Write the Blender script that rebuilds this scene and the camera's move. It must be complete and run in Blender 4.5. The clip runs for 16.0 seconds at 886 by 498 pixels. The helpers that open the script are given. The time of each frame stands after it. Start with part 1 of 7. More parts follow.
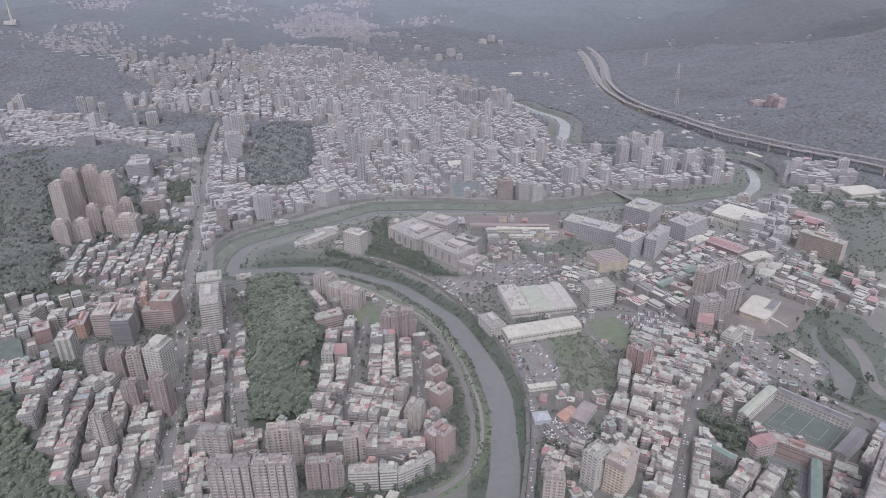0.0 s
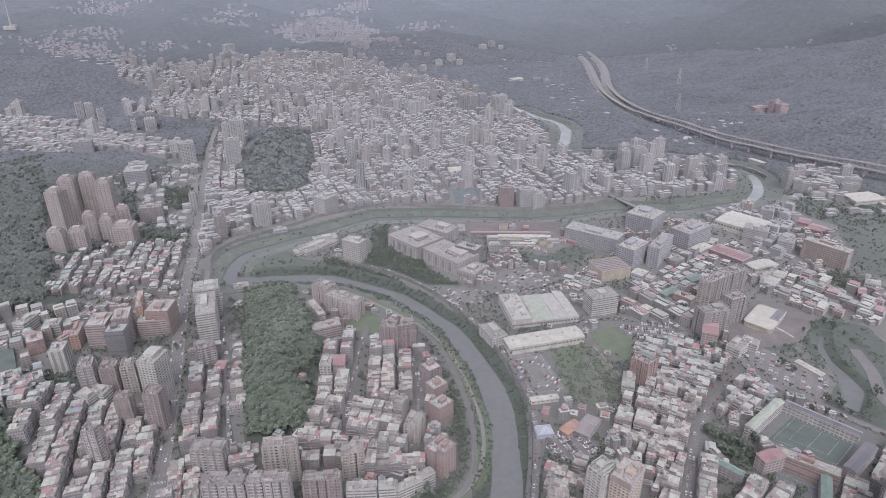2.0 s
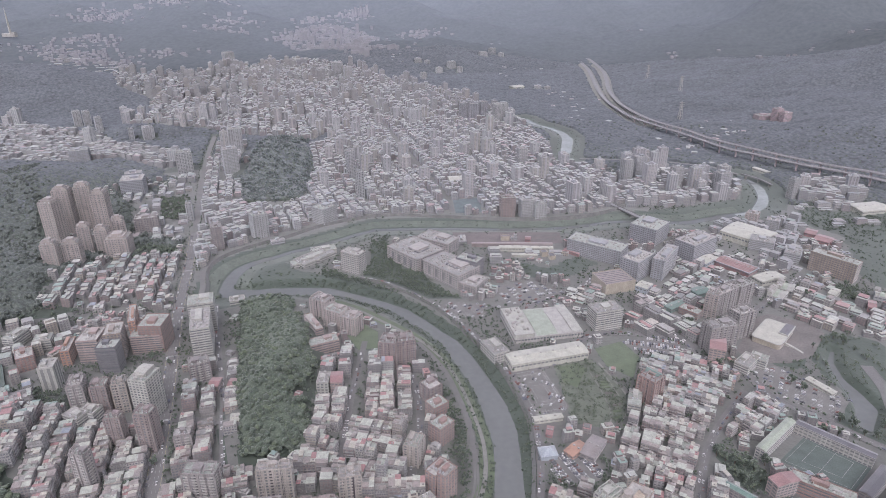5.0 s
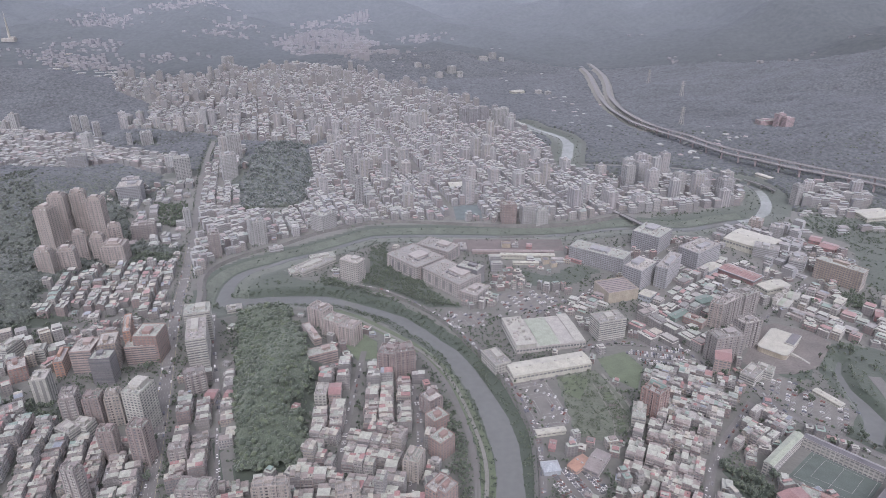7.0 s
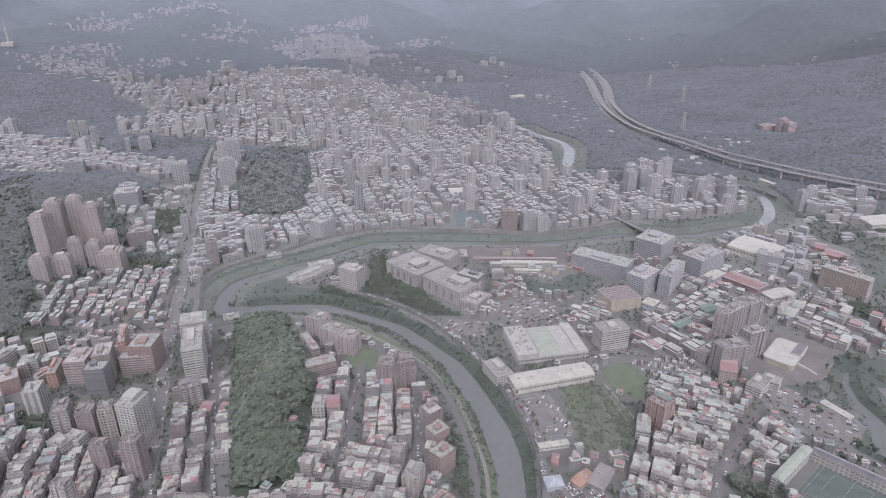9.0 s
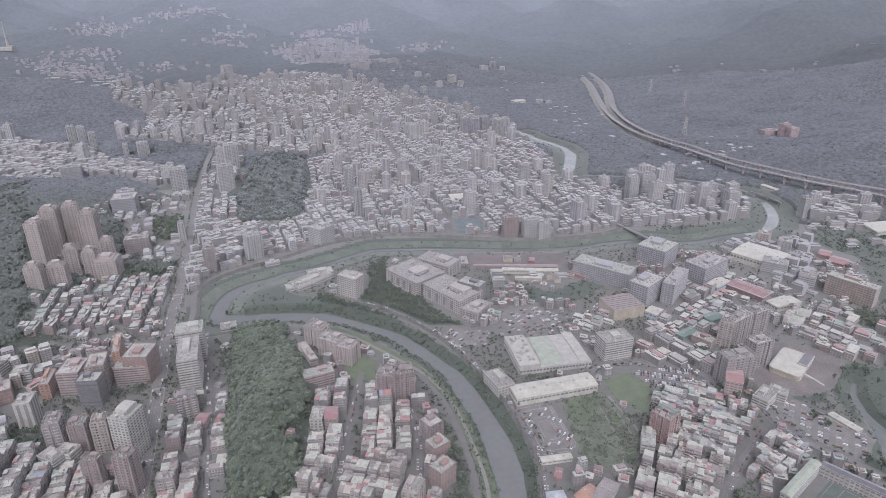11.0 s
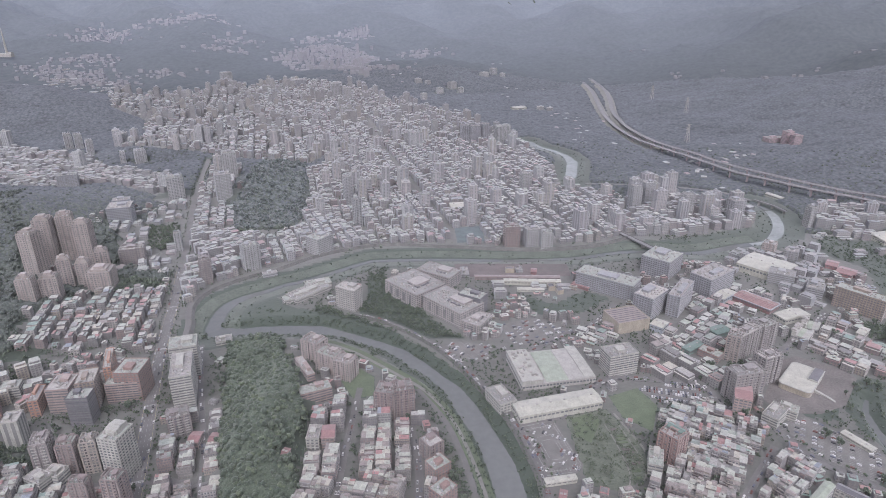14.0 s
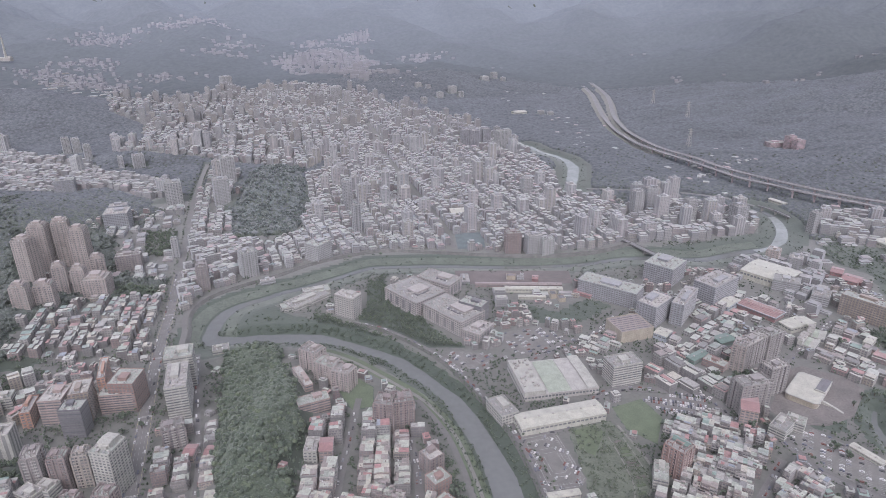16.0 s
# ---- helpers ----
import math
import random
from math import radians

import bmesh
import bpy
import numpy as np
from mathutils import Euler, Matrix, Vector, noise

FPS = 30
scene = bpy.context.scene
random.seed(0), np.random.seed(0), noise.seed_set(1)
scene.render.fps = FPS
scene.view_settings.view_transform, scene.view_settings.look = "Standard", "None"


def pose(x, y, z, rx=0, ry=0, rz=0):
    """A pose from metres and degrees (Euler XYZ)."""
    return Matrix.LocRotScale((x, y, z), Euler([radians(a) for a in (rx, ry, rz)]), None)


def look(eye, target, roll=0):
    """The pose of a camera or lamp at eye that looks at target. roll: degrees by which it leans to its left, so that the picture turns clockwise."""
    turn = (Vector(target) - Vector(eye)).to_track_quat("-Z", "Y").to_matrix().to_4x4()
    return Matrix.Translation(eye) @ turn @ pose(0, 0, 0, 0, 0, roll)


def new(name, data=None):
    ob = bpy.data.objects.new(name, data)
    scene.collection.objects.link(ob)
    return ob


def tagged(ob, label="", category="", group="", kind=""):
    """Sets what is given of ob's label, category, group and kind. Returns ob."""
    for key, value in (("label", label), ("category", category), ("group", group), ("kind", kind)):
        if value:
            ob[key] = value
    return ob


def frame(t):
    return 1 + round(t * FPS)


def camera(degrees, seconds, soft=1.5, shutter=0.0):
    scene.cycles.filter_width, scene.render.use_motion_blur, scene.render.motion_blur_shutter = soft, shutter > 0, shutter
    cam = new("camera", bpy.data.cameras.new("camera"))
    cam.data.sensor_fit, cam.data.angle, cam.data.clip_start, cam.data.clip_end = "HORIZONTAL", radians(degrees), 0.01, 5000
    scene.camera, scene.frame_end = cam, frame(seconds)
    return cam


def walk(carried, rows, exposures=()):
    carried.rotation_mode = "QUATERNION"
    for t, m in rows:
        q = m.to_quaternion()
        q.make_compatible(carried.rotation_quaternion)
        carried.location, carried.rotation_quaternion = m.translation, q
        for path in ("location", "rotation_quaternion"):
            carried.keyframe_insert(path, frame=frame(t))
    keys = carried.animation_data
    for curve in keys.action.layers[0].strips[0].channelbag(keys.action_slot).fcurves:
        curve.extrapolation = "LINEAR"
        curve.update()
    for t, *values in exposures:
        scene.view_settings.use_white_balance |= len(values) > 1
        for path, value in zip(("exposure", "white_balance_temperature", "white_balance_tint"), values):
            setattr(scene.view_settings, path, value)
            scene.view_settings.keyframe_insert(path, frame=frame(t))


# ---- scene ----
# A river valley town seen from a slowly advancing aircraft at 430 m, under an overcast sky.
HEIGHT = 430.0
PATH = [
    (0, 0.00, 0.00, -25.628, 0.000),
    (0.5, -0.08, 3.41, -25.531, 0.002),
    (1, -0.16, 6.83, -25.435, 0.004),
    (1.5, -0.24, 10.23, -25.340, 0.006),
    (2, -0.32, 13.64, -25.245, 0.007),
    (2.5, -0.40, 17.05, -25.151, 0.009),
    (3, -0.48, 20.45, -25.058, 0.011),
    (3.5, -0.56, 23.85, -24.965, 0.013),
    (4, -0.64, 27.24, -24.873, 0.015),
    (4.5, -0.72, 30.64, -24.781, 0.017),
    (5, -0.80, 34.03, -24.691, 0.019),
    (5.5, -0.88, 37.42, -24.600, 0.020),
    (6, -0.96, 40.81, -24.511, 0.022),
    (6.5, -1.04, 44.19, -24.421, 0.024),
    (7, -1.11, 47.57, -24.333, 0.026),
    (7.5, -1.19, 50.95, -24.245, 0.028),
    (8, -1.27, 54.33, -24.158, 0.030),
    (8.5, -1.35, 57.70, -24.071, 0.032),
    (9, -1.43, 61.07, -23.986, 0.034),
    (9.5, -1.50, 64.44, -23.900, 0.035),
    (10, -1.58, 67.81, -23.816, 0.037),
    (10.5, -1.66, 71.18, -23.732, 0.039),
    (11, -1.74, 74.54, -23.648, 0.041),
    (11.5, -1.81, 77.90, -23.565, 0.043),
    (12, -1.89, 81.25, -23.483, 0.045),
    (12.5, -1.97, 84.61, -23.402, 0.047),
    (13, -2.05, 87.96, -23.321, 0.048),
    (13.5, -2.12, 91.31, -23.240, 0.050),
    (14, -2.20, 94.66, -23.161, 0.052),
    (14.5, -2.27, 98.00, -23.082, 0.054),
    (15, -2.35, 101.35, -23.003, 0.056),
    (15.5, -2.43, 104.69, -22.925, 0.058),
    (16, -2.50, 108.02, -22.848, 0.060),
]
cam = camera(70.0, 16.0, soft=0.88)
walk(cam, [(t, pose(x, y, HEIGHT, 90 + pitch, 0, yaw)) for t, x, y, pitch, yaw in PATH],
     [(0, 0.045, 6050, 20.5), (16, 0.03, 5990, 20)])

# ---- sky and sun ----
world = bpy.data.worlds.new("overcast_sky")
scene.world = world
world.use_nodes = True
wn, wl = world.node_tree.nodes, world.node_tree.links
sky = wn.new("ShaderNodeTexSky")
sky.sky_type, sky.sun_disc = "NISHITA", False
sky.sun_elevation, sky.sun_rotation = radians(54), radians(180)
sky.air_density, sky.dust_density, sky.ozone_density = 1.0, 6.0, 1.0
cloud = wn.new("ShaderNodeHueSaturation")
cloud.inputs["Saturation"].default_value = 0.35
wl.new(sky.outputs[0], cloud.inputs["Color"])
wl.new(cloud.outputs[0], wn["Background"].inputs["Color"])
wn["Background"].inputs["Strength"].default_value = 0.15
sun = new("sun", bpy.data.lights.new("sun", "SUN"))
sun.data.energy, sun.data.angle, sun.data.color = 1.0, radians(90), (1.0, 0.97, 0.94)
sun.matrix_world = look((0, -700, 950), (0, 0, 0))

# ---- the plan: metres from the point under the first eye, y ahead ----
FOOT = [(1308, 920), (1350, 867), (1391, 830), (1442, 786), (1488, 753), (1542, 715), (1609, 684), (1681, 664), (1767, 624), (1858, 601), (2004, 586), (2118, 588), (2279, 601), (2536, 651), (2766, 683), (3093, 688), (3327, 661)]
HILLS = [(-185.2, 603.9, 42.0, 125.0, 0.0, 30.0), (-438.5, 454.7, 95.0, 120.0, 0.0, 40.0), (-643.1, 787.3, 130.0, 170.0, 0.0, 45.0), (-854.8, 1183.6, 240.0, 210.0, 0.0, 45.0), (-380.7, 1447.3, 85.0, 150.0, 0.0, 45.0), (-1430.0, 2230.0, 430.0, 320.0, 0.0, 95.0), (-766.2, 1730.0, 180.0, 60.0, 0.0, 26.0), (-1385.5, 3584.8, 700.0, 500.0, 0.0, 120.0), (-115.7, 3061.7, 600.0, 330.0, 0.0, 80.0), (-795.5, 4205.7, 500.0, 420.0, 0.0, 90.0)]
MAIN_ARM = [(45.5, 374.4, 14.5), (52.0, 403.0, 13.8), (58.0, 440.0, 13.0), (61.5, 516.9, 11.5), (59.9, 539.2, 13.0), (53.6, 577.5, 12.9), (41.2, 620.5, 10.7), (22.1, 668.3, 11.3), (8.4, 698.6, 9.4), (-9.8, 723.0, 7.1), (-31.6, 748.6, 8.8), (-58.0, 777.4, 8.7), (-88.2, 797.4, 7.2), (-126.9, 818.4, 6.2), (-166.9, 832.7, 10.8), (-205.9, 833.5, 10.9), (-248.6, 834.2, 7.9), (-270.5, 829.5, 7.5), (-291.5, 828.1, 11.3), (-301.4, 822.7, 9), (-311.5, 825.7, 5)]
UPPER_ARM = [(-303.0, 818.2, 6), (-309.9, 830.2, 9), (-315.0, 855.2, 8), (-316.5, 879.8, 7.5), (-311.8, 904.0, 7), (-302.4, 920.2, 5.5), (-290.0, 933.1, 4.5), (-267.0, 950.3, 3.5), (-250.7, 966.0, 3.2), (-233.5, 976.0, 3.2), (-215.1, 986.3, 3.4), (-191.4, 1005.2, 3.4), (-166.0, 1024.8, 3.6), (-140.7, 1046.3, 3.4), (-120.2, 1059.1, 3.2), (-84.2, 1062.7, 3.2), (-0.7, 1065.1, 3.4), (118.0, 1061.6, 3.4), (222.3, 1071.2, 3.6), (300.9, 1095.8, 3.8), (364.6, 1100.9, 4.5), (437.0, 1093.4, 6), (517.9, 1124.1, 6.5), (574.9, 1142.7, 5), (611.5, 1178.9, 9), (638.5, 1226.2, 8.4), (655.4, 1280.6, 8.0), (656.6, 1325.2, 5), (644.9, 1365.2, 4)]
FAR_LOOP = [(287.5, 1460.7, 10.7), (292.9, 1516.0, 9.6), (311.2, 1594.0, 12.2), (328.5, 1676.3, 12.4), (321.4, 1744.0, 9.1), (295.3, 1796.4, 7.9), (266.7, 1830.5, 7.7), (241.3, 1902.5, 7.9)]
POND = [(472.2, 681.2, 2.6), (457.4, 658.6, 3.4), (450.3, 625.4, 4.1), (450.7, 597.3, 7.9), (448.5, 573.6, 10.6), (434.3, 552.2, 8.5), (428.5, 539.9, 5.3)]


def along(pts, x, y):
    """Distance from each (x, y) to a line of (x, y, half_width), less the half width."""
    best = np.full(x.shape, 1e9)
    for (x0, y0, w0), (x1, y1, w1) in zip(pts, pts[1:]):
        dx, dy = x1 - x0, y1 - y0
        s = np.clip(((x - x0) * dx + (y - y0) * dy) / (dx * dx + dy * dy), 0, 1)
        best = np.minimum(best, np.hypot(x - x0 - s * dx, y - y0 - s * dy) - (w0 + s * (w1 - w0)))
    return best


def ridges(x, y):
    a = np.sin(x / 190 + 1.4 * np.sin(y / 310)) * np.sin(y / 230 + 1.1 * np.sin(x / 270))
    b = np.sin(x / 83 + 1.9 * np.sin(y / 97)) * np.sin(y / 71 + 1.3 * np.sin(x / 120))
    return a + 0.4 * b


def mountain(x, y):
    """How far up the wooded slopes a place lies, in metres; 0 in the valley."""
    fy, fx = np.array(FOOT).T
    east = np.clip(x - np.interp(y, fy, fx, left=fx[0] + 500, right=fx[-1] + 200) - 25, 0, None) * np.clip((y - 900) / 500, 0, 1)
    north = np.clip(y - 3300 + 0.25 * np.abs(x + 300), 0, None)
    west = np.clip(-x - 420 - 0.48 * y, 0, None)
    return 0.14 * east + 0.2 * north + 0.12 * west


def height(x, y, water=True):
    m = mountain(x, y)
    z = m * (1 + 0.28 * ridges(x, y)) + np.minimum(m, 30) * 0.3 * ridges(x * 2.1, y * 2.1)
    for cx, cy, rx, ry, turn, h in HILLS:
        u, v = (x - cx) / rx, (y - cy) / ry
        z = np.maximum(z, h * (1.25 * np.exp(-(u * u + v * v)) - 0.25) * (1 + 0.12 * ridges(x * 1.7, y * 1.7)))
    z = np.maximum(z, 0)
    if water:
        dig = np.zeros(np.shape(x))
        for line, bank in ((MAIN_ARM, 17), (UPPER_ARM, 30), (FAR_LOOP, 22), (POND, 5)):
            d = along(line, x, y)
            dig = np.minimum(dig, np.where(d < bank, -5.5 * (1 - np.clip(d / bank, 0, 1)) ** 0.8 - 0.6 * np.clip(-d, 0, 3), 0))
        z = z + dig
    return z


AVENUE = (7, [(-249.9, 388.4), (-251.5, 419.8), (-261.5, 462.2), (-278.1, 519.5), (-301.9, 598.4), (-332.8, 696.4), (-360.7, 787.3), (-389.5, 898.4), (-429.6, 1037.6)])
AVENUE_NORTH = (4.5, [(-434.0, 1056.2), (-472.1, 1183.5), (-516.1, 1327.4), (-564.7, 1504.6), (-607.0, 1684.9)])
CROSS_STREET = (3.5, [(-330.7, 543.4), (-292.8, 545.3), (-264.6, 551.0), (-215.0, 540.3)])
HILL_LANE = (2.3, [(-201.6, 473.9), (-219.8, 530.5), (-242.3, 598.4), (-264.1, 657.0), (-289.3, 724.8), (-310.3, 787.3)])
BEND_STREET = (2.6, [(-95.8, 485.6), (-99.5, 556.9), (-98.6, 644.6), (-97.4, 696.4)])
BEND_STREET_EAST = (3, [(-31.2, 462.2), (-24.5, 519.5), (-26.5, 577.1), (-37.8, 632.5)])
MARKET_STREET = (3.2, [(200.6, 388.4), (221.7, 440.3), (248.3, 497.9), (276.1, 537.7), (308.8, 575.0), (329.0, 598.3)])
PARK_ROAD = (4, [(306.5, 656.9), (340.7, 630.1), (356.1, 582.3), (388.2, 552.0), (417.3, 517.7), (441.8, 493.7)])
FACTORY_ROAD = (4, [(68.9, 649.5), (120.5, 644.6), (181.0, 707.5), (233.9, 713.2), (295.0, 696.4), (306.5, 656.9), (348.5, 703.3), (436.7, 787.2), (535.8, 874.2)])
STATION_ROAD = (3.5, [(67.2, 787.2), (94.4, 762.9), (143.2, 804.2), (198.8, 839.9), (245.4, 898.4)])
LEVEE_ROAD = (2.6, [(72.3, 388.4), (79.1, 419.8), (85.7, 454.7), (90.7, 493.8), (92.8, 547.2), (84.3, 592.9), (70.7, 638.5), (52.8, 680.2), (31.3, 720.4), (8.6, 759.7), (-19.4, 795.7), (-55.0, 828.9), (-90.6, 854.9), (-124.6, 868.4)])
RIVER_PATH = (2.0, [(-6.9, 405.6), (8.0, 415.8), (23.6, 431.9), (34.0, 454.7), (39.0, 485.6), (38.6, 519.5), (33.0, 552.0), (24.3, 587.6), (12.8, 627.8), (0.7, 654.5), (-23.1, 691.0), (-50.6, 717.5), (-82.8, 745.8), (-113.3, 770.9), (-147.7, 790.6), (-181.6, 800.8)])
RAILWAY = (2.6, [(-26.8, 388.4), (-6.9, 403.7), (11.1, 418.5), (22.7, 436.1), (29.1, 462.2), (29.5, 497.9), (24.3, 547.2), (14.1, 592.9), (1.3, 632.5), (-13.3, 663.3), (-31.9, 693.7)])
NORTH_LEVEE = (3, [(-335.0, 790.0), (-347.0, 839.9), (-359.3, 874.3), (-361.6, 910.9), (-347.5, 947.9), (-314.9, 982.7), (-268.4, 1019.6), (-226.6, 1061.6), (-170.1, 1097.8), (-100.4, 1121.2), (0.0, 1112.3), (122.0, 1100.7), (228.8, 1109.4), (308.3, 1142.3), (351.9, 1176.9)])
TOWN_STREET = (4.5, [(-259.5, 2199.2), (-167.4, 1793.3), (-96.4, 1529.6), (-29.5, 1319.5), (17.3, 1136.2)])
VALLEY_ROAD = (4, [(320.4, 1480.1), (425.4, 1465.8), (527.1, 1447.2), (606.7, 1411.0), (645.5, 1359.7)])
SIDING_ROAD = (6, [(490.4, 644.5), (483.2, 598.3), (467.5, 556.9), (469.5, 537.7)])
MOTORWAY = (7, [(601.4, 3245.2, 9.0), (611.4, 3056.6, 9.0), (604.3, 2765.8, 9.0), (568.3, 2475.7, 9.0), (539.3, 2248.8, 9.0), (529.9, 2083.8, 9.0), (533.8, 1993.9, 9.0), (544.7, 1873.3, 11.2), (565.1, 1796.5, 13.5), (587.8, 1723.8, 16.0), (614.6, 1660.2, 17.4), (645.8, 1567.5, 19.3), (672.8, 1493.7, 21.0), (712.6, 1447.7, 21.3), (745.3, 1404.3, 21.5), (788.5, 1355.2, 21.9), (827.4, 1320.3, 22.2), (873.4, 1269.3, 22.6), (916.0, 1215.4, 23.0)])
MOTORWAY_EAST = (7, [(638.7, 3327.1, 9.0), (665.5, 3092.7, 9.0), (660.6, 2765.9, 9.0), (629.2, 2536.4, 9.0), (579.3, 2278.7, 9.0), (565.6, 2118.5, 9.0), (563.7, 2003.6, 10.3), (578.7, 1857.7, 13.2), (601.8, 1766.9, 16.0), (642.1, 1680.8, 18.0), (662.0, 1609.1, 19.3), (693.1, 1541.5, 21.0), (731.4, 1488.2, 21.3), (764.4, 1442.5, 21.5), (808.0, 1391.0, 21.9), (845.1, 1350.5, 22.2), (898.3, 1308.2, 22.6), (943.4, 1254.6, 23.0)])
WOOD_BEND = [(-275.1, 787.3), (-255.4, 804.2), (-214.0, 800.8), (-172.7, 707.5), (-146.3, 631.7), (-149.3, 574.2), (-134.2, 537.7), (-129.8, 497.9), (-159.8, 495.0), (-183.4, 478.7), (-201.7, 529.0), (-238.4, 644.6)]
WOOD_SOUTHWEST = [(-440.5, 506.9), (-406.8, 479.7), (-376.1, 440.1), (-336.7, 416.1), (-308.3, 388.4), (-367.6, 380.4)]
WOOD_WEST = [(-865.9, 1187.4), (-900.1, 1386.8), (-676.4, 1002.9), (-543.1, 949.6), (-502.5, 941.3), (-549.8, 894.0), (-552.8, 794.3), (-523.6, 764.7), (-540.8, 728.8), (-561.6, 691.1)]
WOOD_TOWERS = [(-641.2, 1176.2), (-546.8, 987.5), (-429.4, 968.6), (-433.2, 992.3), (-529.2, 1024.7), (-598.7, 1164.3), (-623.8, 1185.2)]
WOOD_TOWN = [(-421.2, 1398.7), (-455.5, 1655.1), (-350.3, 1637.7), (-279.2, 1288.7), (-281.9, 1200.0), (-384.9, 1183.5), (-440.5, 1288.7), (-423.4, 1328.7)]
WOOD_NORTHWEST = [(-1749.3, 2572.7), (-1218.3, 2076.3), (-1058.3, 2073.8), (-953.1, 1982.1), (-852.2, 1713.8), (-927.1, 1738.7), (-1136.7, 1831.8), (-1298.4, 1859.3)]
WOOD_RIDGE = [(-898.5, 1710.8), (-737.0, 1693.1), (-605.6, 1707.1), (-594.1, 1666.9), (-723.5, 1651.3), (-852.4, 1674.0)]
WOOD_HOSPITAL = [(-1043.7, 1447.4), (-820.5, 1359.7), (-757.4, 1447.3), (-656.5, 1246.5), (-659.0, 1203.5), (-879.6, 1354.1)]
SCRUB_BEND = [(-119.2, 898.4), (-85.2, 919.4), (-38.8, 888.2), (5.0, 821.7), (-35.8, 804.2), (-79.2, 839.9), (-123.5, 858.7)]
SCRUB_STATION = [(110.7, 930.2), (156.5, 898.4), (208.8, 941.2), (241.0, 919.4), (186.9, 868.3), (126.3, 868.3)]
SCRUB_GARDENS = [(127.4, 644.6), (174.4, 657.0), (198.2, 598.3), (191.1, 556.9), (159.3, 537.7), (131.0, 547.2), (130.2, 598.3)]
GREEN_BEND = [(-343.3, 898.4), (-306.2, 932.4), (-249.7, 968.5), (-248.9, 930.2), (-233.0, 898.4), (-196.3, 882.2), (-123.9, 862.5), (-154.4, 836.2), (-239.2, 839.9), (-289.7, 839.9)]
GREEN_CAMPUS = [(-124.0, 987.5), (-93.1, 1024.7), (-86.8, 941.2), (-38.8, 888.2), (5.0, 821.7), (29.3, 804.2), (-19.5, 804.2), (-79.2, 839.9), (-120.3, 868.4), (-112.4, 919.4)]
SCRUB_EAST = [(681.1, 1167.3), (741.4, 1136.1), (847.3, 1136.1), (785.0, 1037.5), (718.8, 1006.9), (664.2, 982.6), (679.7, 1024.6), (636.8, 1078.0)]
CLUMP_CORNER = [(345.7, 774.1), (372.7, 787.2), (353.8, 724.8), (328.0, 703.3)]
CLUMP_WORKS = [(562.9, 843.5), (594.6, 839.8), (577.5, 795.6), (548.0, 800.7)]
CLUMP_HALL = [(363.0, 693.7), (372.6, 673.6), (387.7, 644.5), (418.9, 638.5), (441.8, 696.4), (415.9, 672.3), (382.5, 680.2)]
CLUMP_WEST = [(-442.0, 581.1), (-441.4, 607.2), (-414.3, 596.1), (-397.4, 561.8), (-415.3, 549.5)]
CLUMP_COURT = [(-518.7, 728.7), (-481.8, 702.0), (-468.3, 672.4), (-491.1, 682.9)]
CLUMP_HOSPITAL = [(-561.6, 1206.5), (-503.0, 1216.9), (-460.9, 1097.9), (-505.9, 1092.2)]
CLUMP_TOWERS = [(-558.7, 992.3), (-432.8, 977.9), (-425.7, 945.7), (-498.7, 932.4)]
CLUMP_SOUTH = [(-112.2, 415.8), (-71.4, 409.4), (-32.0, 414.5), (3.1, 434.7), (9.1, 425.1), (-21.6, 403.0), (-64.8, 394.4), (-108.3, 394.4)]
CLUMP_AVENUE = [(-284.6, 506.4), (-276.5, 506.4), (-259.7, 454.7), (-268.2, 454.7)]
SCRUB_QUAY = [(-185.9, 898.4), (-123.5, 858.7), (-69.8, 825.3), (-18.9, 770.9), (11.9, 717.5), (-6.6, 707.6), (-54.1, 767.7), (-109.4, 807.7), (-165.3, 825.3)]
GREEN_NORTH = [(352.3, 1136.2), (456.8, 1157.8), (588.3, 1210.0), (633.0, 1288.6), (657.1, 1288.6), (585.9, 1151.6), (495.7, 1115.2), (357.5, 1115.2)]
LAWN_EAST = [(664.2, 982.6), (718.8, 1006.9), (788.3, 1042.7), (642.1, 811.1), (628.2, 839.8), (619.8, 878.1), (644.0, 930.1)]
LAWN_GREEN = [(182.7, 680.2), (218.7, 696.4), (231.7, 663.3), (213.7, 620.8), (189.0, 644.6)]
LAWN_BEND = [(-125.7, 717.5), (-110.0, 742.7), (-83.3, 717.5), (-80.2, 682.9), (-102.3, 676.3)]
PARK_EAST = [(444.0, 696.4), (495.3, 717.5), (534.8, 696.4), (537.0, 644.5), (444.4, 497.9), (415.8, 515.0), (397.9, 547.2), (438.6, 582.2), (429.4, 632.5)]
WOOD_PARK = [(187.5, 1389.3), (261.7, 1411.1), (251.1, 1307.8), (188.7, 1296.2)]
LAWN_GARDEN = [(-135.7, 563.6), (-114.8, 568.9), (-107.4, 552.0), (-126.8, 547.2)]
BELT_QUAY = [(-30.2, 688.2), (-13.3, 663.3), (1.3, 630.1), (14.1, 590.8), (24.2, 545.3), (29.5, 497.9), (29.1, 462.2), (22.7, 436.1), (11.1, 419.8), (-6.9, 405.6), (-23.7, 394.4), (-40.6, 394.4), (-12.0, 414.5), (8.2, 433.3), (16.7, 462.2), (16.0, 502.1), (9.7, 547.2), (-2.6, 598.3), (-19.9, 644.6)]
COURT_NORTH = [(18.1, 1200.0), (69.6, 1210.0), (71.3, 1136.2), (22.5, 1127.2)]
GARDEN_SCHOOL = [(257.0, 506.4), (286.8, 497.9), (297.8, 477.6), (287.9, 454.7), (269.2, 454.7), (262.0, 477.6)]
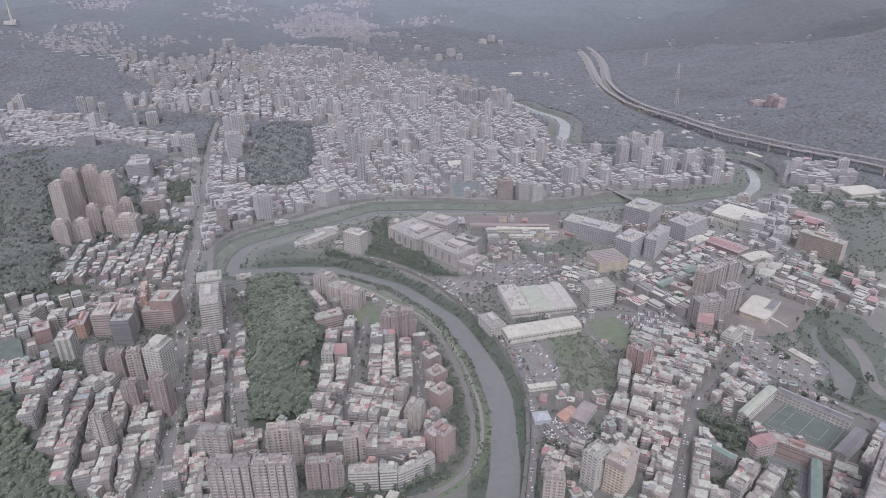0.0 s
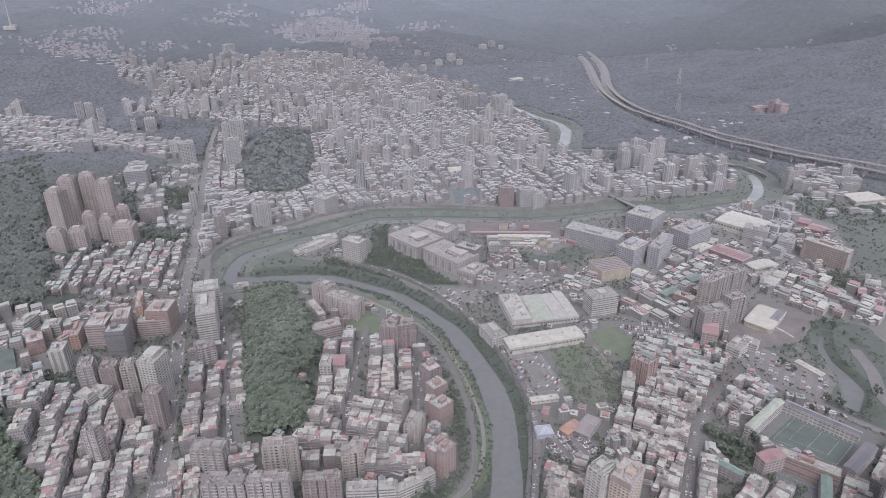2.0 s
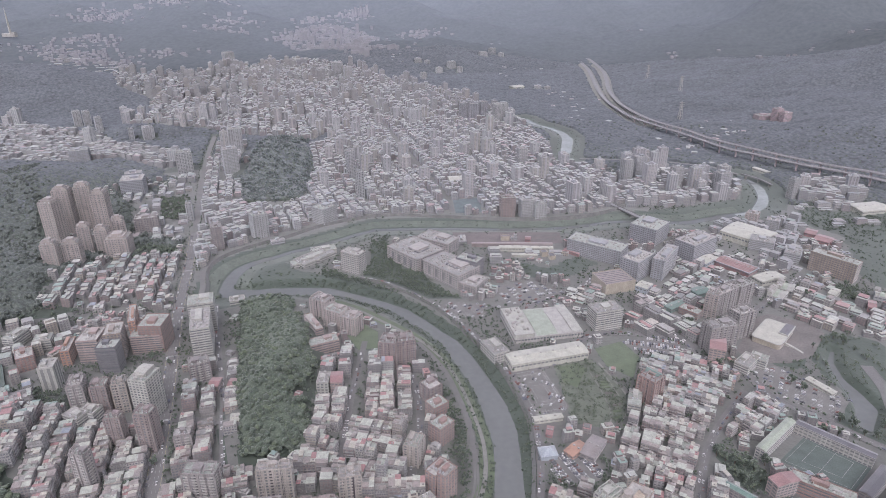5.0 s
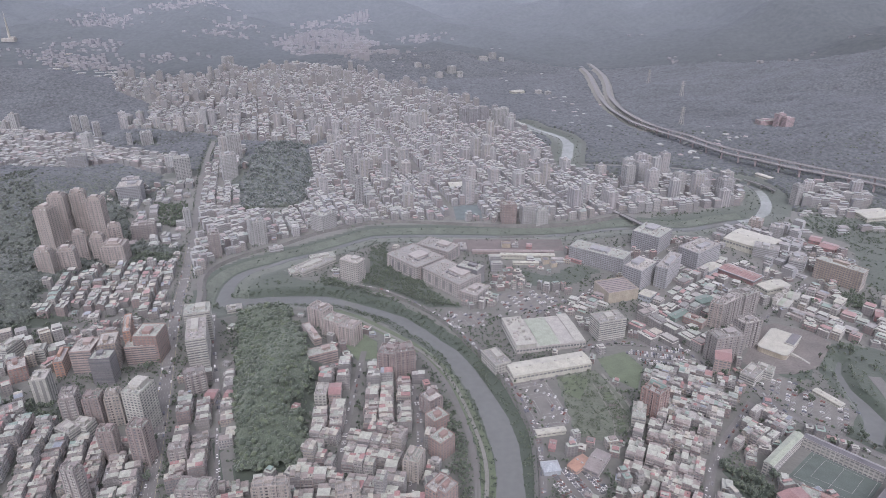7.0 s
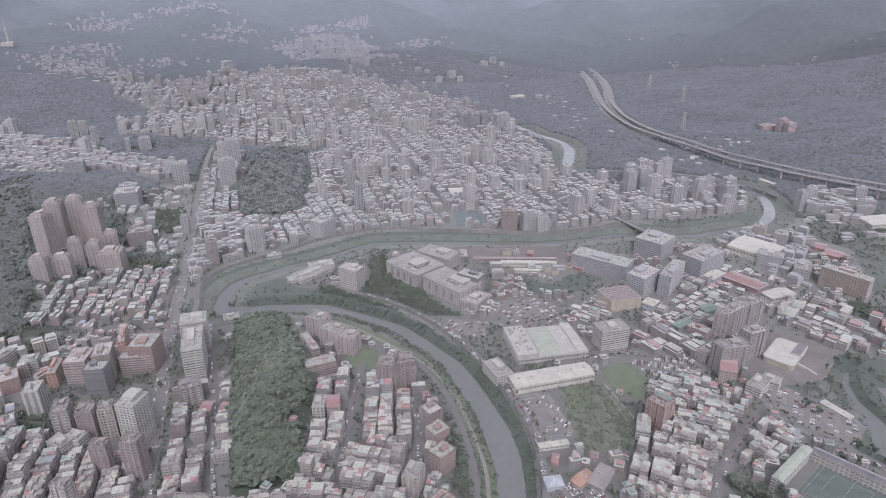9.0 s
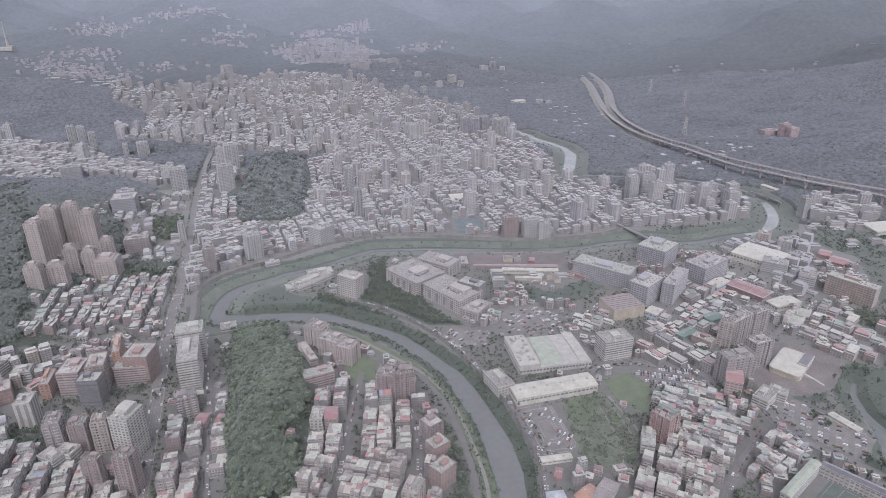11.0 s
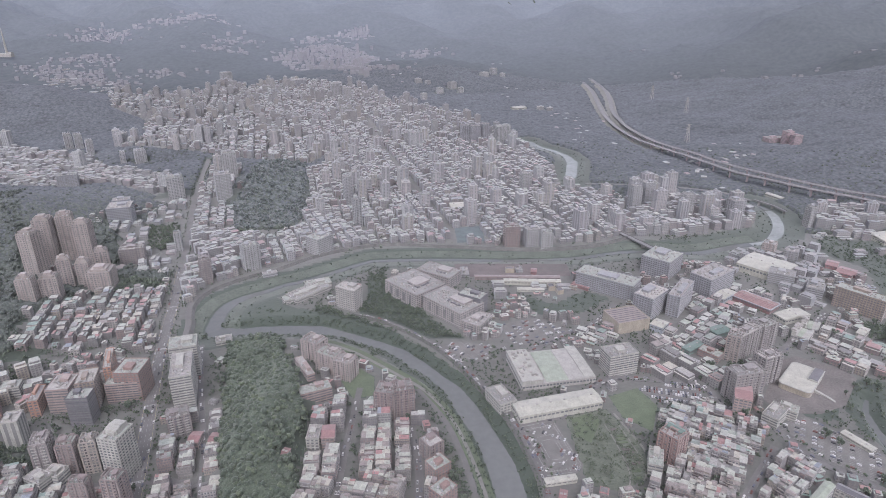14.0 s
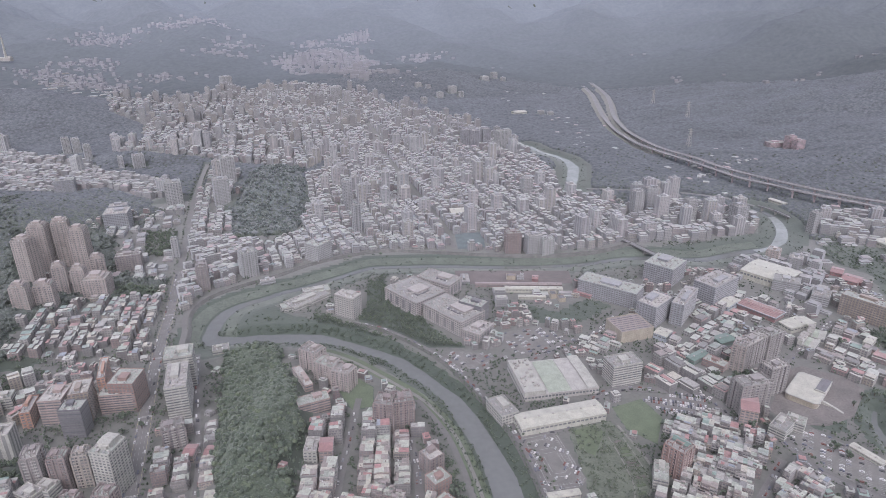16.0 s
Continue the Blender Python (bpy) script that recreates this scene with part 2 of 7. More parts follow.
COURT_GREEN = [(361.8, 529.4), (403.0, 488.0), (363.5, 453.9), (316.5, 492.1)]
COURT_WEST = [(-527.9, 630.2), (-515.3, 649.5), (-482.0, 602.8), (-489.7, 571.6)]
COURT_LOWER = [(301.2, 452.5), (334.8, 427.8), (314.9, 397.4), (294.8, 416.5)]
YARD_CARS = [(74.7, 630.1), (113.4, 642.1), (132.2, 571.9), (124.1, 560.8), (92.5, 554.9)]
YARD_MARKET = [(96.9, 497.9), (123.9, 506.4), (152.8, 481.6), (130.9, 454.7), (103.4, 465.9)]
YARD_EAST = [(218.7, 696.4), (292.2, 710.4), (286.3, 669.7), (236.9, 669.7)]
YARD_PARK = [(348.4, 632.5), (384.2, 644.5), (435.5, 582.2), (400.9, 547.2), (361.7, 587.5)]
YARD_STATION = [(-11.1, 779.0), (12.9, 795.7), (60.8, 787.3), (51.1, 755.0), (12.3, 747.3)]
YARD_SQUARE = [(72.4, 839.9), (125.2, 858.7), (170.5, 821.7), (115.8, 779.0), (85.5, 795.6)]
FIELD_TOWN = [(-50.8, 1411.1), (7.9, 1433.5), (38.8, 1347.5), (-16.8, 1288.7)]
TOWN_SOUTHWEST = dict(area=[(-391.6, 461.2), (-431.8, 539.0), (-388.7, 558.9), (-371.8, 529.4), (-342.7, 536.0), (-349.7, 544.9), (-292.9, 537.7), (-265.0, 454.7), (-262.2, 403.7), (-332.0, 406.4), (-364.0, 438.7)], turn=-73.8, near=True, storeys=(3, 4), unit=(6, 10), depth=14.5, tower=0.0, gaps=0.1)
TOWN_AVENUE = dict(area=[(-299.3, 598.4), (-263.0, 644.6), (-211.6, 483.0), (-240.3, 473.7), (-227.2, 399.3), (-236.4, 400.6), (-275.8, 519.5)], turn=-73.8, near=True, storeys=(3, 5), unit=(6, 11), depth=14.5, tower=0.05, gaps=0.1)
TOWN_LANE = dict(area=[(-250.7, 644.6), (-230.3, 639.3), (-198.3, 527.7), (-188.9, 478.8), (-196.1, 460.2)], turn=-73.8, near=True, storeys=(2, 2), unit=(6, 10), depth=12.5, tower=0.0)
TOWN_BEND = dict(area=[(-131.0, 547.2), (-144.2, 634.2), (-101.6, 669.7), (-86.4, 659.5), (-37.5, 657.0), (-21.3, 620.8), (-21.8, 547.2), (-81.3, 547.2)], turn=93.3, near=True, storeys=(3, 5), unit=(7, 12), depth=14.5, tower=0.1)
TOWN_MARKET = dict(area=[(188.6, 547.2), (215.9, 603.8), (263.7, 620.8), (310.1, 638.5), (332.3, 609.4), (274.8, 542.4), (235.6, 477.6), (202.6, 394.4), (177.0, 394.4), (195.9, 462.2), (159.3, 497.9)], turn=-28.4, near=True, storeys=(3, 3), unit=(5, 9), depth=13.5, tower=0.0, gaps=0.04)
TOWN_MARKET_EAST = dict(area=[(329.7, 587.5), (354.4, 568.8), (340.3, 547.2), (300.7, 517.7), (266.4, 519.5), (292.4, 556.9)], turn=-50.8, near=True, storeys=(3, 3), unit=(5, 9), depth=13.5, tower=0.0)
TOWN_SOUTHEAST = dict(area=[(237.3, 462.1), (257.4, 458.4), (235.0, 388.3), (209.7, 388.3)], turn=-112.3, near=True, storeys=(4, 4), unit=(7, 11), depth=15.5, tower=0.0)
TOWN_SCHOOL = dict(area=[(262.8, 426.5), (293.0, 436.8), (310.4, 419.8), (294.9, 388.3), (242.2, 388.3)], turn=43.6, near=True, storeys=(3, 3), unit=(7, 11), depth=14.5, tower=0.0)
TOWN_COURT = dict(area=[(352.5, 436.7), (374.9, 426.4), (349.9, 388.3), (323.6, 388.3)], turn=-37.3, near=True, storeys=(2, 3), unit=(7, 11), depth=14.5, tower=0.0)
TOWN_QUAY = dict(area=[(89.4, 454.7), (130.9, 454.7), (125.3, 426.5), (89.2, 423.1)], turn=-24.8, near=True, storeys=(2, 4), unit=(7, 12), depth=14.5, tower=0.0)
TOWN_NORTHWEST = dict(area=[(-549.1, 780.0), (-547.5, 889.5), (-504.5, 945.7), (-413.6, 945.7), (-366.3, 787.3), (-370.7, 755.0), (-434.8, 795.7), (-455.6, 762.9), (-500.5, 777.1), (-519.2, 755.5)], turn=103.4, near=False, storeys=(2, 4), unit=(8, 12), depth=12, tower=0.0, loose=2.2, gaps=0.18)
TOWN_WEST = dict(area=[(-554.5, 677.8), (-549.7, 706.5), (-512.6, 742.0), (-479.0, 732.2), (-440.3, 663.3), (-475.4, 644.6), (-467.8, 596.8), (-507.9, 598.4)], turn=34.5, near=False, storeys=(3, 5), unit=(9, 14), depth=13, tower=0.0, loose=2.2, gaps=0.3)
TOWN_SLOPE = dict(area=[(-489.7, 571.6), (-467.8, 596.8), (-412.7, 580.2), (-437.0, 542.2), (-417.7, 497.4), (-430.8, 493.3)], turn=34.5, near=True, storeys=(2, 3), unit=(7, 12), depth=14.5, tower=0.0, gaps=0.2)
TOWN_NORTH_AVENUE = dict(area=[(-381.5, 898.4), (-406.8, 999.6), (-460.9, 1183.5), (-396.1, 1183.5), (-334.0, 1136.3), (-277.3, 1050.8), (-322.3, 992.3), (-360.3, 959.3), (-371.7, 898.4)], turn=36.4, near=False, storeys=(3, 5), unit=(9, 14), depth=13, tower=0.03, gaps=0.2)
TOWN_NORTH_BANK = dict(area=[(-328.6, 1136.3), (-267.4, 1183.5), (-275.6, 1288.7), (-148.2, 1167.4), (-47.5, 1136.2), (-101.1, 1130.2), (-173.7, 1109.4), (-231.1, 1075.3), (-272.4, 1037.6)], turn=113.2, near=False, storeys=(2, 4), unit=(8, 13), depth=14, tower=0.0, gaps=0.1)
TOWN_CENTRE = dict(area=[(-272.0, 1288.7), (-317.7, 1531.3), (-265.8, 1938.0), (-150.4, 2018.5), (75.3, 1827.6), (239.0, 1760.0), (270.6, 1465.9), (357.7, 1347.4), (352.1, 1199.9), (301.7, 1151.6), (230.8, 1121.2), (0.0, 1121.2), (-47.5, 1136.2), (-161.1, 1183.5)], turn=-73.8, near=False, storeys=(2, 5), unit=(7, 13), depth=13, tower=0.05, loose=2.2, gaps=0.1)
TOWN_FAR = dict(area=[(-603.9, 1712.5), (-722.8, 1712.5), (-867.6, 1742.1), (-912.5, 1831.0), (-860.2, 1885.9), (-966.0, 2130.9), (-1087.0, 2185.4), (-1206.2, 2410.7), (-942.7, 2843.2), (-665.6, 2934.3), (-341.5, 2746.5), (-209.2, 2558.4), (89.1, 2199.2), (200.3, 1938.0), (232.7, 1773.2), (75.3, 1827.6), (-150.4, 2018.5), (-265.8, 1938.0), (-338.4, 1637.7), (-461.3, 1678.8)], turn=-74.7, near=False, storeys=(2, 6), unit=(9, 18), depth=14, tower=0.13, loose=4, gaps=0.14)
TOWN_TERRACES = dict(area=[(-1279.3, 1824.9), (-1151.0, 1812.1), (-1106.6, 1760.2), (-923.2, 1694.9), (-797.6, 1582.1), (-658.1, 1555.5), (-584.4, 1447.3), (-621.7, 1389.4), (-765.7, 1480.3), (-869.4, 1445.3), (-1055.5, 1466.0)], turn=-16.8, near=False, storeys=(2, 4), unit=(10, 22), depth=12, tower=0.03, loose=2, gaps=0.15)
TOWN_HOSPITAL = dict(area=[(-632.5, 1180.7), (-570.3, 1228.7), (-565.1, 1411.2), (-521.0, 1327.4), (-434.6, 1037.6), (-440.7, 999.6), (-528.6, 1012.0), (-579.1, 1142.5)], turn=-73.8, near=False, storeys=(2, 3), unit=(12, 20), depth=15, tower=0.03, loose=3, gaps=0.3)
TOWN_EAST = dict(area=[(332.8, 1167.3), (344.2, 1288.6), (411.4, 1411.1), (508.7, 1389.3), (614.9, 1288.6), (582.6, 1210.0), (434.9, 1157.8)], turn=10.5, near=False, storeys=(3, 6), unit=(10, 16), depth=15, tower=0.25, loose=2, gaps=0.12)
TOWN_FAR_EAST = dict(area=[(686.0, 1199.9), (760.5, 1327.3), (841.8, 1296.2), (827.5, 1199.9), (752.2, 1136.1)], turn=-19.1, near=False, storeys=(3, 6), unit=(12, 18), depth=14, tower=0.05, gaps=0.15)
WORKS_BLUE = dict(area=[(293.3, 878.2), (334.8, 930.2), (443.3, 975.5), (485.5, 898.4), (399.5, 858.7), (360.7, 787.2), (306.4, 755.0), (282.2, 821.7)], turn=42.8, near=False, storeys=(1, 3), unit=(8, 18), depth=13, tower=0.0, loose=2.8, roofs=(7, 10, 12, 14, 17, 21, 20, 2, 18, 4), gaps=0.06, walls=(1, 5, 7, 3, 8))
WORKS_EAST = dict(area=[(481.8, 1092.0), (633.4, 1092.0), (537.8, 878.1), (503.3, 898.4), (486.2, 987.4), (452.4, 999.6)], turn=-47.9, near=False, storeys=(2, 4), unit=(9, 18), depth=15, tower=0.0, loose=2.8, roofs=(7, 10, 12, 14, 17, 21, 19, 2), gaps=0.15, walls=(1, 5, 7, 3, 8))
WORKS_PINK = dict(area=[(481.0, 868.3), (532.9, 868.3), (580.6, 787.2), (606.7, 755.0), (563.9, 696.4), (525.0, 717.5), (487.8, 717.5), (465.1, 755.0), (448.2, 804.2)], turn=-47.6, near=False, storeys=(1, 3), unit=(8, 18), depth=14, tower=0.0, loose=2.8, roofs=(7, 10, 12, 17, 21, 19, 10, 17), gaps=0.12)
WORKS_SOUTH = dict(area=[(273.3, 804.2), (324.7, 787.2), (349.0, 755.0), (309.6, 696.4), (249.9, 717.5), (236.8, 755.0)], turn=-55.4, near=False, storeys=(2, 4), unit=(9, 24), depth=14, tower=0.0, loose=2.8, roofs=(2, 7, 10, 12, 14, 19, 20, 21, 4, 8), walls=(1, 5, 7, 3, 8))
GARDEN_PATHS = [[(166.6, 631.4), (170.9, 606.6), (173.0, 585.2), (174.1, 565.8), (171.0, 549.0), (162.6, 533.2)], [(180.7, 650.6), (188.6, 624.3), (195.8, 600.0), (197.4, 590.0)],
                [(181.0, 631.4), (187.4, 600.0), (190.3, 574.5), (187.4, 555.6), (176.4, 543.0)]]
GARDEN_FIELD = [(133.0, 641.9), (156.1, 650.6), (164.0, 638.8), (146.8, 603.8), (133.3, 613.3)]
BARE_LOT = [(353.0, 676.0), (408.0, 752.0), (432.9, 763.0), (474.0, 734.5), (480.0, 714.0), (438.5, 664.5), (402.9, 649.5), (362.0, 652.0)]
RAIL_YARD = [(15.2, 1038.1), (199.7, 1038.2), (197.0, 992.2), (128.4, 990.0), (18.9, 987.8)]
WORKS_CORNER = dict(area=[(223.3, 644.5), (295.5, 676.2), (311.0, 640.9), (219.1, 603.8)], turn=-28.4, near=True, storeys=(2, 3), unit=(6, 11), depth=13.5, tower=0.05)
WORKS_HILLSIDE = dict(area=[(675.6, 1167.3), (866.9, 1167.3), (768.9, 1011.9), (665.9, 999.5), (586.0, 975.5)], turn=-5.1, near=False, storeys=(1, 2), unit=(10, 26), depth=14, tower=0.0, street=(34, 66), leafy=True, loose=4, roofs=(2, 7, 10, 12, 14, 17, 20, 21, 4), gaps=0.6)
WORKS_CAMPUS = dict(area=[(73.0, 987.4), (198.0, 987.4), (186.4, 945.7), (106.7, 936.8), (69.4, 898.4)], turn=0, near=False, storeys=(1, 3), unit=(10, 24), depth=14, tower=0.0, street=(8, 16), roofs=(1, 3, 4, 6, 10))
WORKS_YARD = dict(area=[(181.9, 839.9), (217.0, 854.9), (225.3, 807.6), (200.7, 787.2), (174.2, 795.6)], turn=-36.7, near=False, storeys=(1, 2), unit=(8, 16), depth=12, tower=0.0, street=(6, 10))
TOWN_BEND_ROWS = dict(area=[(-132.0, 542.4), (-81.1, 545.3), (-20.6, 545.3), (-11.4, 537.7), (-8.0, 502.1), (-15.5, 458.4), (-76.8, 456.2), (-134.4, 492.1)], turn=-11.8, near=True, storeys=(3, 5), unit=(6, 11), depth=13.5, tower=0.08, loose=1.5)
TOWN_EDGE = dict(area=[(374.4, 438.8), (417.0, 480.7), (431.6, 477.6), (417.1, 454.7), (378.1, 425.1)], turn=44.5, near=True, storeys=(2, 2), unit=(7, 12), depth=13.5, tower=0.0)
WORKS_FARWEST = dict(area=[(-1859.2, 3038.4), (-1742.3, 3127.1), (-1561.1, 3008.0), (-1354.7, 2859.1), (-1337.3, 2638.3), (-1589.2, 2722.8)], turn=21, near=False, storeys=(1, 2), unit=(18, 50), depth=20, tower=0.0, loose=4, street=(30, 60))
TOWN_NORTH_MID = dict(area=[(-470.0, 1202.4), (-530.3, 1398.4), (-571.1, 1610.4), (-500.8, 1610.4), (-446.4, 1334.1), (-392.2, 1214.5)], turn=-73.8, near=False, storeys=(2, 4), unit=(8, 14), depth=13, tower=0.03, loose=2, gaps=0.25)
TOWN_FOOT = dict(area=[(-247.2, 458.4), (-228.2, 462.2), (-200.1, 385.4), (-230.5, 385.4)], turn=-73.8, near=True, storeys=(2, 3), unit=(7, 11), depth=13.5, tower=0.0)
TOWN_GAP = dict(area=[(-211.5, 474.7), (-172.8, 479.7), (-166.2, 451.0), (-201.6, 446.0)], turn=14.2, near=True, storeys=(2, 3), unit=(7, 12), depth=13.5, tower=0.0)
TOWN_BEND_SOUTH = dict(area=[(-140.3, 493.8), (-126.2, 493.8), (-76.6, 454.7), (-12.8, 454.7), (-22.9, 440.3), (-44.0, 443.8), (-91.1, 443.8), (-126.1, 448.9)], turn=2.4, near=True, storeys=(3, 5), unit=(7, 12), depth=14.5, tower=0.1)
SLOPE_PINK = dict(area=[(-802.8, 3320.7), (-785.8, 3528.4), (-571.5, 3689.3), (-366.1, 3487.6), (-329.1, 2863.5), (-471.2, 2996.9)], turn=-0.3, near=False, storeys=(3, 6), unit=(14, 26), depth=14, tower=0.1, loose=5, street=(12, 30), roofs=(0, 3, 9, 13), walls=(1, 2, 5))
MARKS_AVENUE = [
    ('white_office', -302.5, 560, -11.8, 19.9, 24, 50),
    ('twin_white', -426.6, 600.7, 12.5, 15.5, 19.3, 34),
    ('pink_office', -413.5, 665, 6.3, 23.3, 30, 30),
    ('brown_grid', -387, 668, 16.2, 18.8, 28, 36),
    ('brick_grid', -347.6, 687, -0, 27.7, 30, 36),
    ('pink_office', -354.7, 677.8, 8.9, 34.4, 17, 24),
    ('orange_core', -378.9, 700.1, 21.2, 7.7, 43.5, 38),
    ('dark_glass', -380, 638.7, 5.2, 22, 18.2, 34),
    ('white_slab', -289.5, 681.7, 17.7, 21.9, 51.1, 42),
    ('white_slab', -305, 727.8, 17.5, 30.3, 26.9, 42),
    ('grey_balcony', -272.8, 620.5, 26.2, 21.2, 16.2, 24),
    ('brown_balcony', -350.6, 561.5, 8, 14.7, 14.3, 38),
]
MARKS_WEST = [
    ('beige_balcony', -333.6, 567.3, 13.3, 13.5, 12.9, 36),
    ('grey_balcony', -372.6, 559.2, 17, 13.9, 19, 40),
    ('brown_balcony', -281.8, 510.8, -6.7, 15.3, 12.9, 44),
    ('brown_balcony', -315.5, 515.6, -0, 14.7, 9.1, 34),
    ('grey_balcony', -316, 458.5, -15.6, 14.3, 9.1, 42),
    ('orange_core', -439.6, 658.6, 14.7, 9.8, 31.2, 20),
    ('brick_grid', -482.6, 643.9, 33.9, 17.5, 23, 18),
    ('white_slab', -517.7, 685.3, -9.8, 15.8, 25.1, 16),
    ('white_slab', -482.2, 680.6, 16.4, 18.9, 15.3, 16),
    ('white_slab', -363.6, 532.9, -22.2, 19.8, 13.7, 18),
    ('white_slab', -353.9, 541.5, -12.1, 18.1, 14.2, 20),
    ('grey_balcony', -249.4, 509.1, 13.4, 15, 10.7, 20),
]
MARKS_SOUTH = [
    ('grey_balcony', -176.9, 395.1, -0, 33.2, 11.4, 46),
    ('grey_balcony', -141.6, 397.1, 2.2, 33.1, 10.3, 46),
    ('beige_balcony', -143.3, 441.1, 5.8, 28.6, 8.8, 42),
    ('brown_balcony', -102.6, 414, 3.6, 31.2, 9.5, 30),
    ('grey_balcony', -211.2, 453.2, -2.9, 28.8, 14.8, 28),
    ('white_slab', -69.1, 411.2, 2.9, 25.1, 9.2, 22),
    ('white_slab', -47.5, 412.5, 5.1, 14.5, 9.2, 22),
    ('white_slab', -30.1, 417.8, 29.9, 23.8, 7.5, 18),
    ('white_slab', -15.5, 429.5, 34.7, 14.4, 8.7, 18),
    ('beige_balcony', -81.2, 447.4, 10.9, 19.2, 13.1, 30),
    ('brick_grid', 2.7, 447.1, -39.2, 9.2, 16.6, 32),
]
MARKS_BEND = [
    ('brown_balcony', -62.7, 648.8, -10.9, 20, 19, 34),
    ('brown_balcony', -45.6, 653.1, 13.9, 21.2, 19, 34),
    ('pink_office', -144, 675.1, 25.1, 34.3, 16.3, 16),
    ('pink_balcony', -160.1, 760.5, -31.2, 24.9, 19, 26),
    ('pink_balcony', -137.2, 735.4, -29.3, 27.9, 18.9, 24),
    ('pink_balcony', -116.6, 720.1, -23.6, 22, 19, 24),
    ('pink_office', -164.6, 720.7, -58.9, 43.2, 9.3, 14),
    ('brown_balcony', -13.9, 585, -51.1, 16.5, 15.8, 20),
    ('brick_grid', -7.2, 554.4, -52.4, 16.1, 18.4, 20),
    ('brick_grid', -2.5, 521, -42.9, 15.8, 19.7, 22),
    ('beige_balcony', -27.8, 493.3, -17.2, 13.9, 19, 24),
    ('brick_grid', -5.2, 457.3, -38.1, 12, 21.7, 26),
]
MARKS_RIVER = [
    ('white_box', -135.4, 891.5, -27.9, 31.5, 20.1, 32),
    ('campus', -43.9, 927, -45.9, 69.3, 56, 22),
    ('campus', 10.8, 872, -46.1, 73.7, 46, 22),
    ('campus', -9.1, 972.5, -34.1, 59, 35, 20),
    ('dark_glass', 38.7, 878.2, -32, 34.6, 22.4, 28),
    ('campus', 42.8, 837.4, -32.8, 26.8, 36.8, 12),
    ('low_white', -201.4, 929.4, -41.2, 28.8, 63.2, 7),
    ('low_white', -214.1, 912.7, -62.8, 16.5, 42.3, 6.2),
    ('low_white', -192.7, 956.2, 24.9, 37.9, 19.8, 9),
    ('low_white', -284.4, 796.5, 19.8, 20, 15.4, 8),
    ('low_white', -275, 992.8, 26.2, 22.1, 10.3, 7),
]
MARKS_STATION = [
    ('pale_shed', 124.1, 731, 10.9, 88.6, 66, 8),
    ('white_shed', 120.6, 657, 15.7, 96, 25, 10),
    ('white_block', 60.7, 667.4, 25.6, 20.5, 33.4, 14),
    ('white_shed', 106.2, 548.9, 10.9, 30.3, 6.7, 5),
    ('cream_box', 243.1, 839.8, -72.2, 39.1, 47.1, 16),
    ('grey_grid', 243, 944.7, -34.6, 87.6, 34.3, 24),
    ('grey_grid', 286.2, 877.3, -44.9, 28.6, 45.9, 32),
    ('grey_grid', 331.1, 888.5, -35.9, 17.2, 65.5, 32),
    ('grey_grid', 343.3, 1009, -41.5, 45.9, 50.4, 30),
    ('grey_grid', 397.9, 946.2, -52.9, 34.2, 61.4, 30),
    ('white_slab', 205.4, 732.9, 16.6, 37.1, 23.8, 28),
]
MARKS_EAST = [
    ('pink_balcony', 351.9, 758.7, -33.8, 14.6, 19, 35),
    ('mauve_balcony', 370.2, 770.1, 35, 46.5, 16.1, 34),
    ('mauve_balcony', 401.6, 787.6, 30.2, 27.5, 16.8, 34),
    ('mauve_balcony', 329.5, 680.1, 13.1, 35.9, 19, 36),
    ('mauve_balcony', 369.3, 711.8, 22.8, 26.5, 16.6, 36),
    ('white_shed', 511.1, 1008.7, -48.5, 69, 62.2, 14),
    ('brown_grid', 580, 878, -50.1, 63.6, 20, 30),
    ('red_shed', 444.5, 897.5, -52, 54, 27, 8),
    ('blue_hall', 408, 916, -53, 17, 36, 8),
    ('blue_hall', 285, 829, -42, 17, 20, 9),
    ('teal_hall', 311.7, 778, 35, 31, 12, 6),
    ('teal_hall', 360, 818, 24, 25, 18, 6),
    ('brick_hall', 326.5, 760.5, -46, 26, 16, 9),
    ('cream_hall', 411, 708, 47, 57, 34, 7),
    ('white_slab', 347.8, 640.2, -47, 16.4, 29.5, 12),
    ('white_slab', 364.6, 646.2, -37.9, 18, 14.5, 12),
    ('red_roofed', 321.2, 661.5, -21.5, 17.2, 29.2, 20),
]
MARKS_SCHOOL = [
    ('green_school', 320.3, 513.4, 40.1, 64, 8.7, 13),
    ('red_roofed', 298, 452.7, -72.6, 11.6, 24.7, 16),
    ('brick_school', 328.1, 445.5, -34.9, 50, 12.9, 16),
    ('dark_school', 379.8, 453.4, 38.6, 49.3, 10.6, 13),
    ('colonnade', 375.4, 509.4, -45, 68.5, 9.1, 11),
    ('teal_school', 322.5, 404.9, 61.6, 64.6, 8.1, 12),
    ('grey_balcony', 356.6, 378.4, 49.4, 104, 19, 45),
    ('teal_school', 256, 442.7, -45.2, 25.1, 6.7, 12),
    ('striped_tower', 133.9, 417.1, -50.9, 14.6, 19.6, 38),
    ('tan_tower', 154.2, 412.4, -40.1, 18, 27, 38),
    ('beige_balcony', 93.7, 394.8, -8.7, 16.2, 11.2, 30),
    ('brick_balcony', 218.1, 582, -48.8, 20, 19, 32),
]
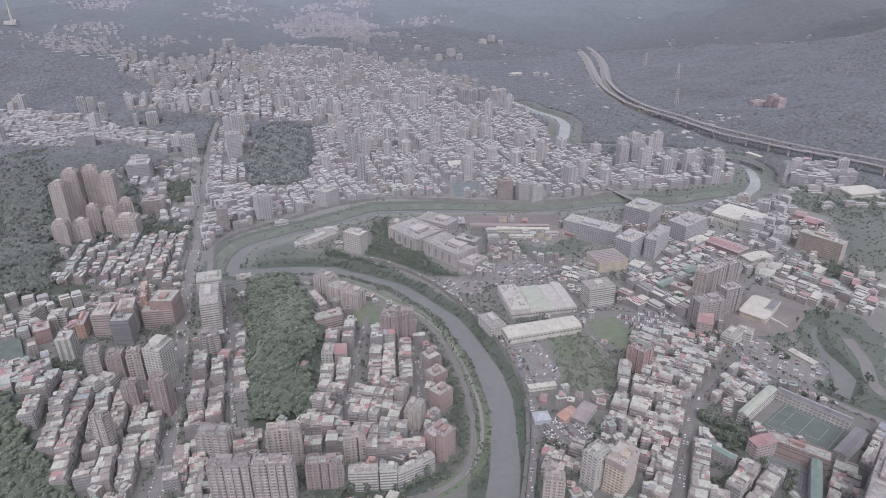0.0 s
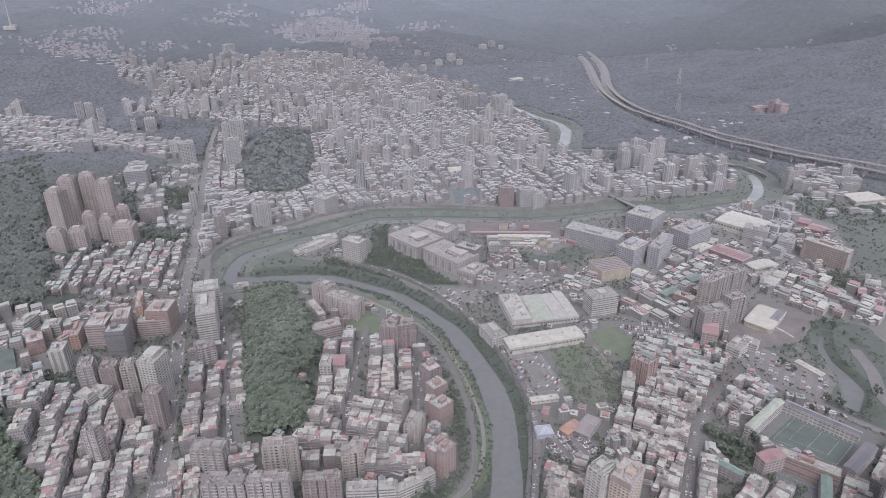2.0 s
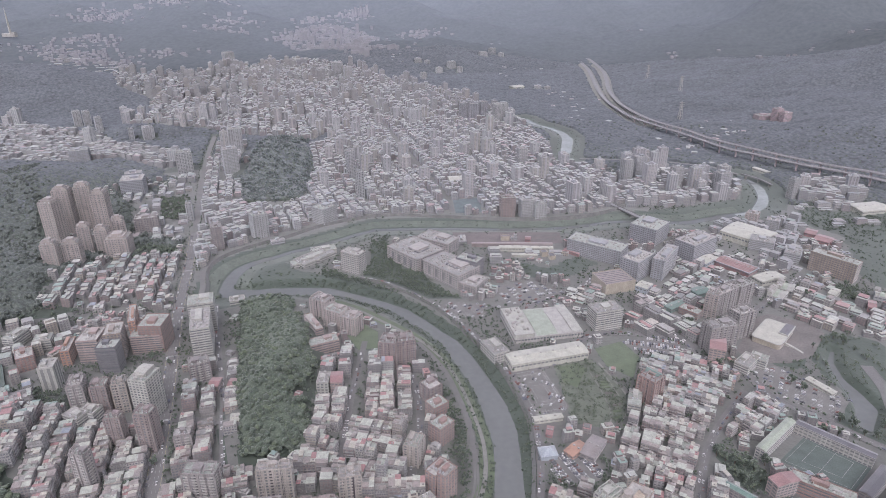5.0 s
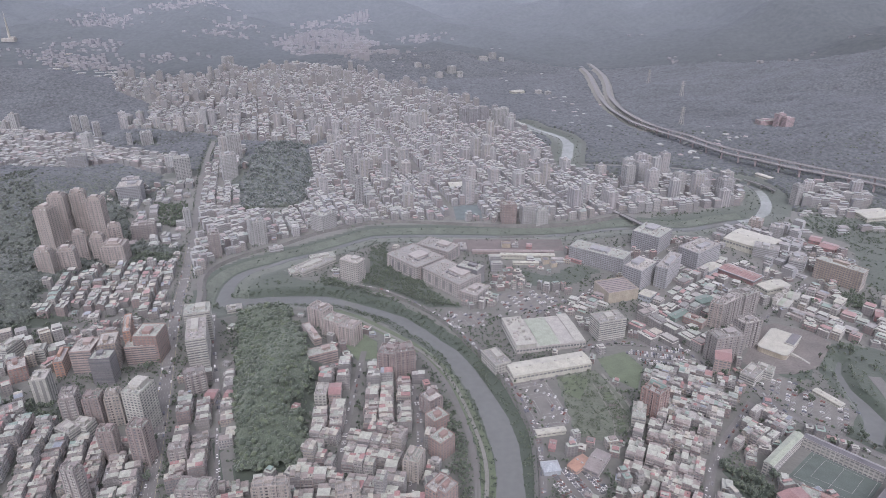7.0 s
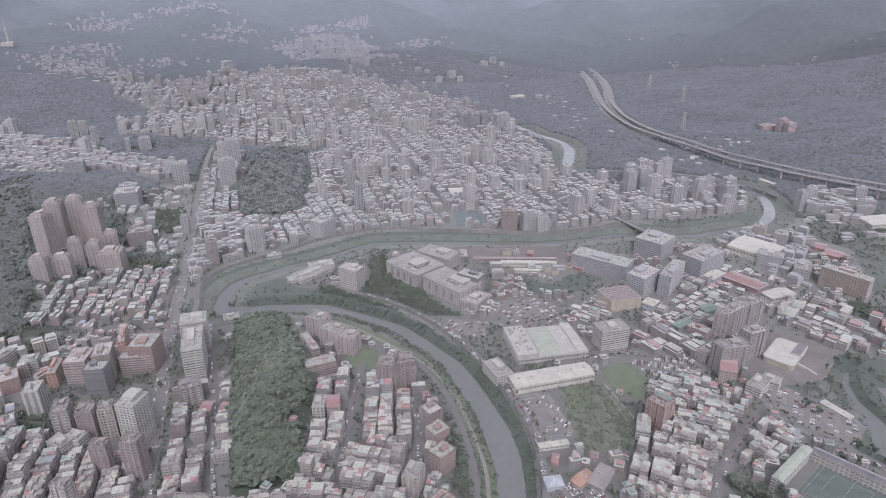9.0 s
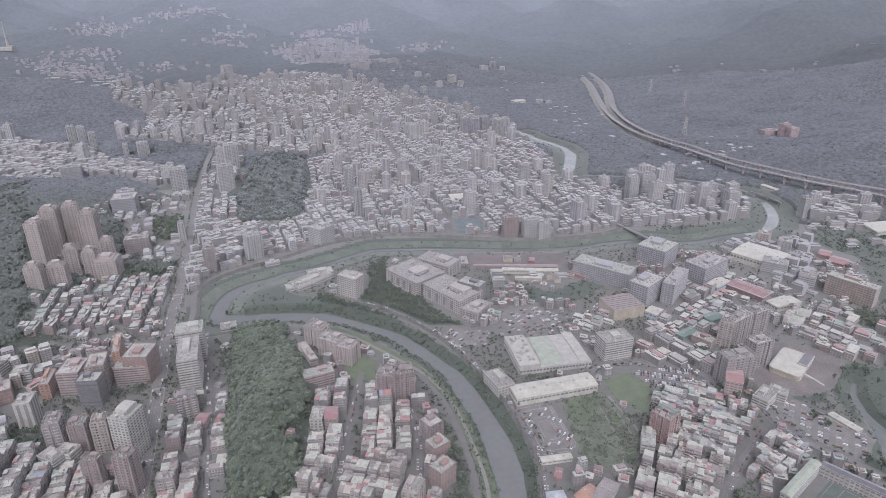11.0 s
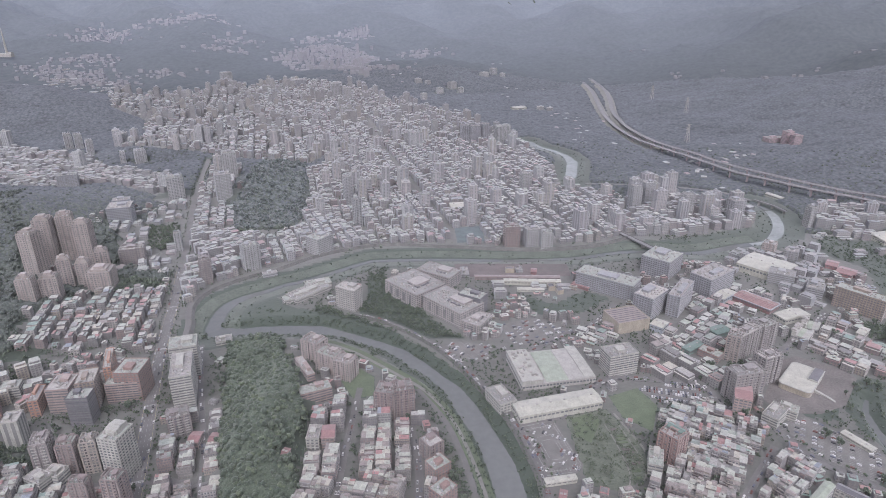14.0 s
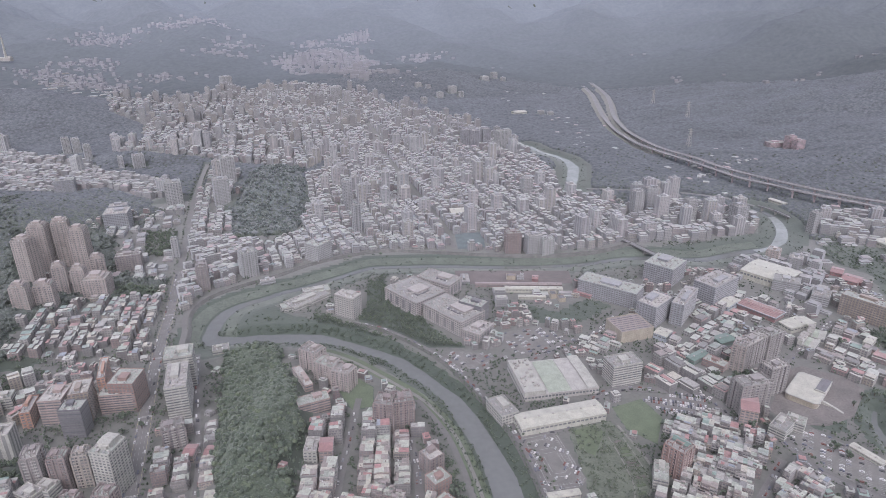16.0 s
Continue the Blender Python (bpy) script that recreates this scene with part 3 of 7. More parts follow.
MARKS_HILL = [
    ('pink_tower', -630, 982, -9.9, 34, 28.8, 76),
    ('pink_tower', -640, 1036, 11.6, 34, 41.6, 78),
    ('pink_tower', -617, 1056, 21.8, 32, 38.5, 78),
    ('pink_tower', -575, 1030, 6.5, 32, 36.3, 76),
    ('pink_tower', -574.7, 872.6, 13.4, 27.4, 24.2, 36),
    ('pink_tower', -557, 896.4, 15.8, 31.9, 22.6, 36),
    ('pink_tower', -567.7, 952, 23.4, 24.2, 28.3, 46),
    ('pink_tower', -544, 959.7, 11.2, 24.6, 26.9, 40),
    ('pink_tower', -537.9, 1001.3, 23.2, 25.6, 56.5, 40),
    ('pink_tower', -516.1, 953.1, 8.6, 46.5, 30.6, 30),
    ('grey_grid', -609.8, 1218, 15, 41.4, 39.6, 34),
    ('grey_balcony', -512, 1046, 17.2, 36.8, 19, 26),
]
MARKS_NORTH = [
    ('pale_tower', -461.3, 1359, 25.4, 42.3, 59.6, 60),
    ('pale_tower', -502.8, 1531.8, 23.6, 42.2, 31.3, 60),
    ('pale_tower', -571.6, 1382.8, 23.1, 45.3, 75.4, 46),
    ('grey_balcony', -365.8, 971.9, 18, 15.9, 19, 40),
    ('beige_balcony', -311.3, 1020.9, 34.3, 23.9, 19, 42),
    ('white_block', -212.9, 1088.1, -35.5, 30.1, 34, 30),
    ('pale_tower', -454.9, 1092, 12.6, 13.6, 19.5, 34),
    ('white_shed', 33, 1300.4, 9.8, 45.1, 28.2, 12),
    ('brown_balcony', 115.9, 1114.1, 7.3, 24.4, 19, 38),
    ('beige_balcony', 152.1, 1114.3, 13.4, 26.5, 19, 34),
    ('beige_balcony', 173.8, 1105.7, 9, 19.3, 19, 30),
    ('dark_grid', -840.1, 1453.3, 22, 38.7, 29.2, 30),
]
MARKS_FAR = [
    ('pale_tower', 381.3, 1302.5, 17.7, 27.1, 37.9, 52),
    ('pale_tower', 412.1, 1324.7, 16.5, 30, 31.5, 52),
    ('pale_tower', 473.5, 1266.4, 16.9, 27, 21.3, 46),
    ('pale_tower', 521.7, 1271.7, 11.1, 20.4, 22.3, 44),
    ('pale_tower', 551.4, 1230.8, 18.3, 35.6, 23.1, 46),
    ('pale_tower', 683.8, 1208.4, 20.5, 20.5, 17.5, 40),
    ('dark_grid', 59.1, 1873.3, 21.8, 21.6, 18.9, 50),
    ('dark_grid', 87, 1866.4, 18.8, 24.6, 20.8, 50),
    ('dark_grid', 115.4, 1879.6, 21.7, 21.8, 19.1, 52),
    ('beige_balcony', 161.4, 1845, 33.2, 43.1, 19, 54),
    ('beige_balcony', 177.8, 1431.9, 14.5, 19.3, 19, 40),
    ('pale_tower', -1026.9, 1797.2, 35.2, 25.6, 21.4, 42),
    ('pale_tower', -1002.6, 1802.6, 34.4, 25.9, 21.5, 40),
]
MARKS_RIDGE = [
    ('pale_tower', -922.4, 1710.7, 37.6, 22.3, 19.4, 40),
    ('pale_tower', -770.1, 1659.8, 33.2, 35.9, 27.5, 32),
    ('pale_tower', -809.2, 1647.9, 23.5, 16.1, 15.6, 30),
    ('pale_tower', -1647.7, 2622.8, 40.4, 45.4, 33.2, 44),
    ('pale_tower', -1583.9, 2605.5, 41.1, 43.7, 32.2, 40),
    ('pale_tower', -961.8, 2960.4, 39.6, 59.9, 42, 50),
    ('pale_tower', -420.6, 2581.9, 19.4, 44.5, 32.7, 60),
    ('pale_tower', -363.5, 2500.2, 20.5, 39.3, 29.6, 55),
    ('grey_grid', -617.4, 2835, 16.9, 59.3, 41.6, 30),
    ('hill_block', 894.9, 1791.5, 8.1, 51.2, 27.1, 12),
    ('hill_block', 911.4, 1757.6, 18.6, 23.3, 18, 36),
    ('hill_block', 923.9, 1737.5, 16.2, 26, 18.2, 28),
]
MARKS_VALLEY = [
    ('pale_tower', -18, 2680, 20, 34, 20, 22),
    ('pale_tower', 33, 2736, 35, 40, 24, 26),
    ('pale_tower', 67, 2694, -10, 30, 18, 20),
    ('pale_tower', 174, 2916, 20, 44, 26, 18),
    ('pale_tower', 217, 2964, 35, 36, 21, 24),
    ('pale_tower', 255, 2932, -10, 30, 18, 16),
    ('pale_tower', -108, 2793, 20, 34, 20, 18),
    ('pale_tower', -68, 2778, 35, 26, 15, 14),
    ('pale_tower', 341, 2357, -10, 34, 20, 12),
    ('pale_tower', 372, 2336, 20, 26, 15, 12),
    ('pale_tower', -198.5, 1336.2, 38.5, 20.3, 59.1, 60),
    ('pale_tower', -163.2, 1207.4, 42.4, 17, 50.8, 55),
    ('pale_tower', -78.3, 2560.6, 27.2, 29.4, 23.7, 24),
    ('white_shed', 265.8, 2370, 29.7, 45.4, 33.3, 8),
    ('white_shed', 795.4, 1142.7, 13.2, 66.3, 41.5, 8),
    ('red_shed', 627.5, 1028, -37.1, 16.9, 25.2, 6),
    ('red_shed', 633.4, 999.1, -46.7, 23.4, 28.6, 6),
    ('red_shed', 648, 987.1, -46.4, 13.2, 18.5, 5),
    ('white_shed', 701.8, 1376.9, -63.9, 38, 11.8, 6),
    ('grey_grid', -628.2, 1261.4, 21.2, 31.9, 22.1, 30),
]
MARKS_WORKS = [
    ('white_shed', 475, 856.1, -69.7, 20.2, 44.4, 8),
    ('white_slab', 515.9, 970.3, -31.5, 36.2, 23.9, 18),
    ('white_slab', 545.1, 928.6, -34.8, 22.9, 28.4, 16),
    ('pink_balcony', 549.8, 1082.2, -38.2, 18.5, 19, 20),
    ('beige_balcony', 572.9, 1054.3, -32.6, 20.2, 19, 18),
    ('red_shed', 575.4, 775.3, -30.9, 9.4, 23.3, 8),
    ('pale_shed', 464.5, 807.9, -43.1, 20.1, 27.3, 7),
    ('pale_shed', 486.7, 830, -36.1, 21.3, 24.6, 6),
    ('white_shed', 546, 812.6, -49.2, 9.2, 23.7, 7),
    ('pale_shed', 607.7, 803.4, -32.2, 19.3, 17, 7),
]
MARKS_RAILWAY = [
    ('white_shed', 133, 963, -2, 86, 9, 7),
    ('dark_hall', 112, 981, -1, 132, 8, 5),
    ('cream_box', 103, 1008, 0, 14, 10, 7),
    ('white_block', 118, 1008, 0, 10, 9, 5),
    ('red_shed', 141, 1004, -10, 9, 14, 5),
    ('cream_box', 159, 946, 10, 9, 12, 7),
    ('cream_box', 170, 935, 10, 9, 12, 6),
    ('white_shed', 128, 941, -2, 40, 7, 4),
    ('white_slab', 31, 1000, 4, 12, 30, 5),
    ('red_shed', 206, 952, -41, 28, 10, 5),
]
MARKS_QUAY = [
    ('grey_shed', 143.2, 505.1, -35, 14.5, 30.5, 6),
    ('orange_shed', 126.2, 503.6, -49.9, 10.9, 22.6, 5),
    ('blue_shed', 98.4, 498.5, 9.1, 15.7, 12.7, 6),
    ('red_shed', 105.3, 529.9, -16.3, 6.4, 13.1, 4),
    ('white_slab', 199.3, 568.5, -17.9, 13, 25.8, 14),
    ('white_shed', 414.3, 603.2, -61.4, 31.5, 8.4, 4),
    ('red_shed', -153.4, 573.8, -19.2, 6.3, 10, 4),
    ('red_roofed', -250.3, 602.1, -0, 10.9, 16.7, 8),
    ('red_roofed', -227.7, 596.7, -0, 10.8, 15.5, 8),
    ('white_block', -131.4, 603.5, -0, 12.8, 21.4, 14),
    ('red_roofed', -117.1, 603.5, 5, 12.7, 20.3, 14),
    ('white_shed', -207.3, 535.3, 11.9, 9, 12, 5),
]
BRIDGE_STATION = [(311.0, 1183.4), (336.1, 1136.2), (367.3, 1075.2)]
BRIDGE_VALLEY = [(648.8, 1355.6), (670.6, 1319.4), (680.1, 1281.1)]
PYLONS = [(677.4, 1839.2), (785.2, 2160.6), (765.0, 2459.3)]
MAST = [(-2045.9, 3167.8)]
SLOPE_CLUSTERS = [(755.2, 1710.2), (717.2, 1688.5), (945.1, 3378.2), (1077.1, 2893.0), (1555.1, 2710.0), (1290.5, 2614.1), (18.3, 3615.0), (243.0, 3318.5), (-207.7, 2888.3), (-312.4, 2954.1), (838.6, 1136.1), (-1275.5, 3078.4), (-1693.0, 3238.8), (-1621.7, 2971.5), (-1456.2, 2891.2), (418.3, 2199.1), (424.6, 1937.9), (598.9, 1581.9), (276.6, 2759.7), (-1107.9, 3627.9), (-704.6, 3749.7), (-1781.8, 3606.4), (-1826.3, 3515.3), (-1775.4, 3754.2), (-1426.0, 3807.4), (-1326.6, 3975.4), (-1525.4, 3814.6), (-1731.4, 3193.0), (-1734.9, 3013.3), (-1612.3, 3045.8), (-1888.4, 3085.2), (-1149.2, 3481.7), (-496.3, 3891.8), (-661.0, 3500.1), (-560.0, 3600.0), (-393.5, 3456.6), (-121.6, 3579.8), (-817.2, 3408.0), (-600.0, 3420.0)]
TREES_STREET = [(-283.9, 537.7), (-269.6, 485.6), (-277.8, 454.7), (-266.3, 547.2), (-317.8, 644.6), (-325.8, 537.7), (-313.5, 598.4), (-319.0, 696.4), (-316.6, 669.7), (-343.3, 657.0)]
TREES_GARDEN = [(258.5, 497.9), (264.8, 492.1), (271.3, 487.2), (278.4, 484.0), (283.4, 476.0), (285.7, 465.9), (276.1, 458.4), (271.1, 465.9), (298.5, 485.6)]
TREES_PARK = [(448.1, 682.8), (465.8, 696.4), (483.3, 701.9), (487.5, 689.6), (494.5, 676.2), (497.5, 656.9), (403.9, 547.2), (410.8, 537.7), (416.5, 526.6), (426.8, 523.9), (443.8, 537.7), (461.4, 556.9), (442.5, 644.5), (438.5, 656.9), (392.5, 598.3), (384.8, 609.4)]
TREES_QUAY = [(-41.5, 406.8), (-31.7, 408.1), (-22.0, 414.5), (-12.1, 419.8), (0.5, 431.9), (8.3, 440.3), (-66.1, 406.8), (-80.5, 403.7), (8.6, 462.2), (17.7, 502.1), (14.1, 524.0), (7.3, 547.2), (-2.5, 577.1)]
TREES_EAST = [(305.6, 717.5), (310.7, 710.4), (314.3, 732.1), (295.9, 710.4), (316.9, 656.9), (319.2, 644.5), (505.1, 804.2), (559.4, 821.7), (566.1, 804.2), (577.7, 839.8)]
TREES_SCHOOL = [(301.5, 406.8), (301.3, 416.5), (296.9, 423.1), (293.0, 436.8), (310.4, 419.8), (352.4, 547.2), (378.5, 533.0), (390.0, 526.6)]


# ---- materials ----
def node(nt, kind, **inputs):
    n = nt.nodes.new("ShaderNode" + kind)
    for key, value in inputs.items():
        n.inputs[key.replace("_", " ")].default_value = value
    return n


def maths(nt, op, a, b=None):
    n = nt.nodes.new("ShaderNodeMath")
    n.operation = op
    for i, v in enumerate((a, b)):
        if v is None:
            continue
        if isinstance(v, (int, float)):
            n.inputs[i].default_value = v
        else:
            nt.links.new(v, n.inputs[i])
    return n.outputs[0]


def blend(nt, fac, a, b, mode="MIX"):
    n = nt.nodes.new("ShaderNodeMix")
    n.data_type, n.blend_type = "RGBA", mode
    for sock, v in ((n.inputs[0], fac), (n.inputs[6], a), (n.inputs[7], b)):
        if isinstance(v, (int, float)):
            sock.default_value = v
        elif isinstance(v, tuple):
            sock.default_value = (*v, 1)
        else:
            nt.links.new(v, sock)
    return n.outputs[2]


def palette(nt, fac, colours):
    n = nt.nodes.new("ShaderNodeValToRGB")
    n.color_ramp.interpolation = "CONSTANT"
    while len(n.color_ramp.elements) < len(colours):
        n.color_ramp.elements.new(0.5)
    for i, c in enumerate(colours):
        n.color_ramp.elements[i].position = i / len(colours)
        n.color_ramp.elements[i].color = (*c, 1)
    nt.links.new(fac, n.inputs[0])
    return n.outputs[0]


def material(name, colours, rough=0.8, grain=0.8, patch=0.05, amount=0.35, bump=0.3, island=False, sheen=0.0, spec=0.3,
             windows=None, streak=0.0, metal=0.0, corrugated=0.0, share=False, tint=(1.0, 1.0, 1.0), crown=0.0):
    """A surface with its own colour for each object or island, patches and grain in metres, and fine relief."""
    m = bpy.data.materials.new(name)
    m.use_nodes = True
    nt = m.node_tree
    bsdf = nt.nodes["Principled BSDF"]
    geo = node(nt, "NewGeometry")
    pick = geo.outputs["Random Per Island"] if island else node(nt, "ObjectInfo").outputs["Random"]
    if share:
        att = nt.nodes.new("ShaderNodeAttribute")
        att.attribute_name = "pick"
        pick = att.outputs["Fac"]
    colour = palette(nt, pick, colours) if len(colours) > 1 else None
    small, large = node(nt, "TexNoise", Scale=grain, Detail=3.0), node(nt, "TexNoise", Scale=patch, Detail=4.0)
    for n in (small, large):
        nt.links.new(geo.outputs["Position"], n.inputs["Vector"])
    tone = maths(nt, "MULTIPLY_ADD", maths(nt, "ADD", small.outputs[0], large.outputs[0]), amount * 1.6)
    tone.node.inputs[2].default_value = 1 - amount * 1.6
    relief = small.outputs[0]
    # cells darken towards their edges, painting shade between crowns and leaf clumps
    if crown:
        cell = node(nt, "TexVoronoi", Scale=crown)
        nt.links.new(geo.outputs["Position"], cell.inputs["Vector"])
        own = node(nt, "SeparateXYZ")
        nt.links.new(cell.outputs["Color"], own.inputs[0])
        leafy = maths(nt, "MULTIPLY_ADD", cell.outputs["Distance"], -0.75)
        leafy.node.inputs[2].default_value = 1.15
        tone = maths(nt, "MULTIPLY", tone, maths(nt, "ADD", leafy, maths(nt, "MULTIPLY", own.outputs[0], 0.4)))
        relief = maths(nt, "SUBTRACT", relief, maths(nt, "MULTIPLY", cell.outputs["Distance"], 1.5))
    if streak:
        sc = nt.nodes.new("ShaderNodeVectorMath")
        sc.operation = "MULTIPLY"
        sc.inputs[1].default_value = (1.2, 1.2, 0.08)
        nt.links.new(geo.outputs["Position"], sc.inputs[0])
        st = node(nt, "TexNoise", Scale=1.0, Detail=2.0)
        nt.links.new(sc.outputs[0], st.inputs["Vector"])
        tone = maths(nt, "MULTIPLY", tone, maths(nt, "SUBTRACT", 1 + streak * 0.5, maths(nt, "MULTIPLY", st.outputs[0], streak)))
    base = blend(nt, 1.0, colour if colour else colours[0], tone, "MULTIPLY")
    if windows:
        pitch_u, pitch_z, share_u, share_z, glass = windows
        cr = nt.nodes.new("ShaderNodeVectorMath")
        cr.operation = "CROSS_PRODUCT"
        cr.inputs[1].default_value = (0, 0, 1)
        nt.links.new(geo.outputs["Normal"], cr.inputs[0])
        dt = nt.nodes.new("ShaderNodeVectorMath")
        dt.operation = "DOT_PRODUCT"
        nt.links.new(cr.outputs[0], dt.inputs[0])
        nt.links.new(geo.outputs["Position"], dt.inputs[1])
        sep = node(nt, "SeparateXYZ")
        nt.links.new(geo.outputs["Position"], sep.inputs[0])
        fu = maths(nt, "FRACT", maths(nt, "DIVIDE", dt.outputs["Value"], pitch_u))
        fz = maths(nt, "FRACT", maths(nt, "DIVIDE", sep.outputs[2], pitch_z))
        hole = maths(nt, "MULTIPLY", maths(nt, "LESS_THAN", fu, share_u), maths(nt, "LESS_THAN", fz, share_z))
        base = blend(nt, hole, base, glass)
    nt.links.new(base, bsdf.inputs["Base Color"])
    bsdf.inputs["Roughness"].default_value = rough
    bsdf.inputs["Specular IOR Level"].default_value = spec
    bsdf.inputs["Metallic"].default_value = metal
    # sheen lays a pale veil on the surface in place of haze
    if sheen:
        bsdf.inputs["Sheen Weight"].default_value = sheen
        bsdf.inputs["Sheen Roughness"].default_value = 0.6
        bsdf.inputs["Sheen Tint"].default_value = (*tint, 1)
    if corrugated:
        wv = node(nt, "TexWave", Scale=corrugated)
        nt.links.new(node(nt, "TexCoord").outputs["Object"], wv.inputs["Vector"])
        relief = maths(nt, "ADD", wv.outputs["Fac"], relief)
    b = node(nt, "Bump", Strength=bump, Distance=0.3)
    nt.links.new(relief, b.inputs["Height"])
    nt.links.new(b.outputs[0], bsdf.inputs["Normal"])
    return m


WHITE, GREY, PALE = (0.365, 0.37, 0.35), (0.3, 0.3, 0.305), (0.355, 0.352, 0.343)
PINK, BEIGE, BROWN = (0.345, 0.312, 0.305), (0.335, 0.31, 0.292), (0.235, 0.195, 0.195)
BRICK, RED, SAGE = (0.255, 0.172, 0.158), (0.27, 0.16, 0.165), (0.34, 0.375, 0.33)
TEAL, ORANGE, TAN = (0.13, 0.2, 0.18), (0.36, 0.22, 0.17), (0.4, 0.34, 0.28)
ROOFS = [(0.4, 0.41, 0.38), (0.37, 0.4, 0.355), GREY, (0.405, 0.42, 0.385), (0.35, 0.355, 0.35), SAGE, (0.42, 0.41, 0.345), (0.25, 0.245, 0.25), (0.28, 0.19, 0.185), (0.47, 0.47, 0.44), (0.3, 0.265, 0.26), (0.4, 0.435, 0.385),
         (0.19, 0.19, 0.195), (0.5, 0.5, 0.465), (0.2, 0.28, 0.245), (0.37, 0.165, 0.165), (0.375, 0.41, 0.37), (0.26, 0.215, 0.21), (0.22, 0.265, 0.32), (0.36, 0.355, 0.345), (0.31, 0.345, 0.31), (0.19, 0.19, 0.2)]
ROOFS = [(r * 0.85 + 0.04, g * 0.85 + 0.04, b * 0.81 + 0.037) for r, g, b in ROOFS]
HOUSE = [(0.27, 0.255, 0.25), GREY, (0.35, 0.345, 0.335), (0.22, 0.212, 0.215), (0.32, 0.295, 0.265), (0.3, 0.3, 0.3), BROWN, (0.26, 0.252, 0.25), (0.21, 0.208, 0.21), (0.25, 0.205, 0.2)]
HOUSE = [(r * 0.86, g * 0.835, b * 0.805) for r, g, b in HOUSE]
SHEETS = [(0.371, 0.387, 0.348), (0.404, 0.418, 0.381), (0.329, 0.362, 0.31), (0.212, 0.212, 0.207), (0.286, 0.281, 0.27), (0.31, 0.338, 0.291), (0.318, 0.175, 0.17), (0.352, 0.381, 0.334), (0.17, 0.164, 0.159),
          (0.404, 0.404, 0.367), (0.254, 0.223, 0.207), (0.212, 0.286, 0.249), (0.32, 0.31, 0.291), (0.376, 0.39, 0.338), (0.265, 0.297, 0.265), (0.329, 0.201, 0.191), (0.395, 0.376, 0.32), (0.233, 0.26, 0.297)]


def hazed(colours):
    """House and roof colours with distance haze mixed in, for the farther quarters."""
    # haze painted in: every colour is drawn towards one grey
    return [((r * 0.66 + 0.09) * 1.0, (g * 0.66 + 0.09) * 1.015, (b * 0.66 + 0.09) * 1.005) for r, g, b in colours]


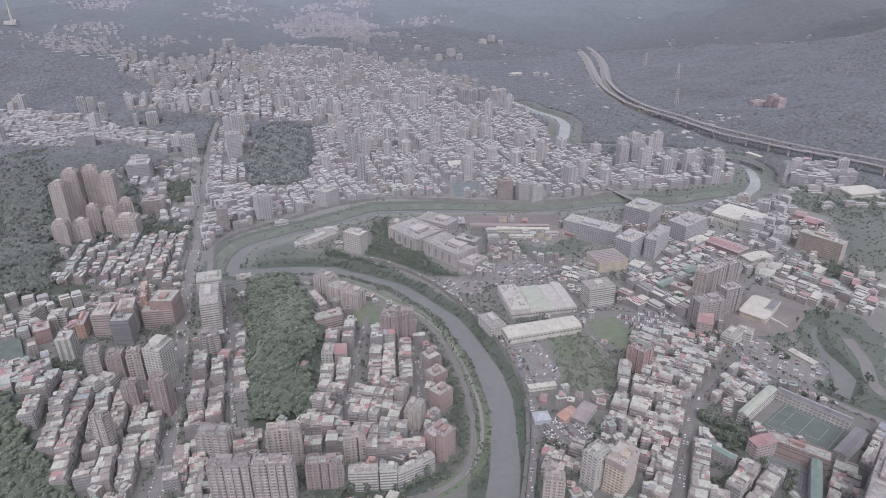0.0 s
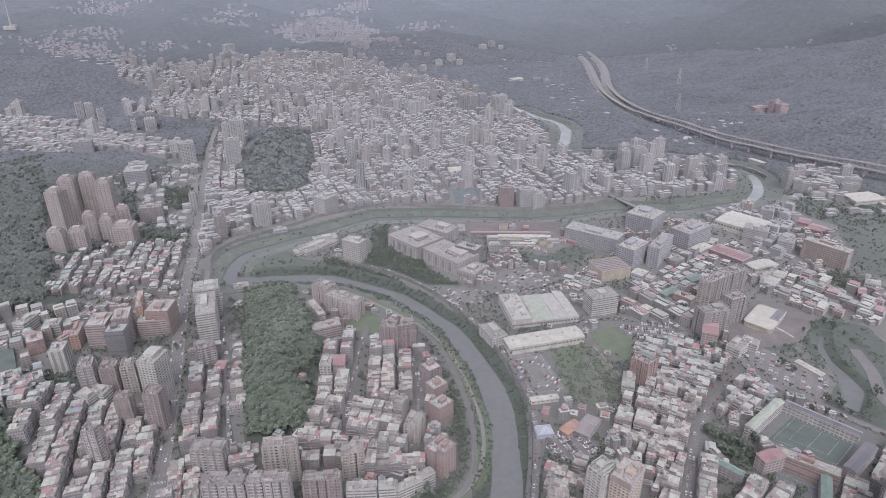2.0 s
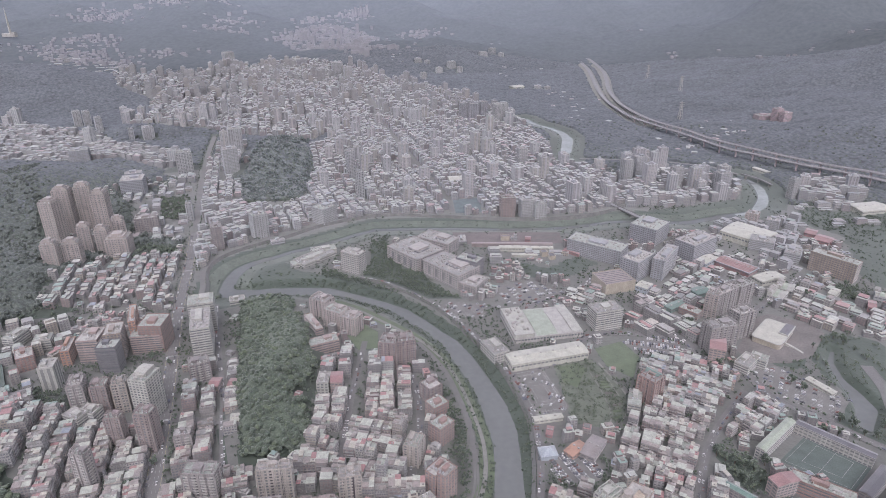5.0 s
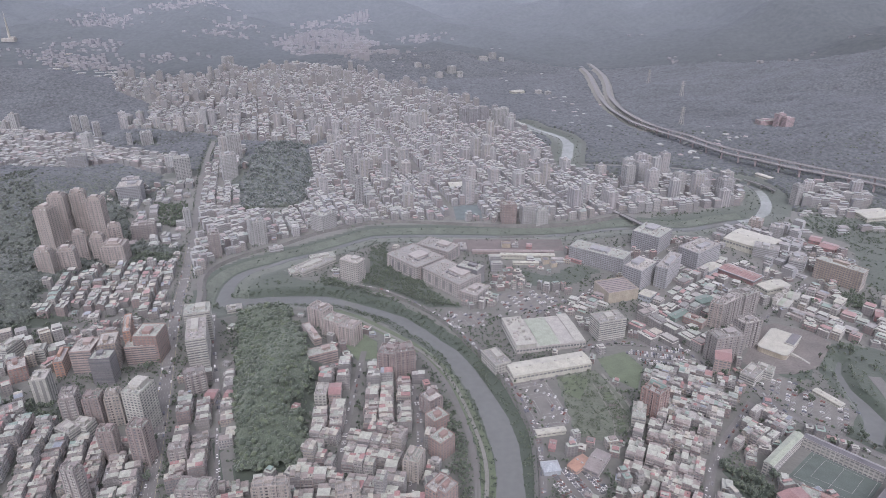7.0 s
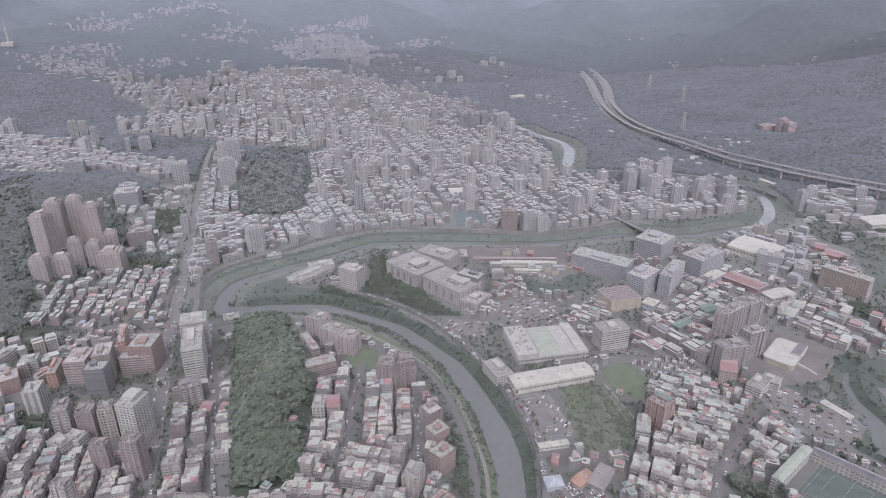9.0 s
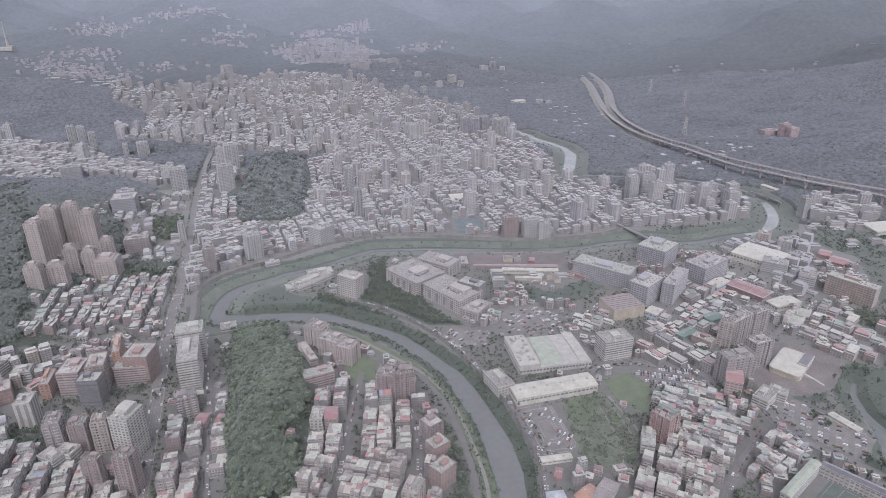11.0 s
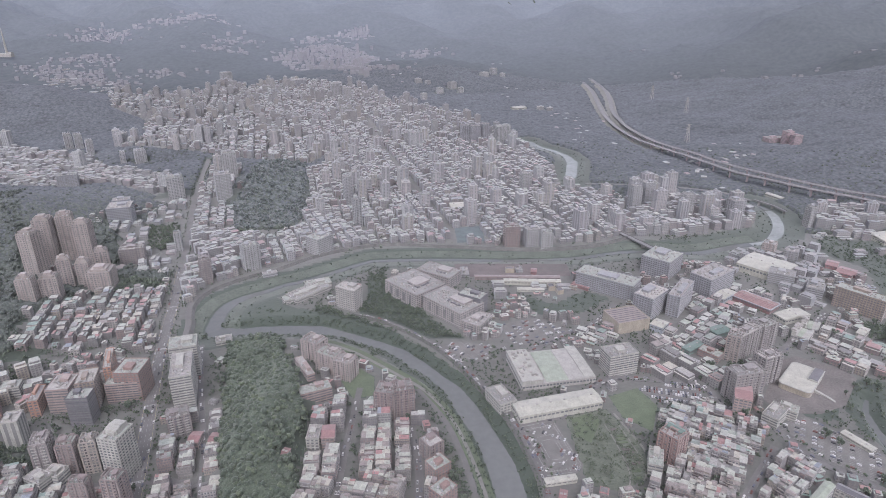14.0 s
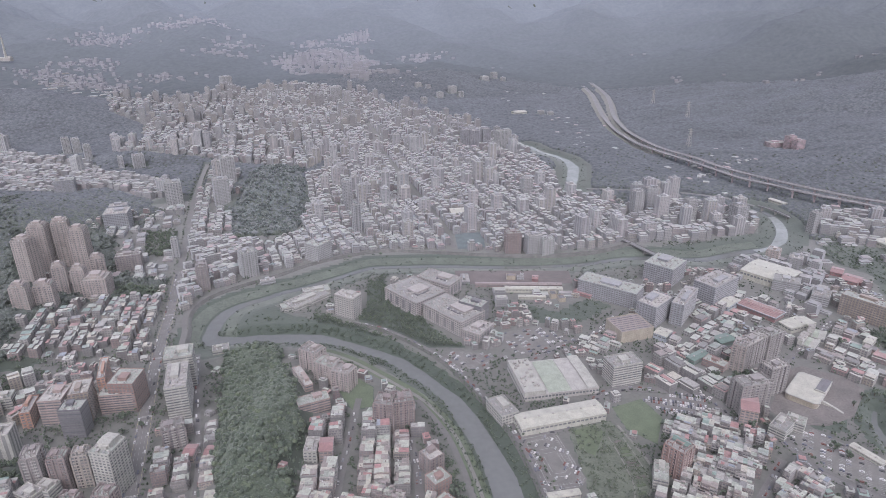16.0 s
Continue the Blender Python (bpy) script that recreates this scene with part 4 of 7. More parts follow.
M = dict(
    house=material("house_wall", HOUSE, streak=0.7, sheen=0.4, amount=0.5, patch=0.15),
    roof=material("metal_sheet_roof", SHEETS, island=True, rough=0.6, corrugated=2.0, amount=0.6, patch=0.3, grain=1.4, bump=0.12, sheen=0.4),
    deck=material("concrete_deck", [(0.28, 0.268, 0.255), (0.35, 0.335, 0.31), (0.23, 0.226, 0.215), (0.28, 0.3, 0.265)], patch=0.25, amount=0.6, sheen=0.4),
    glass=material("window_glass", [(0.172, 0.175, 0.182), (0.196, 0.196, 0.198), (0.144, 0.149, 0.155), (0.23, 0.23, 0.224)], rough=0.2, spec=0.6, bump=0.02, amount=0.3, grain=0.5, sheen=0.3),
    # far walls and roofs: greyed colours and bluish sheen paint in the haze
    far=material("far_wall", hazed(HOUSE), share=True, sheen=0.5, tint=(0.92, 0.95, 1.0), amount=0.4, windows=(3.4, 3.1, 0.55, 0.5, (0.17, 0.17, 0.18))),
    far_roof=material("far_roof", hazed([(r * 0.88, g * 0.88, b * 0.88) for r, g, b in ROOFS]), share=True, rough=0.6, amount=0.5, patch=0.2, sheen=0.5, tint=(0.96, 0.98, 1.0)),
    works=material("works_wall", HOUSE, share=True, sheen=0.35, amount=0.5, patch=0.15, streak=0.5, windows=(3.4, 3.1, 0.55, 0.5, (0.14, 0.14, 0.14))),
    row_wall=material("row_wall", HOUSE, streak=0.7, sheen=0.4, amount=0.5, patch=0.15, share=True),
    row_roof=material("row_roof", SHEETS, island=True, rough=0.6, corrugated=2.0, amount=0.6, patch=0.3, grain=1.4, bump=0.12, sheen=0.4),
    tank=material("steel_tank", [(0.6, 0.6, 0.6)], rough=0.35, metal=0.8),
    yard=material("yard_asphalt", [(0.165, 0.161, 0.151)], patch=0.08, grain=1.0, amount=0.5, sheen=0.25),
    asphalt=material("asphalt", [(0.16, 0.156, 0.151)], patch=0.06, grain=2.0, sheen=0.25),
    paving=material("pale_paving", [(0.22, 0.215, 0.2)], patch=0.1, sheen=0.2),
    concrete=material("concrete", [(0.38, 0.367, 0.345)], patch=0.1, streak=0.4),
    court=material("green_court", [(0.125, 0.15, 0.137)], patch=0.08),
    blue_court=material("blue_court", [(0.17, 0.2, 0.205)], patch=0.08),
    lower_court=material("grey_court", [(0.15, 0.16, 0.16)], patch=0.08),
    water=material("river_water", [(0.175, 0.182, 0.175)], rough=0.1, grain=0.15, patch=0.01, amount=0.15, bump=0.03, spec=1.0),
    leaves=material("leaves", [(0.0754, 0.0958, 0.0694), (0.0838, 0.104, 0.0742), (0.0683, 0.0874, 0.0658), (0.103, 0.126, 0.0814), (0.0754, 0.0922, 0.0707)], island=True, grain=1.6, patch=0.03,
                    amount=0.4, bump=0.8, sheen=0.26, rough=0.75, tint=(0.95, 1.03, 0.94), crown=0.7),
    # haze put into the colours: farther woods are paler, bluer, with bluish sheen
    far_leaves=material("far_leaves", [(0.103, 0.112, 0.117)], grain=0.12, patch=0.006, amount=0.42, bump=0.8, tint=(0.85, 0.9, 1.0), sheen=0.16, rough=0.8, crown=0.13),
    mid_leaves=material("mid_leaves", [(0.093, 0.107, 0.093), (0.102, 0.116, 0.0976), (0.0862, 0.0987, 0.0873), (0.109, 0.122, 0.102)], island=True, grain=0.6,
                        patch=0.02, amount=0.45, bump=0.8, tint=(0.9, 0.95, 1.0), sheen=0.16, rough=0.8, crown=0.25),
    # pale base colour paints the bright sky reflection onto far water
    sky_water=material("painted_sky_reflection", [(0.33, 0.35, 0.335)], rough=0.1, grain=0.15, patch=0.02, bump=0.03, spec=1.0),
    # dark colour that paints shade where the walls have no real recess
    recess_shade=material("painted_recess_shade", [(0.11, 0.1, 0.105)], streak=0.4, patch=0.3),
    # town wood: paler, bluer leaves, distance haze mixed into the colour
    hazed_wood_leaves=material("hazed_wood_leaves", [(0.108, 0.128, 0.122), (0.12, 0.14, 0.128), (0.098, 0.117, 0.113)], island=True, grain=0.6, patch=0.02, amount=0.4, bump=0.6, sheen=0.3, rough=0.8, crown=0.22),
    bare_earth=material("bare_earth", [(0.15, 0.137, 0.128)], patch=0.05, grain=0.5, amount=0.7, sheen=0.25),
    meadow=material("rough_meadow", [(0.118, 0.137, 0.102)], patch=0.07, grain=0.5, amount=0.75, bump=0.7, sheen=0.35),
    garden_leaves=material("garden_leaves", [(0.092, 0.115, 0.076), (0.105, 0.128, 0.083), (0.08, 0.1, 0.07)], island=True, grain=1.6, patch=0.03, amount=0.4, bump=0.8, sheen=0.35, rough=0.75),
    bank_grass=material("bank_grass", [(0.106, 0.127, 0.1)], patch=0.05, grain=0.4, amount=0.6, bump=0.6, sheen=0.3),
    rust=material("rusty_ballast", [(0.135, 0.112, 0.108)], patch=0.06, grain=0.5, amount=0.6, sheen=0.3),
    verge=material("dry_verge", [(0.136, 0.136, 0.113)], patch=0.03, grain=0.3, amount=0.5, sheen=0.35),
    lawn=material("mown_grass", [(0.1, 0.132, 0.075)], patch=0.08, grain=0.6, amount=0.5, sheen=0.35),
    levee=material("weathered_levee", [(0.135, 0.135, 0.127)], streak=0.6, patch=0.1, amount=0.5, sheen=0.25),
    # landmark walls far off, with haze in colour and sheen
    far_tower=material("far_tower_wall", hazed([PALE, (0.33, 0.32, 0.31), (0.29, 0.285, 0.29)]), streak=0.4, sheen=0.5, tint=(0.9, 0.94, 1.0)),
    bark=material("bark", [(0.12, 0.09, 0.07)]),
    girder=material("red_girder", [(0.42, 0.34, 0.345)], sheen=0.5),
    lane_deck=material("motorway_concrete", [(0.172, 0.171, 0.173)], patch=0.05, sheen=0.3),
    rail=material("motorway_barrier", [(0.225, 0.213, 0.218)], sheen=0.3),
    car=material("car_paint", [(0.7, 0.7, 0.7), (0.6, 0.6, 0.6), (0.12, 0.12, 0.13), (0.3, 0.3, 0.32), (0.75, 0.74, 0.72), (0.15, 0.16, 0.2), (0.5, 0.5, 0.5), (0.65, 0.65, 0.64), (0.2, 0.09, 0.08)], rough=0.3, amount=0.1, bump=0.0),
    tyre=material("tyre", [(0.03, 0.03, 0.03)]),
)
for key, colours in dict(white=[WHITE], pink=[PINK], beige=[BEIGE], brown=[BROWN], brick=[BRICK], grey=[(0.245, 0.225, 0.23)], tan=[TAN], orange=[ORANGE], pale=[PALE], red=[RED], teal=[TEAL],
                         mauve=[(0.275, 0.234, 0.208)], moss=[(0.3, 0.345, 0.29)], cream_sheet=[(0.405, 0.41, 0.37)], dusty=[(0.37, 0.29, 0.315)], campus=[(0.345, 0.325, 0.325)], cream=[(0.34, 0.31, 0.26)], dark=[(0.13, 0.13, 0.15)], blue=[(0.33, 0.37, 0.42)], rose=[(0.32, 0.26, 0.25)], bluegrey=[(0.265, 0.275, 0.305)], ashen=[(0.26, 0.248, 0.25)]).items():
    M[key] = material(key + "_finish", [(r * 0.95, g * 0.93, b * 0.88) for r, g, b in colours], streak=0.5, sheen=0.45, amount=0.45, patch=0.12)


def ground_material():
    m = bpy.data.materials.new("ground")
    m.use_nodes = True
    nt = m.node_tree
    bsdf = nt.nodes["Principled BSDF"]
    geo = node(nt, "NewGeometry")
    att = nt.nodes.new("ShaderNodeAttribute")
    att.attribute_name = "green"
    a, b, c = node(nt, "TexNoise", Scale=0.02, Detail=6.0), node(nt, "TexNoise", Scale=0.25, Detail=4.0), node(nt, "TexNoise", Scale=0.09, Detail=5.0)
    for n in (a, b, c):
        nt.links.new(geo.outputs["Position"], n.inputs["Vector"])
    town = blend(nt, a.outputs[0], blend(nt, c.outputs[0], (0.105, 0.105, 0.1), (0.235, 0.23, 0.218)), blend(nt, b.outputs[0], (0.07, 0.085, 0.065), (0.15, 0.15, 0.135)))
    grass = blend(nt, b.outputs[0], blend(nt, a.outputs[0], (0.052, 0.071, 0.056), (0.092, 0.114, 0.082)), (0.068, 0.087, 0.071))
    edge = maths(nt, "GREATER_THAN", maths(nt, "ADD", att.outputs["Fac"], maths(nt, "MULTIPLY", maths(nt, "SUBTRACT", b.outputs[0], 0.5), 0.5)), 0.5)
    wooded = maths(nt, "GREATER_THAN", att.outputs["Fac"], 1.5)
    grass = blend(nt, wooded, grass, blend(nt, b.outputs[0], (0.045, 0.06, 0.045), (0.065, 0.08, 0.06)))
    nt.links.new(blend(nt, edge, town, grass), bsdf.inputs["Base Color"])
    bsdf.inputs["Roughness"].default_value = 0.9
    # pale sheen on the ground, also in place of haze
    bsdf.inputs["Sheen Weight"].default_value = 0.4
    bp = node(nt, "Bump", Strength=0.6, Distance=0.6)
    nt.links.new(b.outputs[0], bp.inputs["Height"])
    nt.links.new(bp.outputs[0], bsdf.inputs["Normal"])
    return m


M["ground"] = ground_material()


def haze_glow_material(name, dark, light):
    """The backdrop of distance: emission paints in the light of misty air, growing with distance."""
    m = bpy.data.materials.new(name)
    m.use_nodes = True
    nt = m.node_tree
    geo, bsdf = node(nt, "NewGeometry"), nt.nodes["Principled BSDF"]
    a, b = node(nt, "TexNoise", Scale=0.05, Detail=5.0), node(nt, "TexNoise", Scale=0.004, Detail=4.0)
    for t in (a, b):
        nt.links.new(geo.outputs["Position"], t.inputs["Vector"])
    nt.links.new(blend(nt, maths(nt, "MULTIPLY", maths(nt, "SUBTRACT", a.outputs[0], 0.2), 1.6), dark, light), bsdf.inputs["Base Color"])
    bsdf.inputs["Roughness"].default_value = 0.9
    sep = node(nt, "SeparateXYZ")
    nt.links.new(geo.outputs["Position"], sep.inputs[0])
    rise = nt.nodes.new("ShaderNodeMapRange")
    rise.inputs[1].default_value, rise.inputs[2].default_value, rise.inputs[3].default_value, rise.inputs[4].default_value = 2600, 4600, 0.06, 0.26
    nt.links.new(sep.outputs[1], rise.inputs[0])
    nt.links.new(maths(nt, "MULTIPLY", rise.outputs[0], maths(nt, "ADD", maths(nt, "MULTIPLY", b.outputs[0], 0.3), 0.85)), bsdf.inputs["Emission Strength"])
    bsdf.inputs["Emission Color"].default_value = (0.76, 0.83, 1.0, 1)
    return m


# house walls and roofs on the far slopes glow too, as painted haze
M["haze_glow_wall"] = haze_glow_material("haze_glow_wall", (0.15, 0.142, 0.138), (0.23, 0.218, 0.213))
M["haze_glow_roof"] = haze_glow_material("haze_glow_roof", (0.19, 0.185, 0.182), (0.29, 0.28, 0.275))


# ---- building blocks ----
class Shape:
    """Boxes and prisms gathered into one mesh; box() takes the middle of its foot."""

    def __init__(self):
        self.v, self.f = [], []

    def box(self, x, y, z, sx, sy, sz):
        n = len(self.v)
        a, b = sx / 2, sy / 2
        self.v += [(x + i * a, y + j * b, z + k * sz) for k in (0, 1) for i, j in ((-1, -1), (1, -1), (1, 1), (-1, 1))]
        self.f += [(n, n + 3, n + 2, n + 1), (n + 4, n + 5, n + 6, n + 7)] + [(n + i, n + (i + 1) % 4, n + 4 + (i + 1) % 4, n + 4 + i) for i in range(4)]
        return self

    def prism(self, x, y, z, r, h, sides=8, top=1.0):
        n = len(self.v)
        for k, rr in ((0, r), (h, r * top)):
            self.v += [(x + rr * math.cos(2 * math.pi * i / sides), y + rr * math.sin(2 * math.pi * i / sides), z + k) for i in range(sides)]
        self.f += [(n + i, n + (i + 1) % sides, n + sides + (i + 1) % sides, n + sides + i) for i in range(sides)]
        self.f += [tuple(n + sides + i for i in range(sides)), tuple(n + sides - 1 - i for i in range(sides))]
        return self

    def gable(self, x, y, z, sx, sy, rise, thick=0.25, lean=0.0):
        """A sheet roof folded along its length; lean shifts the ridge towards one eave."""
        n = len(self.v)
        a, b, c = sx / 2, sy / 2, lean * sy / 2
        for dz in (0, thick):
            for i in (-1, 1):
                self.v += [(x + i * a, y - b, z + dz), (x + i * a, y + c, z + rise + dz), (x + i * a, y + b, z + dz)]
        q = [(0, 3, 4, 1), (1, 4, 5, 2), (6, 7, 10, 9), (7, 8, 11, 10), (0, 6, 9, 3), (2, 5, 11, 8), (0, 1, 7, 6), (1, 2, 8, 7), (3, 9, 10, 4), (4, 10, 11, 5)]
        self.f += [tuple(n + i for i in f) for f in q]
        return self

    def hip(self, x, y, z, sx, sy, rise):
        n, a, b = len(self.v), sx / 2, sy / 2
        self.v += [(x - a, y - b, z), (x + a, y - b, z), (x + a, y + b, z), (x - a, y + b, z), (x, y, z + rise)]
        self.f += [(n, n + 1, n + 4), (n + 1, n + 2, n + 4), (n + 2, n + 3, n + 4), (n + 3, n, n + 4), (n + 3, n + 2, n + 1, n)]
        return self

    def ring(self, x, y, z, sx, sy, t, h):
        """A closed wall round a rectangle, t thick."""
        n = len(self.v)
        for k in (0, h):
            for q in (0, t):
                self.v += [(x + i * (sx / 2 - q), y + j * (sy / 2 - q), z + k) for i, j in ((-1, -1), (1, -1), (1, 1), (-1, 1))]
        for i in range(4):
            j = (i + 1) % 4
            self.f += [(n + i, n + j, n + 8 + j, n + 8 + i), (n + 4 + j, n + 4 + i, n + 12 + i, n + 12 + j), (n + 8 + i, n + 8 + j, n + 12 + j, n + 12 + i)]
        return self

    def mesh(self, name, mat):
        me = bpy.data.meshes.new(name)
        me.from_pydata(self.v, [], self.f)
        me.materials.append(mat)
        return me


def part(name, shape, mat, parent, label="", at=None, kind=""):
    """One mesh object under a thing or part; shape is a Shape or a mesh to share."""
    ob = new(name, shape.mesh(name, mat) if isinstance(shape, Shape) else shape)
    ob.parent = parent
    if at:
        ob.location = at
    return tagged(ob, label, kind=kind)


def structure(name, me, label="", category=""):
    return tagged(new(name, me), label, category, kind="structure")


def ground_z(x, y):
    return float(height(np.array([x]), np.array([y]))[0])


def inside(poly, x, y):
    hit = np.zeros(np.shape(x), bool)
    for (x0, y0), (x1, y1) in zip(poly, poly[1:] + poly[:1]):
        if y0 != y1:
            hit ^= ((y0 > y) != (y1 > y)) & (x < (x1 - x0) * (y - y0) / (y1 - y0) + x0)
    return hit


ROADS = dict(avenue=AVENUE, avenue_north=AVENUE_NORTH, cross_street=CROSS_STREET, hill_lane=HILL_LANE, bend_street=BEND_STREET, bend_street_east=BEND_STREET_EAST, market_street=MARKET_STREET,
             park_road=PARK_ROAD, factory_road=FACTORY_ROAD, station_road=STATION_ROAD, levee_road=LEVEE_ROAD, river_path=RIVER_PATH, railway=RAILWAY,
             north_levee_road=NORTH_LEVEE, town_street=TOWN_STREET, valley_road=VALLEY_ROAD, siding_road=SIDING_ROAD)
WOODS = [WOOD_BEND, WOOD_SOUTHWEST, WOOD_WEST, WOOD_TOWERS, WOOD_TOWN, WOOD_NORTHWEST, WOOD_RIDGE, WOOD_HOSPITAL]
GREENS = WOODS + [SCRUB_BEND, SCRUB_STATION, SCRUB_GARDENS, SCRUB_EAST, SCRUB_QUAY, LAWN_EAST, LAWN_GREEN, LAWN_BEND, PARK_EAST, GARDEN_SCHOOL, FIELD_TOWN, WOOD_PARK, LAWN_GARDEN, GREEN_BEND, GREEN_CAMPUS, GREEN_NORTH]
CLUMPS = [CLUMP_CORNER, CLUMP_WORKS, CLUMP_HALL, CLUMP_WEST, CLUMP_COURT, CLUMP_HOSPITAL, CLUMP_TOWERS, CLUMP_SOUTH, CLUMP_AVENUE]
YARDS = [YARD_CARS, YARD_MARKET, YARD_EAST, YARD_PARK, YARD_STATION, YARD_SQUARE, COURT_GREEN, COURT_LOWER, COURT_NORTH, COURT_WEST, RAIL_YARD, BARE_LOT]
ZONES = [TOWN_SOUTHWEST, TOWN_AVENUE, TOWN_LANE, TOWN_BEND, TOWN_MARKET, TOWN_MARKET_EAST, TOWN_SOUTHEAST, TOWN_SCHOOL, TOWN_COURT, TOWN_QUAY, TOWN_NORTHWEST,
         TOWN_WEST, TOWN_SLOPE, TOWN_NORTH_AVENUE, TOWN_NORTH_MID, TOWN_NORTH_BANK, TOWN_CENTRE, TOWN_FAR, TOWN_TERRACES, TOWN_HOSPITAL, TOWN_EAST, TOWN_FAR_EAST, WORKS_BLUE,
         WORKS_EAST, WORKS_PINK, WORKS_SOUTH, WORKS_CORNER, TOWN_FOOT, TOWN_GAP, TOWN_BEND_SOUTH, TOWN_EDGE, TOWN_BEND_ROWS, WORKS_FARWEST, WORKS_HILLSIDE, WORKS_CAMPUS, WORKS_YARD, SLOPE_PINK]
MARKS = [MARKS_AVENUE, MARKS_WEST, MARKS_SOUTH, MARKS_BEND, MARKS_RIVER, MARKS_STATION, MARKS_EAST, MARKS_SCHOOL, MARKS_HILL, MARKS_NORTH, MARKS_FAR, MARKS_RIDGE, MARKS_VALLEY, MARKS_WORKS, MARKS_RAILWAY, MARKS_QUAY]
WATERS = [MAIN_ARM, UPPER_ARM, FAR_LOOP, POND]


# ---- ground: one sheet to the horizon, finer ahead ----
def ground():
    ahead = np.radians(np.arange(48, 132.01, 0.4))
    rest = np.radians(np.arange(138, 403, 6.0))
    ang = np.concatenate([ahead, rest])
    rad = np.concatenate([[60, 150, 240], 300 * 1.0068 ** np.arange(0, 425), [5800, 7000, 9000]])
    x, y = np.outer(rad, np.cos(ang)).ravel(), np.outer(rad, np.sin(ang)).ravel()
    z = height(x, y)
    n = len(ang)
    i, j = np.meshgrid(np.arange(len(rad) - 1), np.arange(n), indexing="ij")
    k = (j + 1) % n
    faces = np.stack([i * n + j, (i + 1) * n + j, (i + 1) * n + k, i * n + k], -1).reshape(-1, 4)
    me = bpy.data.meshes.new("ground")
    me.from_pydata(np.stack([x, y, z], 1).tolist(), [], faces.tolist() + [tuple(range(n))])
    green = np.zeros(len(x))
    for poly in GREENS + CLUMPS:
        green[inside(poly, x, y)] = 1
    green[mountain(x, y) > 1] = 2
    green[z > 4] = 2
    for line, bank in zip(WATERS, (17, 36, 16, 8)):
        green[along(line, x, y) < bank] = 1
    far = (np.hypot(x, y) > 1500)
    for zone in ZONES:
        far &= ~inside(zone["area"], x, y)
    green[far & (green < 1)] = 2
    for zone in ZONES:
        if "leafy" not in zone:
            green[inside(zone["area"], x, y)] = 0
    at = me.attributes.new("green", "FLOAT", "POINT")
    at.data.foreach_set("value", green.astype(np.float32))
    me.materials.append(M["ground"])
    me.polygons.foreach_set("use_smooth", np.ones(len(me.polygons), bool))
    structure("ground", me, "valley floor of paved town ground, grass and wooded slopes", "ground")


ground()


def smooth_line(pts, step=8.0):
    """Evenly spaced places on a soft curve through pts (any number of columns)."""
    p = np.array(pts, float)
    p = np.vstack([2 * p[0] - p[1], p, 2 * p[-1] - p[-2]])
    out = []
    for a, b, c, d in zip(p, p[1:], p[2:], p[3:]):
        n = max(2, int(np.hypot(*(c - b)[:2]) / step))
        for s in np.arange(n) / n:
            out.append(0.5 * (2 * b + (c - a) * s + (2 * a - 5 * b + 4 * c - d) * s * s + (3 * b - a - 3 * c + d) * s ** 3))
    return np.array(out + [p[-2]])


def sides_of(line):
    t = np.gradient(line[:, :2], axis=0)
    t /= np.linalg.norm(t, axis=1)[:, None]
    return np.stack([-t[:, 1], t[:, 0]], 1)


def ribbon(name, line, offs, mat, label, category, z=None):
    """A band swept along a line through a cross-section of (offset, height) pairs."""
    nrm = sides_of(line)
    base = height(line[:, 0], line[:, 1], False) if z is None else z
    v, f = [], []
    m = len(offs)
    for i in range(len(line)):
        for o, dz in offs:
            off = o[i] if isinstance(o, np.ndarray) else o
            v.append((line[i, 0] + nrm[i, 0] * off, line[i, 1] + nrm[i, 1] * off, (base[i] if isinstance(base, np.ndarray) else base) + dz))
    for i in range(len(line) - 1):
        f += [(i * m + k, i * m + k + 1, (i + 1) * m + k + 1, (i + 1) * m + k) for k in range(m - 1)]
    me = bpy.data.meshes.new(name)
    me.from_pydata(v, [], f)
    me.materials.append(mat)
    return structure(name, me, label, category)


def draped(name, line, offs, mat, label, category, up):
    """A band that follows the ground along a line, between the given offsets."""
    nrm, m = sides_of(line), len(offs)
    v = np.concatenate([line[:, None, :2] + nrm[:, None] * np.array(offs)[None, :, None]], 1).reshape(-1, 2)
    z = height(v[:, 0], v[:, 1]) + up
    me = bpy.data.meshes.new(name)
    me.from_pydata(np.column_stack([v, z]).tolist(), [], [(i * m + k, i * m + k + 1, (i + 1) * m + k + 1, (i + 1) * m + k) for i in range(len(line) - 1) for k in range(m - 1)])
    me.materials.append(mat)
    return structure(name, me, label, category)


for i, line in enumerate(WATERS):
    p = smooth_line(line)
    ribbon("water", p, [(p[:, 2] + 2.2, 0), (p[:, 2] * 0, 0.0), (-p[:, 2] - 2.2, 0)], M["sky_water"] if i == 2 else M["water"], "calm grey-green river water between grassy banks" if i < 2 else "river loop with sky reflection painted in pale" if i == 2 else "still grey pond in a park", "water", z=-5.3 + 0.03 * i)
# paler strip over the upper arm, its sky reflection put into the colour
p = smooth_line(UPPER_ARM)
p = p[int(len(p) * 0.78):int(len(p) * 0.96)]
ribbon("water", p, [(p[:, 2] + 1.2, 0), (p[:, 2] * 0, 0.004), (-p[:, 2] - 1.2, 0)], M["sky_water"], "river reach with sky reflection painted in pale", "water", z=-5.23)
p = smooth_line(UPPER_ARM)
p = p[:int(len(p) * 0.8)]
